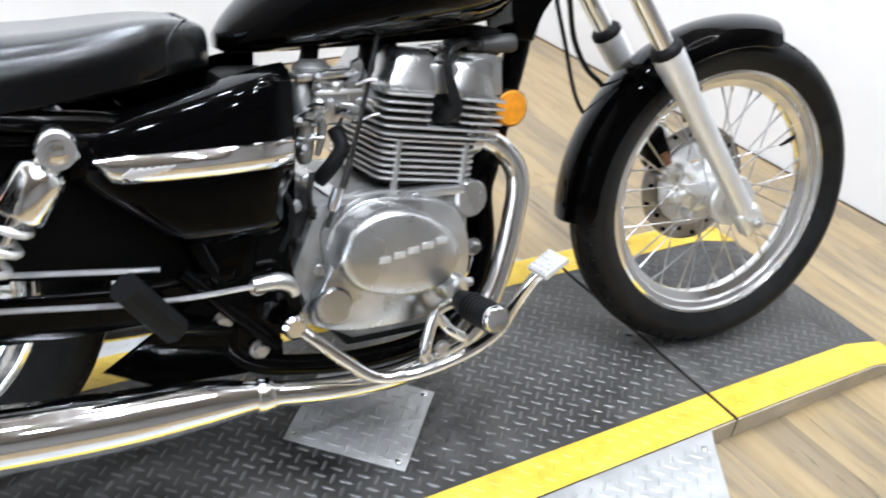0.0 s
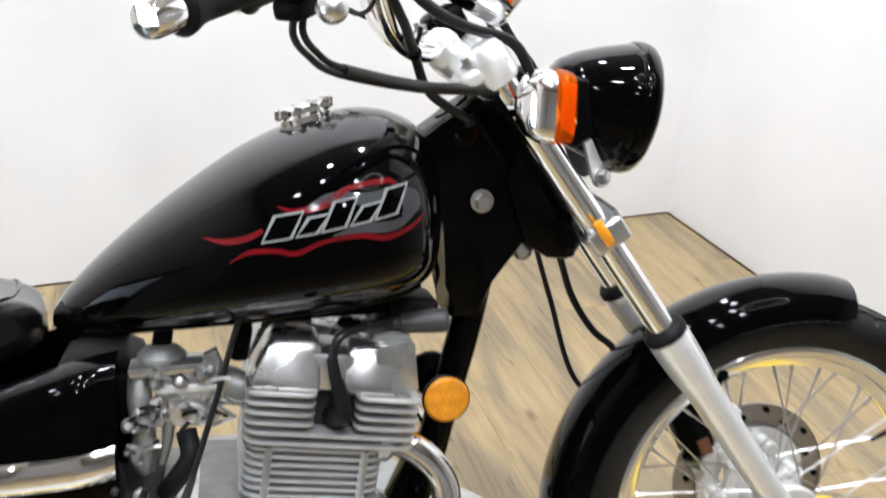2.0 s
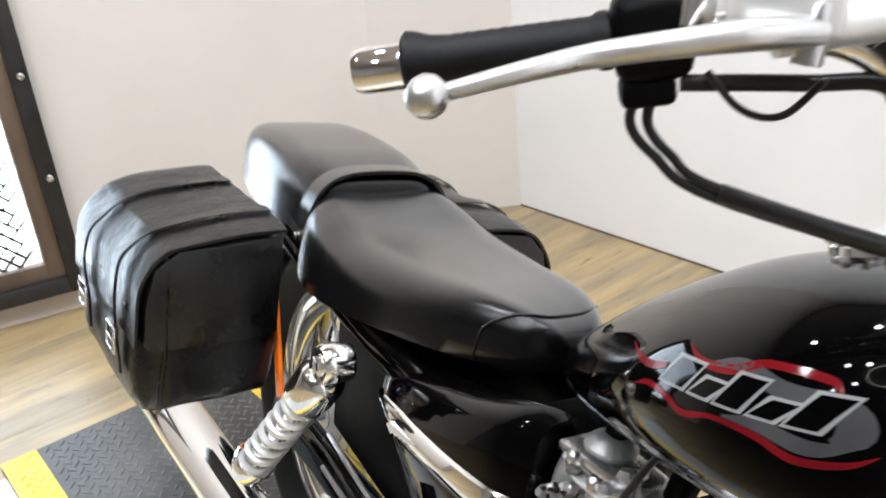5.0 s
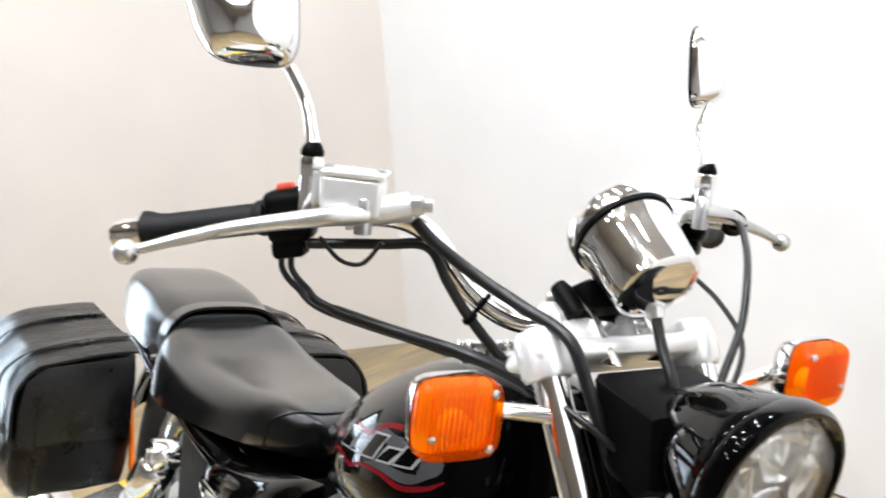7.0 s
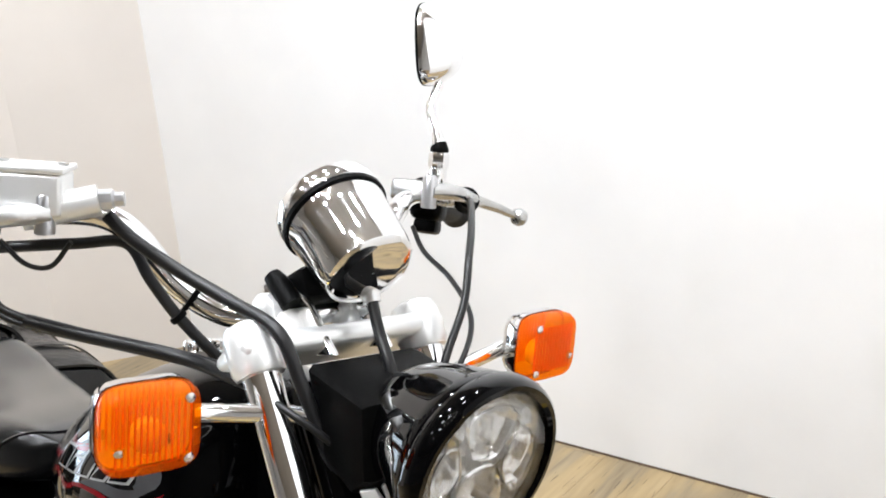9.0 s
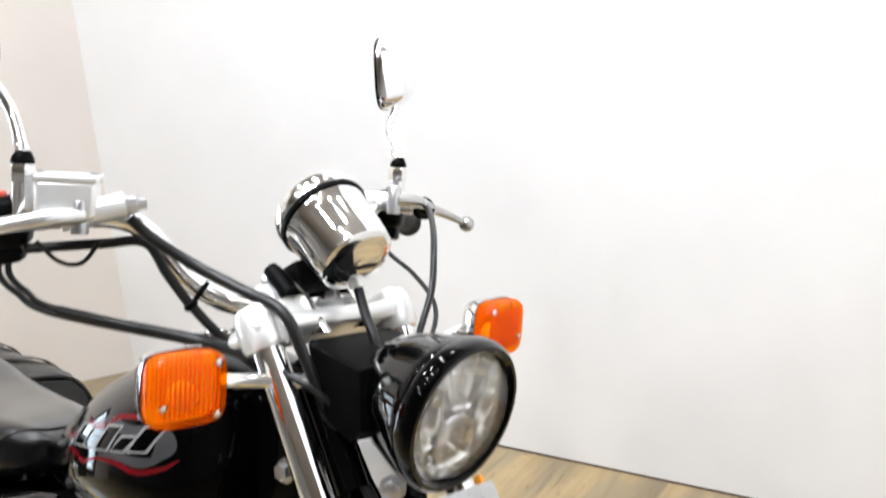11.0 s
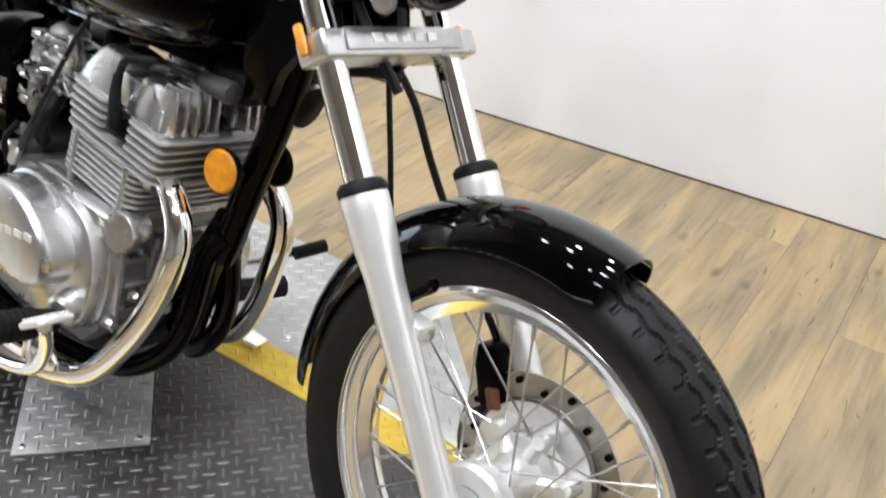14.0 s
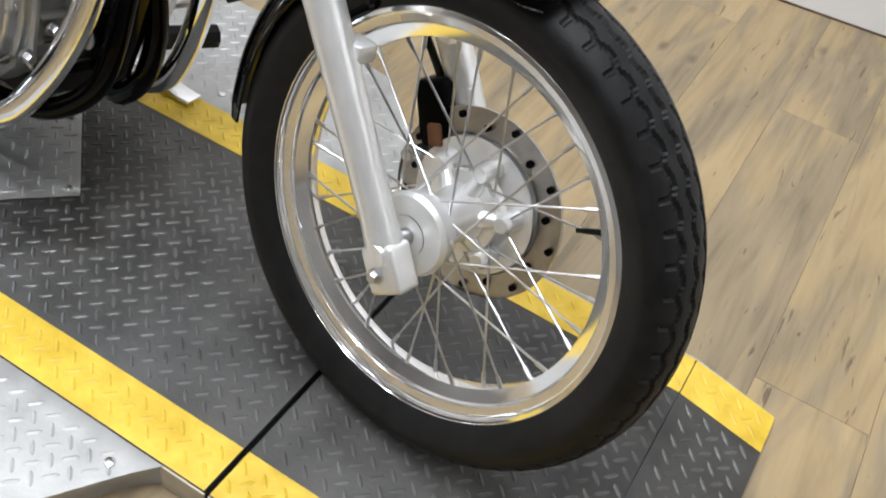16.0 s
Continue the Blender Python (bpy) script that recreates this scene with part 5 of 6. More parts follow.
# -- seats --


def cushion(keys, n=28, sharp=0.62, dish=0.0):
    """keys: x, top, bottom, half width; the middle of the top may be dished."""
    loops = []
    for x, zt, zb, w in spline(keys, 6):
        pts = []
        for k in range(n + 1):
            a = math.pi * k / n
            ca, sa = math.cos(a), math.sin(a)
            pts.append(Vector((x, w * (1 - 0.12 * abs(sa)) * math.copysign(abs(ca) ** sharp, ca), zb + (zt - zb) * (abs(sa) ** sharp - dish * abs(sa) ** 8))))
        pts += [Vector((x, -w * 0.9, zb - 0.006)), Vector((x, w * 0.9, zb - 0.006))]
        loops.append(pts)
    return rings(bmesh.new(), loops)


seat = bp("rider_seat", cushion([(-0.981, 0.634, 0.606, 0.02), (-0.99, 0.652, 0.602, 0.044), (-1.01, 0.663, 0.598, 0.066), (-1.045, 0.669, 0.593, 0.087), (-1.1, 0.668, 0.584, 0.109), (-1.2, 0.658, 0.57, 0.134), (-1.32, 0.656, 0.556, 0.152), (-1.4, 0.67, 0.556, 0.15), (-1.45, 0.68, 0.57, 0.13), (-1.475, 0.665, 0.585, 0.1), (-1.482, 0.64, 0.6, 0.08)], n=48, sharp=0.5, dish=0.12), VINYL, "black vinyl rider seat", smooth=60)
SEAT_SEAM = [(-1.01, 0.0), (-1.012, 0.35), (-1.02, 0.65), (-1.036, 0.88), (-1.054, 1.0)]
welt = []
for x, f in spline(SEAT_SEAM, 6):
    w = float(np.interp(-x, (0.981, 0.99, 1.01, 1.045, 1.1), (0.02, 0.044, 0.066, 0.087, 0.109)))
    zt, zb = float(np.interp(-x, (0.981, 0.99, 1.01, 1.045, 1.1), (0.634, 0.652, 0.663, 0.669, 0.668))), float(np.interp(-x, (0.981, 0.99, 1.01, 1.045, 1.1), (0.606, 0.602, 0.598, 0.593, 0.584)))
    ca = min(1.0, f) ** 1.25
    sa = math.sqrt(max(0.0, 1 - ca * ca))
    welt.append((x, -(w * (1 - 0.12 * sa) * ca ** 0.5 + 0.001), zb + (zt - zb) * (sa ** 0.5 - 0.12 * sa ** 8) + 0.0015))
for sy in (1, -1):
    bp("seam", tube([(p[0], sy * p[1], p[2]) for p in welt], 0.002, 6, 1, straight=True), VINYL, "", seat)
pad = bp("passenger_seat", cushion([(-1.455, 0.66, 0.6, 0.08), (-1.465, 0.685, 0.592, 0.104), (-1.53, 0.702, 0.59, 0.115), (-1.6, 0.707, 0.593, 0.12), (-1.69, 0.708, 0.6, 0.116), (-1.76, 0.7, 0.612, 0.1), (-1.78, 0.68, 0.632, 0.07)], n=48, sharp=0.3), VINYL, "black vinyl passenger pad", smooth=60)
strap = []
for k in range(25):
    a = math.pi * k / 24
    ca, sa = math.cos(a), math.sin(a)
    strap.append((-1.462 - 0.012 * sa, 0.12 * math.copysign(abs(ca) ** 0.6, ca), 0.57 + 0.124 * abs(sa) ** 0.6))
bm = bmesh.new()
loops = []
for i, p in enumerate(strap):
    q = Vector(p)
    nrm = Vector((0, q.y, q.z - 0.6)).normalized()
    loops.append([q + Vector((0.017, 0, 0)), q + Vector((-0.017, 0, 0)), q + Vector((-0.017, 0, 0)) + nrm * 0.006, q + Vector((0.017, 0, 0)) + nrm * 0.006])
bp("seat_strap", rings(bm, loops), VINYL, "black strap between the seats", seat)
bp("strap_stud", bolt((-1.463, -0.126, 0.6), (0, -1, 0), 0.007), CHROME, "", seat)
# chrome rail behind the passenger pad
bp("seat_rail", tube([(-1.64, -0.098, 0.585), (-1.71, -0.098, 0.6), (-1.755, -0.07, 0.63), (-1.765, 0, 0.645), (-1.755, 0.07, 0.63), (-1.71, 0.098, 0.6), (-1.64, 0.098, 0.585)], 0.008, 10), CHROME, "chrome rail behind the seat")
bp("rail_plate", box((-1.768, 0, 0.63), (0.01, 0.15, 0.07), 0.004, Matrix.Rotation(radians(-12), 4, "Y")), CHROME, "chrome plate behind the seat")

# -- frame --
bp("downtube", tube([(-0.435, 0, 0.79), (-0.462, 0, 0.62), (-0.497, 0, 0.48), (-0.516, 0, 0.4), (-0.524, 0, 0.365)], [0.022, 0.021, 0.021, 0.021, 0.019], 16, 8), FRAME_PAINT, "gloss black frame downtube")
bp("steering_head", lathe([(0.034, -0.09), (0.036, -0.08), (0.03, -0.06), (0.03, 0.05), (0.036, 0.07), (0.034, 0.085)], (-0.435, 0, 0.79), FORK, 28), FRAME_PAINT, "black steering head")
bp("yoke_plate", side_plate([(-0.5, 0.45), (-0.535, 0.44), (-0.57, 0.36), (-0.6, 0.3), (-0.6, 0.22), (-0.57, 0.2), (-0.548, 0.225), (-0.534, 0.29), (-0.522, 0.37)], -0.016, 0.016, 0.004), FRAME_PAINT, "black frame yoke plate")
bp("neck_gusset", side_plate([(-0.42, 0.873), (-0.47, 0.89), (-0.54, 0.84), (-0.515, 0.76), (-0.508, 0.715), (-0.498, 0.658), (-0.5, 0.615), (-0.458, 0.615), (-0.446, 0.66), (-0.43, 0.695), (-0.4, 0.705), (-0.392, 0.76)], -0.044, 0.044, 0.008), FRAME_PAINT, "black frame neck gusset")
bp("neck_bolt", bolt((-0.463, -0.046, 0.763), (0, -1, 0), 0.0108, 0.01), STEEL, "bright frame bolt")
bp("neck_bolt", bolt((-0.463, 0.046, 0.763), (0, 1, 0), 0.0108, 0.01), STEEL, "bright frame bolt")
for sy in (-1, 1):
    bp("cradle_rail", tube([(-0.515, sy * 0.01, 0.405), (-0.532, sy * 0.022, 0.365), (-0.531, sy * 0.034, 0.29), (-0.547, sy * 0.04, 0.222), (-0.592, sy * 0.052, 0.168), (-0.64, sy * 0.07, 0.146), (-0.72, sy * 0.098, 0.142), (-0.85, sy * 0.115, 0.15), (-0.98, sy * 0.115, 0.185), (-1.0, sy * 0.11, 0.28), (-1.06, sy * 0.1, 0.42), (-1.1, sy * 0.1, 0.52), (-1.25, sy * 0.12, 0.55), (-1.5, sy * 0.12, 0.6)], 0.0165, 12, 6), FRAME_PAINT, "black frame cradle rail")
    bp("rear_plate", side_plate([(-0.93, 0.32), (-0.925, 0.255), (-0.915, 0.16), (-1.1, 0.165), (-1.17, 0.2), (-1.08, 0.255), (-1.03, 0.3)], sy * 0.118, sy * 0.126, 0.003), FRAME_PAINT, "black frame plate")
    for x, z in ((-0.952, 0.296), (-1.005, 0.251), (-0.954, 0.198)):
        bp("plate_bolt", bolt((x, sy * 0.126, z), (0, sy, 0), 0.011, 0.012), STEEL, "bright hex bolt")
    bp("swingarm", tube([(-0.99, sy * 0.09, 0.29), (-1.2, sy * 0.1, 0.29), (-1.46, sy * 0.105, 0.3)], 0.02, 12), FRAME_PAINT, "black swingarm")
    # sheet added for the darkness beside the rear wheel, put in as black
    bp("dark_filler_panel", side_plate([(-1.02, 0.52), (-1.2, 0.55), (-1.36, 0.55), (-1.35, 0.45), (-1.34, 0.35), (-1.2, 0.33), (-1.05, 0.31), (-0.97, 0.34)], sy * 0.098, sy * 0.103, 0.002), SATIN_BLACK, "black panel added to darken the gap by the rear wheel")
    bp("swingarm_flank", side_plate([(-0.98, 0.325), (-1.2, 0.318), (-1.5, 0.335), (-1.52, 0.285), (-1.46, 0.262), (-1.2, 0.258), (-0.99, 0.262)], sy * 0.112, sy * 0.122, 0.006), FRAME_PAINT, "black swingarm flank")
    bp("diagonal_brace", tube([(-1.06, sy * 0.13, 0.33), (-1.0, sy * 0.135, 0.27), (-0.93, sy * 0.14, 0.205)], 0.011, 10), FRAME_PAINT, "black brace")
    # round reflector on the downtube
    ref = bp("round_reflector", lathe([(0.0285, -0.008), (0.0295, -0.004), (0.0295, 0.003), (0.0265, 0.006), (0.001, 0.007)], (-0.503, sy * 0.05, 0.511), (0.05, sy, 0.02), 36), AMBER, "round amber reflector")
    bp("reflector_cup", lathe([(0.015, -0.02), (0.0295, -0.0085), (0.031, -0.004), (0.031, 0.002)], (-0.503, sy * 0.05, 0.511), (0.05, sy, 0.02), 36), SATIN_BLACK, "", ref)
    bp("reflector_stay", tube([(-0.493, sy * 0.01, 0.505), (-0.502, sy * 0.034, 0.51)], 0.008, 8, straight=True), FRAME_PAINT, "", ref)

# side covers with a chrome band
for sy in (-1, 1):
    prof = [(-1.188, 0.52, 0.126), (-1.148, 0.535, 0.136), (-1.028, 0.565, 0.142), (-0.938, 0.59, 0.136), (-0.892, 0.595, 0.118)]
    loops = []
    for x, zt, y in spline(prof, 5):
        zb = 0.36 + (0.09 * max(0, (-x - 1.05) / 0.13) if x < -1.05 else 0)
        loops.append([Vector((x, sy * (y - 0.05), zt + 0.006)), Vector((x, sy * (y - 0.02), zt)), Vector((x, sy * (y - 0.006), zt - 0.014)), Vector((x, sy * y, zt - 0.05)), Vector((x, sy * (y + 0.002), (zt + zb) / 2)), Vector((x, sy * (y - 0.004), zb + 0.03)), Vector((x, sy * (y - 0.014), zb + 0.008)), Vector((x, sy * (y - 0.04), zb))])
    covr = bp("side_cover", rings(bmesh.new(), loops), PAINT, "gloss black side cover with chrome band", smooth=60)
    band = []
    for f in np.linspace(0, 1, 14):
        x = -1.16 + 0.265 * f
        s = [p for p in spline(prof, 5) if p[0] <= x][-1]
        y = float(np.interp(x, [p[0] for p in spline(prof, 5)], [p[2] for p in spline(prof, 5)])) + 0.003
        zt = 0.498 + 0.009 * f
        zb = max(0.461, 0.49 - 0.32 * f) + 0.005 * f
        band.append([Vector((x, sy * (y - 0.004), zb)), Vector((x, sy * (y + 0.003), zb + 0.004)), Vector((x, sy * (y + 0.005), (zb + zt) / 2)), Vector((x, sy * (y + 0.003), zt - 0.003)), Vector((x, sy * (y - 0.004), zt))])
    cb = bp("chrome_band", rings(bmesh.new(), band), CHROME, "chrome band", covr, smooth=60)
    # plain raised wing-like badge shape
    for k in range(6):
        ax, az = -1.128 + k * 0.0105, 0.4765 + 0.0012 * k
        bp("badge", side_plate([(ax, az), (ax + 0.012, az - 0.008 + 0.001 * k), (ax + 0.024, az + 0.001), (ax + 0.012, az + 0.009 - 0.001 * k)], sy * 0.143, sy * 0.149, 0.001), ALLOY, "", covr)

# -- engine --
TILT = Matrix.Translation((-0.68, 0, 0.4)) @ Matrix.Rotation(radians(7), 4, "Y") @ Matrix.Translation((0.68, 0, -0.4))


# the cylinders and the covers of the crankcase are stretched to fit the camera's view
TOP = TILT @ Matrix.Translation((-0.765, 0, 0)) @ Matrix.Diagonal((1.03, 1.12, 1, 1)) @ Matrix.Translation((0.765, 0, 0))
FLANK = Matrix.Diagonal((1, 1.05, 1, 1))


def ep(name, bm, material, label="", parent=None, tilt=False, smooth=38):
    if tilt:
        bmesh.ops.transform(bm, matrix=TOP, verts=bm.verts)
    elif name == "crankcase" or (parent and parent.name.startswith(("crankcase", "clutch_cover"))):
        bmesh.ops.transform(bm, matrix=FLANK, verts=bm.verts)
    return bp(name, bm, material, label, parent, smooth=smooth)


case = ep("crankcase", side_plate([(-0.86, 0.4), (-0.8, 0.412), (-0.62, 0.405), (-0.625, 0.37), (-0.615, 0.3), (-0.625, 0.22), (-0.66, 0.185), (-0.8, 0.18), (-0.87, 0.22), (-0.9, 0.3)], -0.11, 0.11, 0.012), CAST, "cast alloy crankcase")


def cover_loop(cx, cz, rx, rz, y, n=48, lobe=0.0):
    pts = []
    for k in range(n):
        a = 2 * math.pi * k / n
        e = 1 + lobe * max(0, math.cos(a - radians(225))) ** 2
        pts.append(Vector((cx + rx * e * math.cos(a), y, cz + rz * e * math.sin(a))))
    return pts


def outline_loops(outline, steps):
    """Rings of one smooth outline in (x, z), shrunk about its middle: (y, shrink) pairs."""
    c = spline(outline + outline[:3], 6)[6:-12]
    mx, mz = sum(p[0] for p in c) / len(c), sum(p[1] for p in c) / len(c)
    return [[Vector((mx + (p[0] - mx) * k, y, mz + (p[1] - mz) * k)) for p in c] for y, k in steps]


BASE = [(-0.879, 0.246), (-0.85, 0.307), (-0.852, 0.36), (-0.807, 0.405), (-0.735, 0.408), (-0.65, 0.384), (-0.618, 0.316), (-0.637, 0.23), (-0.706, 0.208), (-0.807, 0.206), (-0.866, 0.22)]
DOME = [(-0.848, 0.333), (-0.836, 0.365), (-0.801, 0.389), (-0.757, 0.395), (-0.703, 0.378), (-0.66, 0.342), (-0.648, 0.303), (-0.677, 0.264), (-0.743, 0.254), (-0.814, 0.273), (-0.843, 0.303)]
DOME = [(-0.754 + (x + 0.748) * 0.95, 0.337 + (z - 0.326) * 0.96) for x, z in DOME]
base_cover = ep("engine_cover", rings(bmesh.new(), outline_loops(BASE, [(-0.105, 1.0), (-0.127, 1.0), (-0.132, 0.985), (-0.134, 0.955)])), ENGINE_ALLOY, "alloy right engine cover", case)
ep("cover_flange", rings(bmesh.new(), outline_loops(BASE, [(-0.098, 1.04), (-0.104, 1.045), (-0.11, 1.04)])), ENGINE_ALLOY, "", case)
dome = ep("clutch_cover", rings(bmesh.new(), outline_loops(DOME, [(-0.129, 1.03), (-0.15, 1.0), (-0.166, 1.0), (-0.173, 0.98), (-0.178, 0.94), (-0.181, 0.86), (-0.183, 0.4)])), ENGINE_ALLOY, "polished oval clutch cover", case, smooth=50)
for k in range(5):
    ep("name_bar", box((-0.785 + k * 0.0225, -0.183, 0.333 + 0.0045 * k), (0.018, 0.0016, 0.01), 0.0005), ALLOY, "", dome)
for a in range(0, 360, 36):
    x, z = -0.742 + 0.119 * math.cos(radians(a)), 0.307 + 0.096 * math.sin(radians(a))
    ep("case_bolt", bolt((x, -0.118, z), (0, -1, 0), 0.0065, 0.012), STEEL, "", case)
ep("inspection_plug", lathe([(0.03, 0), (0.03, 0.008), (0.027, 0.012), (0.001, 0.012)], (-0.845, -0.128, 0.252), (0, -1, 0), 32), ENGINE_ALLOY, "", case)
ep("front_plug", lathe([(0.03, 0), (0.03, 0.03), (0.027, 0.034), (0.001, 0.034)], (-0.61, -0.08, 0.385), (0.15, -1, 0.05), 36), ENGINE_ALLOY, "round alloy cover", case)
ep("oil_filter_boss", lathe([(0.024, 0), (0.022, 0.025), (0.016, 0.03)], (-0.655, -0.13, 0.258), (0.3, -1, -0.1), 24), ENGINE_ALLOY, "", case)
ep("left_cover", rings(bmesh.new(), [cover_loop(-0.72, 0.3, 0.105, 0.09, 0.108), cover_loop(-0.72, 0.3, 0.105, 0.09, 0.14), cover_loop(-0.72, 0.3, 0.095, 0.08, 0.15)]), ENGINE_ALLOY, "alloy left engine cover", case)
ep("sump", side_plate([(-0.84, 0.2), (-0.62, 0.2), (-0.64, 0.16), (-0.8, 0.155)], -0.08, 0.08, 0.01), SHADE_ALLOY, "finned oil sump", case)
ep("gearbox_housing", box((-0.905, 0.0, 0.33), (0.1, 0.19, 0.19), 0.02, segments=3), SHADE_ALLOY, "dark gearbox housing", case)
ep("engine_mount", side_plate([(-0.9, 0.42), (-0.945, 0.43), (-0.955, 0.3), (-0.93, 0.22), (-0.9, 0.2), (-0.885, 0.25), (-0.905, 0.33)], -0.118, -0.11, 0.002), FRAME_PAINT, "black engine mount plate")
# cast ledge, ribs and bolts of the upper crankcase
ep("case_ledge", slab([(-0.835, -0.118), (-0.62, -0.118), (-0.605, -0.1), (-0.605, 0.1), (-0.62, 0.118), (-0.835, 0.118)], 0.398, 0.41, 0.002), ENGINE_ALLOY, "", case)
for z, d in ((0.37, 0.02), (0.335, 0.014), (0.3, 0.022), (0.26, 0.012), (0.23, 0.018)):
    ep("case_rib", box((-0.622 + d / 3, -0.004, z), (d, 0.17, 0.009), 0.003), ENGINE_ALLOY, "", case)
for y in (-0.095, -0.045, 0.0, 0.045, 0.095):
    ep("case_web", box((-0.615, y, 0.3), (0.018, 0.008, 0.15), 0.003), ENGINE_ALLOY, "", case)
for y, z in ((-0.07, 0.355), (-0.07, 0.28), (-0.02, 0.32), (-0.105, 0.245), (0.03, 0.36), (0.06, 0.28)):
    ep("front_bolt", bolt((-0.612, y, z), (1, 0, 0), 0.008, 0.014), STEEL, "", case)
ep("front_mount", side_plate([(-0.62, 0.262), (-0.575, 0.262), (-0.548, 0.285), (-0.555, 0.3), (-0.585, 0.305), (-0.62, 0.3)], -0.05, -0.042, 0.002), FRAME_PAINT, "black front engine mount")
ep("mount_bolt", bolt((-0.565, -0.052, 0.283), (0, -1, 0), 0.011, 0.012), STEEL, "bright hex bolt")
barrel = ep("cylinder_block", box((-0.68, 0, 0.45), (0.13, 0.166, 0.1), 0.015), SHADE_ALLOY, "twin cylinder block", tilt=True)


def fin(zc, x0, x1, w, th=0.0034, r=0.02):
    pts = []
    for cx, cy, a0 in ((x1 - r, w - r, 0), (x0 + r, w - r, 90), (x0 + r, -w + r, 180), (x1 - r, -w + r, 270)):
        for k in range(5):
            a = radians(a0 + 22.5 * k)
            pts.append((cx + r * math.cos(a), cy + r * math.sin(a)))
    return slab(pts, zc - th / 2, zc + th / 2, 0.0008)


for k in range(7):
    ep("fin", fin(0.421 + 0.0098 * k, -0.766, -0.605, 0.1), FIN, "", barrel, True)
for x, y in ((-0.738, -0.096), (-0.628, -0.096), (-0.738, 0.096), (-0.628, 0.096)):
    ep("stud_boss", tube([(x, y, 0.405), (x, y, 0.482)], 0.0055, 10, straight=True), CAST, "", barrel, True)
head = ep("cylinder_head", box((-0.675, 0, 0.52), (0.15, 0.15, 0.085), 0.012), SHADE_ALLOY, "finned cylinder head", tilt=True)
# the upper fins stop short of a pocket round each spark plug
for k in range(6):
    z = 0.4885 + 0.0118 * k
    if k < 2:
        ep("fin", fin(z, -0.769, -0.57, 0.105), FIN, "", head, True)
    else:
        ep("fin", fin(z, -0.769, -0.69, 0.104, r=0.012), FIN, "", head, True)
        ep("fin", fin(z, -0.645, -0.57, 0.105, r=0.012), FIN, "", head, True)
        ep("fin", fin(z, -0.7, -0.636, 0.066, r=0.01), FIN, "", head, True)
for sy in (-1, 1):
    for x0, x1, t0, t1, top in ((-0.766, -0.688, -0.75, -0.69, 0.611), (-0.664, -0.59, -0.662, -0.604, 0.606)):
        lo = [(x0, sy * 0.097), (x1, sy * 0.097), (x1, sy * 0.014), (x0, sy * 0.014)]
        hi = [(t0, sy * 0.085), (t1, sy * 0.085), (t1, sy * 0.022), (t0, sy * 0.022)]
        bm = bmesh.new()
        rings(bm, [[Vector((x, y, 0.549)) for x, y in lo], [Vector((x, y, 0.558)) for x, y in lo], [Vector((x, y, top - 0.01)) for x, y in hi], [Vector(((t0 + t1) / 2 + (x - (t0 + t1) / 2) * 0.78, sy * 0.053 + (y - sy * 0.053) * 0.78, top)) for x, y in hi]])
        bmesh.ops.bevel(bm, geom=list(bm.edges), offset=0.005, segments=2, profile=0.5, affect="EDGES")
        ep("rocker_cover", bm, ENGINE_ALLOY, "alloy rocker cover", head, True)
    ep("cover_bridge", box((-0.676, sy * 0.052, 0.573), (0.05, 0.076, 0.046), 0.006, segments=2), ENGINE_ALLOY, "", head, True)
    ep("cover_rim", slab([(-0.77, sy * 0.1), (-0.692, sy * 0.1), (-0.688, sy * 0.06), (-0.645, sy * 0.06), (-0.643, sy * 0.1), (-0.584, sy * 0.1), (-0.584, sy * 0.01), (-0.77, sy * 0.01)][::sy], 0.5485, 0.5545, 0.001), ENGINE_ALLOY, "", head, True)
    for k in range(5):
        ep("cover_rib", box((-0.601, sy * (0.024 + 0.0155 * k), 0.582), (0.046, 0.0042, 0.06), 0.0014, Matrix.Rotation(radians(-12), 4, "Y")), ENGINE_ALLOY, "", head, True)
    cap_base = TOP @ Vector((-0.662, sy * 0.1, 0.527))
    sp = ep("spark_plug_cap", tube([cap_base + Vector((-0.004, -sy * 0.03, -0.012)), cap_base, cap_base + Vector((0.003, sy * 0.008, 0.012)), cap_base + Vector((-0.006, sy * 0.006, 0.045)), cap_base + Vector((-0.01, sy * 0.002, 0.07))], [0.016, 0.0135, 0.0095, 0.0075, 0.0062], 14), RUBBER, "black spark plug cap and lead")
    ep("lead", tube([cap_base + Vector((-0.01, sy * 0.002, 0.066)), cap_base + Vector((-0.002, -sy * 0.003, 0.092)), cap_base + Vector((0.03, -sy * 0.02, 0.1)), Vector((-0.61, sy * 0.075, 0.621)), Vector((-0.575, sy * 0.053, 0.615))], 0.0055, 10), CABLE, "", sp)
ep("coil", lathe([(0.007, -0.05), (0.0085, -0.032), (0.012, -0.03), (0.0145, 0.0), (0.0155, 0.022), (0.0135, 0.028), (0.006, 0.03)], (-0.532, -0.05, 0.614), (1, -0.08, 0.06), 22), GREY_RUBBER, "grey ignition coil under the tank")
ep("coil_body", box((-0.548, 0.005, 0.617), (0.075, 0.075, 0.044), 0.01, Matrix.Rotation(radians(8), 4, "Y"), segments=3), RUBBER, "black coil body under the tank")
ep("horn", lathe([(0.014, -0.028), (0.02, -0.024), (0.029, -0.01), (0.031, 0), (0.029, 0.005), (0.02, 0.006), (0.009, 0.009), (0.001, 0.009)], (-0.45, 0.026, 0.615), (0.96, 0.1, -0.2), 36), SATIN_BLACK, "black horn with bright rim")
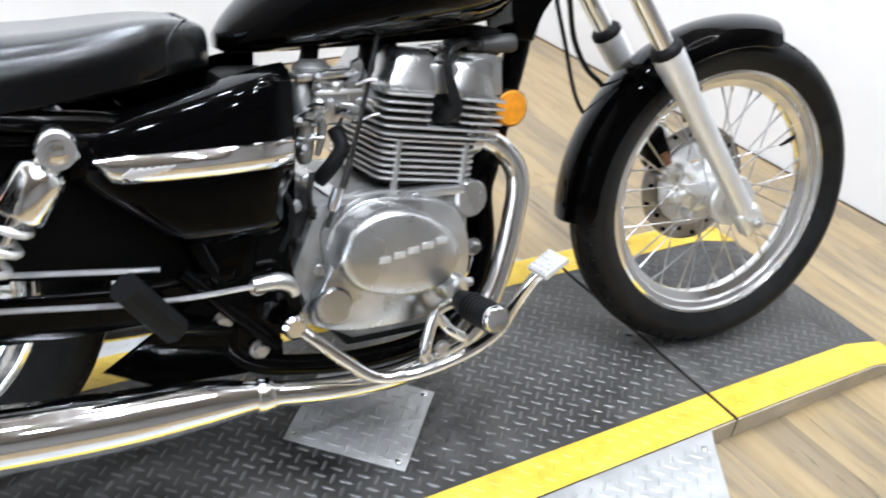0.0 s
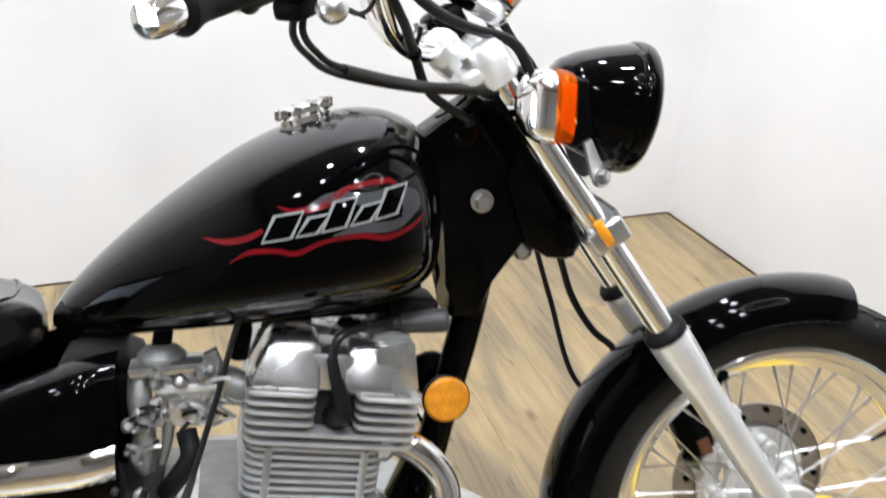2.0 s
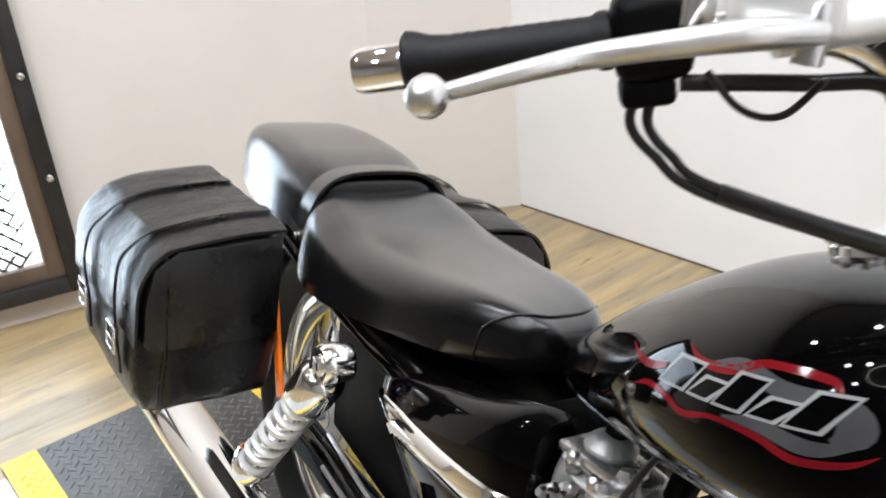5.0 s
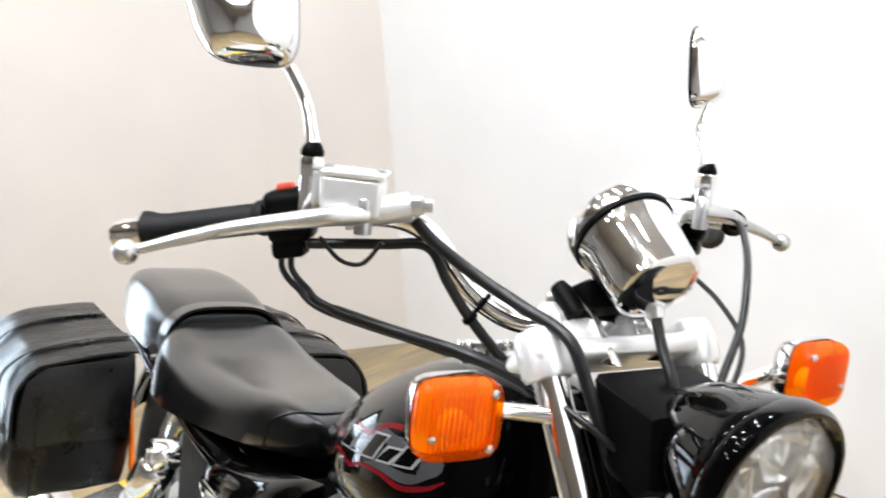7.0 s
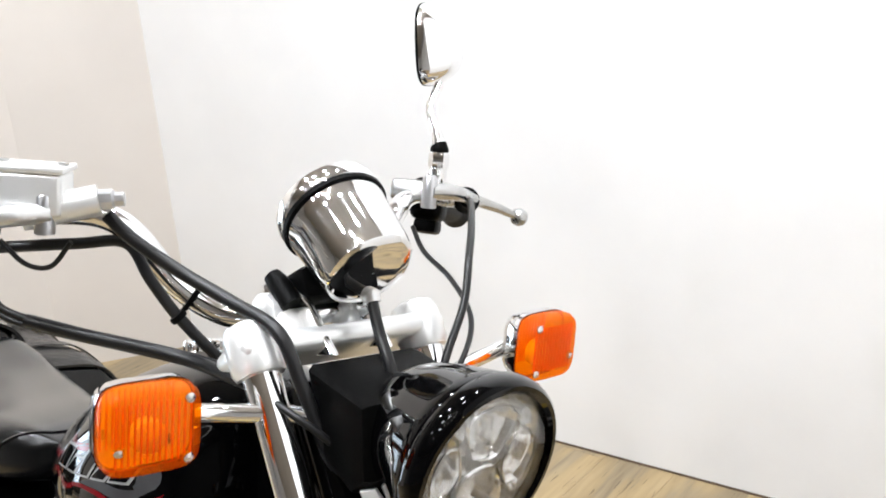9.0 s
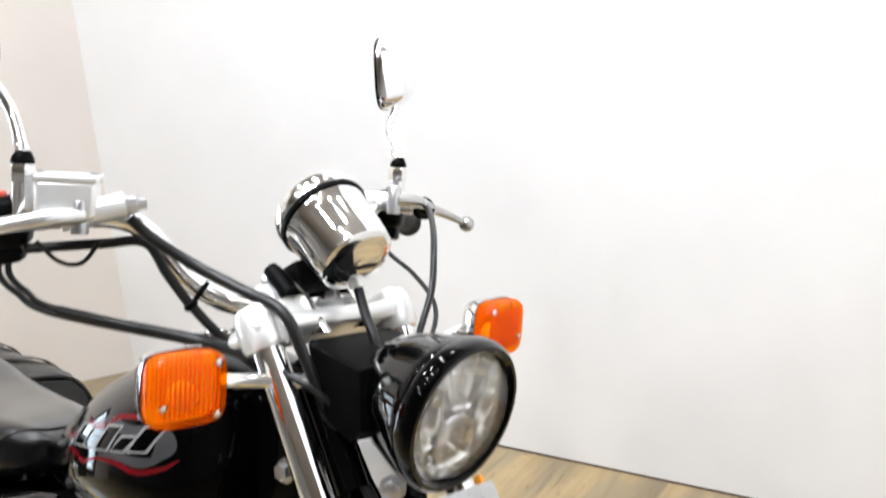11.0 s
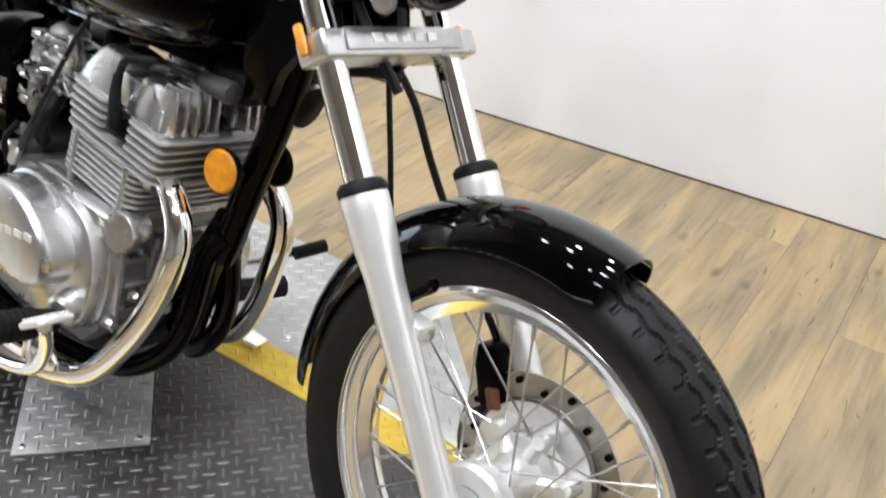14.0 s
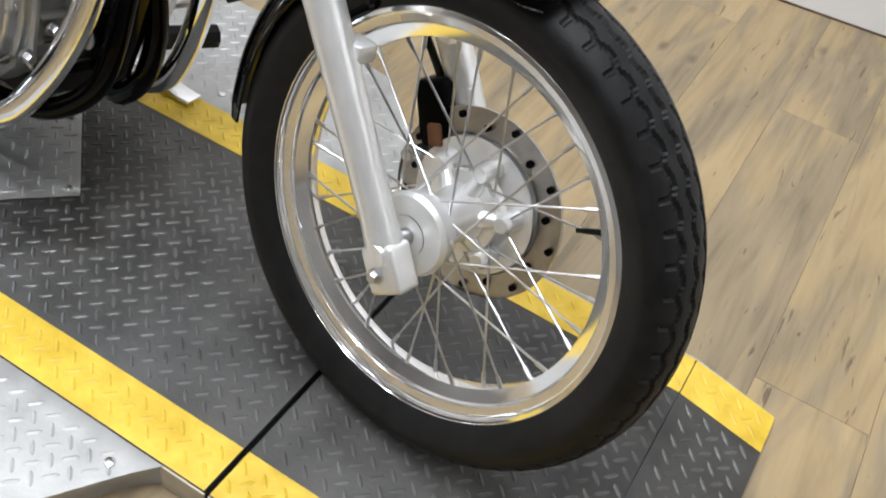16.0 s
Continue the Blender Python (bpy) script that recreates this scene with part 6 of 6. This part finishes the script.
ep("horn_rim", lathe([(0.0315, -0.004), (0.033, 0.0), (0.0315, 0.004), (0.0285, 0.003), (0.0285, -0.003)], (-0.45, 0.026, 0.615), (0.96, 0.1, -0.2), 36, caps=False), STEEL, "")
# bolts, brackets and unions on the gearbox flank
for x, z, r, h in ((-0.932, 0.44, 0.011, 0.02), (-0.9, 0.452, 0.008, 0.03), (-0.872, 0.437, 0.012, 0.016), (-0.938, 0.395, 0.009, 0.02), (-0.893, 0.402, 0.014, 0.024), (-0.868, 0.39, 0.008, 0.026), (-0.925, 0.345, 0.012, 0.014), (-0.89, 0.35, 0.009, 0.022), (-0.915, 0.3, 0.01, 0.016), (-0.878, 0.296, 0.012, 0.012)):
    r *= 0.75
    ep("gearbox_fitting", lathe([(r, 0), (r, h * 0.5), (r * 0.75, h * 0.6), (r * 0.7, h * 0.8), (r * 0.3, h * 0.85)], (x, -0.097, z), (0.12, -1, 0.1), 8), GATE if r < 0.008 else CAST, "", case)
for pts in ([(-0.935, -0.104, 0.445), (-0.905, -0.118, 0.42), (-0.9, -0.118, 0.38), (-0.915, -0.11, 0.34)], [(-0.865, -0.11, 0.45), (-0.875, -0.122, 0.42), (-0.868, -0.118, 0.385)]):
    ep("breather_tube", tube(pts, 0.0045, 8), RUBBER, "", case)
# carburettors
carb = ep("carburettor", box((-0.82, -0.056, 0.545), (0.066, 0.07, 0.07), 0.01, Matrix.Rotation(radians(4), 4, "Y"), segments=3), ENGINE_ALLOY, "alloy carburettor")
ep("carb_flange", box((-0.836, -0.078, 0.584), (0.088, 0.044, 0.011), 0.003, Matrix.Rotation(radians(-3), 4, "Y")), ENGINE_ALLOY, "", carb)
ep("carb_flange", box((-0.818, -0.078, 0.56), (0.072, 0.046, 0.006), 0.002), ALLOY, "", carb)
ep("carb_ear", side_plate([(-0.802, 0.545), (-0.776, 0.545), (-0.77, 0.572), (-0.783, 0.606), (-0.797, 0.6), (-0.805, 0.572)], -0.098, -0.082, 0.003), ENGINE_ALLOY, "", carb)
ep("carb_bowl", lathe([(0.03, 0), (0.031, 0.02), (0.025, 0.032), (0.012, 0.036)], (-0.824, -0.066, 0.545), (0.05, -0.05, -1), 20), ENGINE_ALLOY, "", carb)
ep("carb_top", lathe([(0.028, 0), (0.028, 0.01), (0.02, 0.018), (0.01, 0.021)], (-0.845, -0.06, 0.582), (0, 0, 1), 22), CAST, "", carb)
ep("choke_column", tube([(-0.87, -0.08, 0.575), (-0.869, -0.088, 0.545), (-0.866, -0.09, 0.51), (-0.868, -0.088, 0.475), (-0.866, -0.085, 0.46)], [0.012, 0.0145, 0.0135, 0.014, 0.01], 12, 4), CAST, "", carb)
ep("drain", tube([(-0.838, -0.085, 0.52), (-0.842, -0.088, 0.49), (-0.848, -0.088, 0.468)], [0.008, 0.006, 0.0045], 10, 4), CAST, "", carb)
rng = random.Random(5)
for k in range(40):
    q = (rng.uniform(-0.885, -0.785), rng.uniform(-0.108, -0.094), rng.uniform(0.505, 0.585))
    if q[0] < -0.855:
        q = (q[0], q[1], q[2] - 0.04 * rng.random())
    turn = Matrix.Rotation(rng.uniform(-0.8, 0.8), 4, "Y") @ Matrix.Rotation(rng.uniform(-0.5, 0.5), 4, "Z")
    if k % 5 < 3:
        r = rng.uniform(0.0028, 0.0065)
        ep("carb_screw", lathe([(r * 1.3, -0.008), (r * 1.3, 0.002), (r, 0.004), (r * 0.7, 0.009)], q, turn @ Vector((0.1, -1, 0.3)), 10), rng.choice((STEEL, ENGINE_ALLOY, CAST)), "", carb)
    else:
        e = Vector(q) + turn @ Vector((rng.uniform(0.014, 0.03), -0.003, rng.uniform(-0.012, 0.012)))
        ep("carb_link", tube([q, (Vector(q) + e) / 2 + Vector((0, -0.004, 0.003)), e], 0.0025, 8, 3), rng.choice((STEEL, RUBBER, CAST)), "", carb)
ep("intake_runner", tube([(-0.8, -0.05, 0.548), (-0.775, -0.05, 0.546), (-0.755, -0.05, 0.54), (-0.725, -0.05, 0.53)], [0.027, 0.024, 0.021, 0.022], 18, 4), CAST, "")
ep("air_hose", tube([(-0.845, -0.085, 0.43), (-0.83, -0.1, 0.455), (-0.815, -0.1, 0.48), (-0.82, -0.085, 0.505)], 0.012, 12), RUBBER, "bent black rubber hose")
ep("airbox", box((-0.92, 0, 0.52), (0.1, 0.16, 0.12), 0.02), SATIN_BLACK, "black airbox")
ep("clutch_cable_lower", tube([(-0.7, -0.03, 0.69), (-0.735, -0.07, 0.668), (-0.758, -0.095, 0.635), (-0.785, -0.115, 0.55), (-0.815, -0.13, 0.46)], 0.0036, 10), CABLE, "black sheathed clutch cable")
ep("cable_ferrule", tube([(-0.812, -0.129, 0.468), (-0.824, -0.132, 0.435), (-0.838, -0.134, 0.405), (-0.85, -0.132, 0.372)], [0.0045, 0.0052, 0.004, 0.003], 10), GATE, "bright cable end")
ep("clutch_arm", tube([(-0.845, -0.13, 0.36), (-0.83, -0.14, 0.352), (-0.815, -0.14, 0.355)], [0.009, 0.011, 0.006], 10), STEEL, "")
ep("cable_end", lathe([(0.009, 0), (0.009, 0.03), (0.006, 0.035)], (-0.832, -0.133, 0.43), (-0.3, 0, -0.95), 12), STEEL, "")
ep("brake_rod", tube([(-1.29, -0.14, 0.315), (-1.1, -0.145, 0.3), (-0.95, -0.15, 0.305)], 0.004, 8), STEEL, "bright brake rod")
ep("brake_arm", tube([(-0.965, -0.15, 0.306), (-0.93, -0.152, 0.308), (-0.912, -0.152, 0.298), (-0.906, -0.152, 0.285)], [0.011, 0.013, 0.011, 0.008], 12), ENGINE_ALLOY, "alloy brake arm")

# -- exhausts --
for sy in (-1, 1):
    head_pipe = [(-0.6, -0.074, 0.482), (-0.568, -0.08, 0.471), (-0.544, -0.086, 0.458), (-0.519, -0.092, 0.43), (-0.511, -0.097, 0.395), (-0.522, -0.103, 0.332), (-0.547, -0.115, 0.259), (-0.583, -0.128, 0.195), (-0.615, -0.134, 0.162), (-0.66, -0.138, 0.141), (-0.71, -0.146, 0.13), (-0.77, -0.155, 0.126), (-0.86, -0.166, 0.132), (-0.96, -0.17, 0.145)]
    pts = head_pipe if sy < 0 else mirrored(head_pipe)
    pipe = bp("exhaust_pipe", tube(pts, 0.0185, 20, 8), CHROME, "chrome exhaust header pipe")
    mp_ = [(-0.945, -0.17, 0.143), (-0.985, -0.172, 0.148), (-1.06, -0.176, 0.152), (-1.2, -0.186, 0.158), (-1.5, -0.205, 0.178), (-1.78, -0.222, 0.2), (-1.86, -0.226, 0.207)]
    muf = bp("muffler", tube(mp_ if sy < 0 else mirrored(mp_), [0.02, 0.024, 0.034, 0.042, 0.045, 0.044, 0.03], 28, 6), CHROME, "long chrome muffler")
    bp("pipe_clamp", lathe([(0.024, -0.012), (0.0255, -0.01), (0.0255, 0.01), (0.024, 0.012)], (-0.965, sy * 0.171, 0.1455), (-1, sy * 0.06, 0.1), 24), CHROME, "", muf)
    bp("port_flange", lathe([(0.027, -0.006), (0.027, 0.008), (0.021, 0.014)], (-0.588, sy * 0.08, 0.476), (0.93, sy * 0.05, -0.25), 20), STEEL, "", pipe)

# -- controls --
peg = bp("footpeg", tube([(-0.648, -0.17, 0.242), (-0.6485, -0.2, 0.2445), (-0.65, -0.279, 0.253)], [0.017, 0.0205, 0.0225], 12, straight=True), RUBBER, "black rubber footpeg")
bp("peg_end", lathe([(0.0215, 0), (0.0215, 0.005), (0.018, 0.01), (0.001, 0.011)], (-0.65, -0.278, 0.253), (-0.02, -1, 0.1), 24), CHROME, "", peg)
for k in range(7):
    bp("peg_rib", lathe([(0.0226, -0.003), (0.0232, 0), (0.0226, 0.003)], (-0.649 - 0.0001 * k, -0.208 - 0.0105 * k, 0.2455 + 0.001 * k), (-0.02, -1, 0.1), 12), RUBBER, "", peg)
bp("peg_bracket", tube([(-0.648, -0.165, 0.242), (-0.672, -0.165, 0.236), (-0.69, -0.165, 0.22), (-0.705, -0.165, 0.165), (-0.7, -0.165, 0.15)], [0.012, 0.01, 0.009, 0.01, 0.012], 12), CHROME, "chrome footpeg bracket")
bp("peg_bracket", tube([(-0.69, -0.165, 0.226), (-0.665, -0.167, 0.195), (-0.64, -0.167, 0.172), (-0.69, -0.166, 0.152)], 0.009, 12), CHROME, "chrome footpeg bracket")
bp("bracket_bolt", bolt((-0.68, -0.172, 0.17), (0, -1, 0), 0.009), STEEL, "")
pedal = bp("brake_pedal", tube([(-0.915, -0.15, 0.24), (-0.888, -0.17, 0.22), (-0.84, -0.188, 0.18), (-0.8, -0.2, 0.155), (-0.74, -0.21, 0.155), (-0.665, -0.214, 0.172), (-0.61, -0.217, 0.2), (-0.582, -0.223, 0.245), (-0.564, -0.238, 0.285), (-0.556, -0.247, 0.3)], 0.0095, 14), CHROME, "chrome brake pedal")
bp("pedal_pad", box((-0.546, -0.251, 0.313), (0.046, 0.05, 0.009), 0.003, Matrix.Rotation(radians(-32), 4, "Y")), ALLOY, "ribbed alloy pedal pad", pedal)
pm = Matrix.Translation((-0.546, -0.251, 0.313)) @ Matrix.Rotation(radians(-32), 4, "Y")
for i in range(5):
    for j in range(5):
        st = bp("pad_stud", box((-0.017 + 0.0085 * i, -0.018 + 0.009 * j, 0.006), (0.005, 0.005, 0.004), 0.001), ALLOY, "", pedal)
        st.data.transform(pm)
bp("pedal_pivot", lathe([(0.016, -0.012), (0.018, -0.008), (0.018, 0.012), (0.013, 0.018)], (-0.912, -0.152, 0.238), (0, -1, 0), 20), CHROME, "", pedal)
bp("shift_lever", tube([(-0.72, 0.15, 0.24), (-0.64, 0.165, 0.275), (-0.562, 0.19, 0.322)], 0.0065, 10), CHROME, "chrome shift lever")
bp("shift_toe_piece", tube([(-0.56, 0.19, 0.322), (-0.54, 0.238, 0.338)], 0.011, 14, straight=True), RUBBER, "black rubber shift toe piece")
bp("left_footpeg", tube([(-0.66, 0.17, 0.21), (-0.63, 0.26, 0.215)], 0.02, 8, straight=True), RUBBER, "black rubber footpeg")
bp("side_stand", tube([(-0.8, 0.11, 0.16), (-0.76, 0.19, 0.125), (-0.71, 0.262, 0.088)], [0.013, 0.012, 0.01], 12), CHROME, "chrome side stand, folded out")
bp("stand_foot", box((-0.7, 0.272, 0.074), (0.075, 0.036, 0.009), 0.003, Matrix.Rotation(radians(14), 4, "X")), CHROME, "")
ppeg = bp("passenger_footpeg", tube([(-1.145, -0.205, 0.35), (-1.08, -0.165, 0.265)], 0.021, 8, straight=True), RUBBER, "folded black passenger footpeg")
bp("passenger_peg_bracket", tube([(-1.08, -0.165, 0.265), (-1.04, -0.14, 0.25), (-1.0, -0.13, 0.24)], 0.011, 10), FRAME_PAINT, "black peg bracket")

# -- rear end --
for sy in (-1, 1):
    a, b = Vector((-1.207, sy * 0.186, 0.526)), Vector((-1.367, sy * 0.216, 0.284))
    d = (b - a).normalized()
    body = bp("shock_absorber", lathe([(0.008, 0.0), (0.012, 0.3)], a, d, 14), CHROME, "chrome rear shock absorber")
    bp("top_cover", lathe([(0.016, 0.02), (0.03, 0.03), (0.033, 0.04), (0.033, 0.085), (0.03, 0.09)], a, d, 24), CHROME, "", body)
    bp("top_eye", lathe([(0.024, -0.02), (0.026, -0.016), (0.026, 0.016), (0.022, 0.022)], a, (0, sy, 0), 24), CHROME, "", body)
    bp("eye_bolt", bolt(a + Vector((0, sy * 0.022, 0)), (0, sy, 0), 0.011), CHROME, "", body)
    side = d.orthogonal().normalized()
    up = d.cross(side)
    coil = [a + d * (0.085 + 0.185 * f) + 0.0225 * (math.cos(14 * math.pi * f) * side + math.sin(14 * math.pi * f) * up) for f in np.linspace(0, 1, 120)]
    bp("spring", tube([tuple(p) for p in coil], 0.0052, 8, 1, straight=True), ALLOY, "bright coil spring", body)
    bp("shock_base", lathe([(0.03, 0.265), (0.032, 0.27), (0.026, 0.3), (0.014, 0.31)], a, d, 20), CHROME, "", body)
    bp("fender_strut", tube([(-1.15, sy * 0.115, 0.52), (-1.3, sy * 0.112, 0.53), (-1.5, sy * 0.11, 0.56), (-1.65, sy * 0.105, 0.58)], 0.012, 10), FRAME_PAINT, "black fender strut")
rf = bp("rear_fender", fender((-1.44, 0.305), 0.352, 25, 165, 0.088), PAINT, "gloss black rear fender")
bp("tail_light", box((-1.79, 0, 0.52), (0.05, 0.09, 0.08), 0.02, segments=3), RED, "red tail light", rf)
bp("chain_guard", tube([(-1.0, 0.1, 0.37), (-1.2, 0.105, 0.4), (-1.4, 0.11, 0.42)], 0.02, 10), CHROME, "chrome chain guard")
bp("battery_box", box((-1.08, 0, 0.42), (0.2, 0.18, 0.2), 0.02), SATIN_BLACK, "black battery box")
bp("rear_brake_rod_upper", tube([(-1.3, -0.13, 0.36), (-1.18, -0.14, 0.352), (-1.09, -0.145, 0.345)], 0.004, 8), STEEL, "")

# -- saddlebags --


def saddlebag(sy, y0, y1):
    bag = tagged(new("saddlebag"), "black leather saddlebag with buckled straps", "saddlebag", "saddlebags over the rear wheel")
    bag.matrix_world = BIKE

    def soft(name, bm, material, parent, label="", smooth=38.0):
        """A leather part: the outer edge sags, the faces swell and crease."""
        for v in bm.verts:
            f = min(1.0, max(0.0, (abs(v.co.y) - y0) / (y1 - y0)))
            h = min(1.0, max(0.0, (v.co.z - 0.385) / 0.26))
            back = min(1.0, max(0.0, (-1.385 - v.co.x) / 0.3))
            v.co.z -= (0.027 + 0.012 * back) * f * h * f + 0.006 * math.sin(math.pi * back) * h
            v.co.x += 0.008 * math.sin(math.pi * h) * (1 if v.co.x > -1.54 else -1) * (0.4 + 0.6 * f)
            wob = noise.noise_vector(Vector((v.co.x * 13, v.co.y * 13 * sy, v.co.z * 13 + sy * 3)))
            fold = noise.noise(Vector((v.co.x * 30, v.co.y * 9, v.co.z * 34 + 5)))
            v.co += Vector((wob.x * 0.0035, sy * wob.y * 0.0035, wob.z * 0.0045 + fold * 0.0022))
        return part(name, bm, material, parent, label, smooth)

    def loop(y, x0, x1, z0, z1, r=0.035, n=6):
        corners = []
        for cx, cz, a0 in ((x1 - r, z1 - r, 0), (x0 + r, z1 - r, 90), (x0 + r, z0 + r, 180), (x1 - r, z0 + r, 270)):
            corners += [Vector((cx + r * math.cos(radians(a0 + 90 * k / n)), sy * y, cz + r * math.sin(radians(a0 + 90 * k / n)))) for k in range(n + 1)]
        pts = []
        for i, (p, q) in enumerate(zip(corners, corners[1:] + corners[:1])):
            cuts = 9 if i % (n + 1) == n else 1
            pts += [p.lerp(q, c / cuts) for c in range(cuts)]
        return pts

    X0, X1, Z0, Z1 = -1.69, (-1.385 if sy < 0 else -1.345), 0.385, 0.646
    mids = [loop(y0 + 0.01 + (y1 - y0 - 0.045) * c / 7, X0 - 0.006 * c / 7, X1 + 0.006 * c / 7, Z0 - 0.006 * c / 7, Z1 - 0.004 * c / 7) for c in range(1, 7)]
    body = rings(bmesh.new(), [loop(y0, X0 + 0.01, X1 - 0.01, Z0 + 0.02, Z1 - 0.006), loop(y0 + 0.01, X0, X1, Z0, Z1), *mids, loop(y1 - 0.035, X0 - 0.006, X1 + 0.006, Z0 - 0.006, Z1 - 0.004), loop(y1 - 0.01, X0, X1, Z0, Z1 - 0.014), loop(y1, X0 + 0.016, X1 - 0.016, Z0 + 0.016, Z1 - 0.034), loop(y1 + 0.004, X0 + 0.05, X1 - 0.05, Z0 + 0.05, Z1 - 0.07)])
    soft("bag_body", body, LEATHER, bag, smooth=60)
    flap_path = spline([(y0, Z1 + 0.003), (y1 - 0.06, Z1 + 0.005), (y1 - 0.02, Z1 - 0.004), (y1 + 0.004, Z1 - 0.034), (y1 + 0.009, Z1 - 0.08), (y1 + 0.009, Z1 - 0.135)], 8)
    loops = []
    for f in np.linspace(0, 1, 26):
        fx, sag = X1 + 0.007 + (X0 - X1 - 0.014) * f, 0.007 * (2 * f - 1) ** 4
        outer = [Vector((fx, sy * p[0], p[1] - sag)) for p in flap_path]
        inner = [Vector((fx, sy * (p[0] - 0.004 * min(1, 4 * k / len(flap_path))), p[1] - sag - 0.0045)) for k, p in enumerate(flap_path)]
        loops.append(outer + inner[::-1])
    soft("flap", rings(bmesh.new(), loops), LEATHER, bag, "leather flap", smooth=60)
    # the lid hangs down over both ends of the bag
    for fx, sgn in ((X1 + 0.004, 1), (X0 - 0.004, -1)):
        turn = Matrix(((0, 0, sgn, fx), (sy, 0, 0, 0), (0, 1, 0, 0), (0, 0, 0, 1)))
        edge = [(y0 + 0.006, Z1 - 0.012), (y1 - 0.045, Z1 - 0.01), (y1 - 0.012, Z1 - 0.03), (y1 - 0.003, Z1 - 0.08), (y1 - 0.003, Z1 - 0.138), (y1 - 0.012, Z1 - 0.15), (y0 + 0.05, Z1 - 0.156), (y0 + 0.006, Z1 - 0.15)]
        soft("lid_end", slab(edge[::sy * sgn], 0.0, 0.006, 0.002, m=turn), LEATHER, bag)
    for fx in (-1.45, -1.6):
        st = [(fx, y0, Z1 + 0.006), (fx, y1 - 0.05, Z1 + 0.009), (fx, y1 + 0.006, Z1 - 0.018), (fx, y1 + 0.018, Z1 - 0.08), (fx, y1 + 0.012, Z1 - 0.16), (fx, y1 + 0.008, Z0 + 0.05)]
        loops = []
        path = spline(st, 5)
        for p in path:
            loops.append([Vector((p[0] - 0.013, sy * p[1], p[2])), Vector((p[0] + 0.013, sy * p[1], p[2])), Vector((p[0] + 0.013, sy * (p[1] + 0.004), p[2] + 0.002)), Vector((p[0] - 0.013, sy * (p[1] + 0.004), p[2] + 0.002))])
        s = soft("strap", rings(bmesh.new(), loops), LEATHER, bag)
        bm = bmesh.new()
        for dx, dz, sx, sz in ((-0.02, 0, 0.004, 0.04), (0.02, 0, 0.004, 0.04), (0, 0.02, 0.044, 0.004), (0, -0.02, 0.044, 0.004), (0, 0, 0.044, 0.003)):
            box((fx + dx, sy * (y1 + 0.02), Z1 - 0.15 + dz), (sx, 0.004, sz), 0.0015, bm=bm)
        soft("buckle", bm, CHROME, s, "chrome buckle")
    soft("piping", tube([tuple(p) for p in loop(y1 - 0.03, X0 - 0.007, X1 + 0.007, Z0 - 0.007, Z1 - 0.004)] + [tuple(loop(y1 - 0.03, X0 - 0.007, X1 + 0.007, Z0 - 0.007, Z1 - 0.004)[0])], 0.0035, 6, straight=True), LEATHER, bag)
    part("side_reflector", box((X1 - 0.004, sy * (y0 - 0.004), 0.47), (0.02, 0.006, 0.16), 0.002, Matrix.Rotation(radians(-20), 4, "Y")), ORANGE, bag, "orange reflector strip")


saddlebag(-1, 0.185, 0.378)
saddlebag(1, 0.12, 0.248)

# ---- floor planks ----
floor = tagged(part("floor", box((-0.8, -2.1, FLOOR - 0.03), (7.2, 8.4, 0.05), 0), PLANK), "pale wood-look vinyl plank floor", "floor", kind="structure")
PW, PL = 0.182, 1.22
plank_mesh = part("plank", box((0, 0, -0.0025), (PW - 0.0003, PL - 0.0003, 0.005), 0.0005, segments=1), PLANK)
plank_data = plank_mesh.data
bpy.data.objects.remove(plank_mesh)
row = 0
x = -3.4 + PW / 2
while x < 1.1 + PW / 2:
    y = -3.4 + (row * 0.47 % PL) - PL / 2
    while y < 1.9 + PL / 2:
        ob = new("plank", plank_data)
        ob.location = (x, y, FLOOR)
        ob.parent = floor
        y += PL
    x += PW
    row += 1
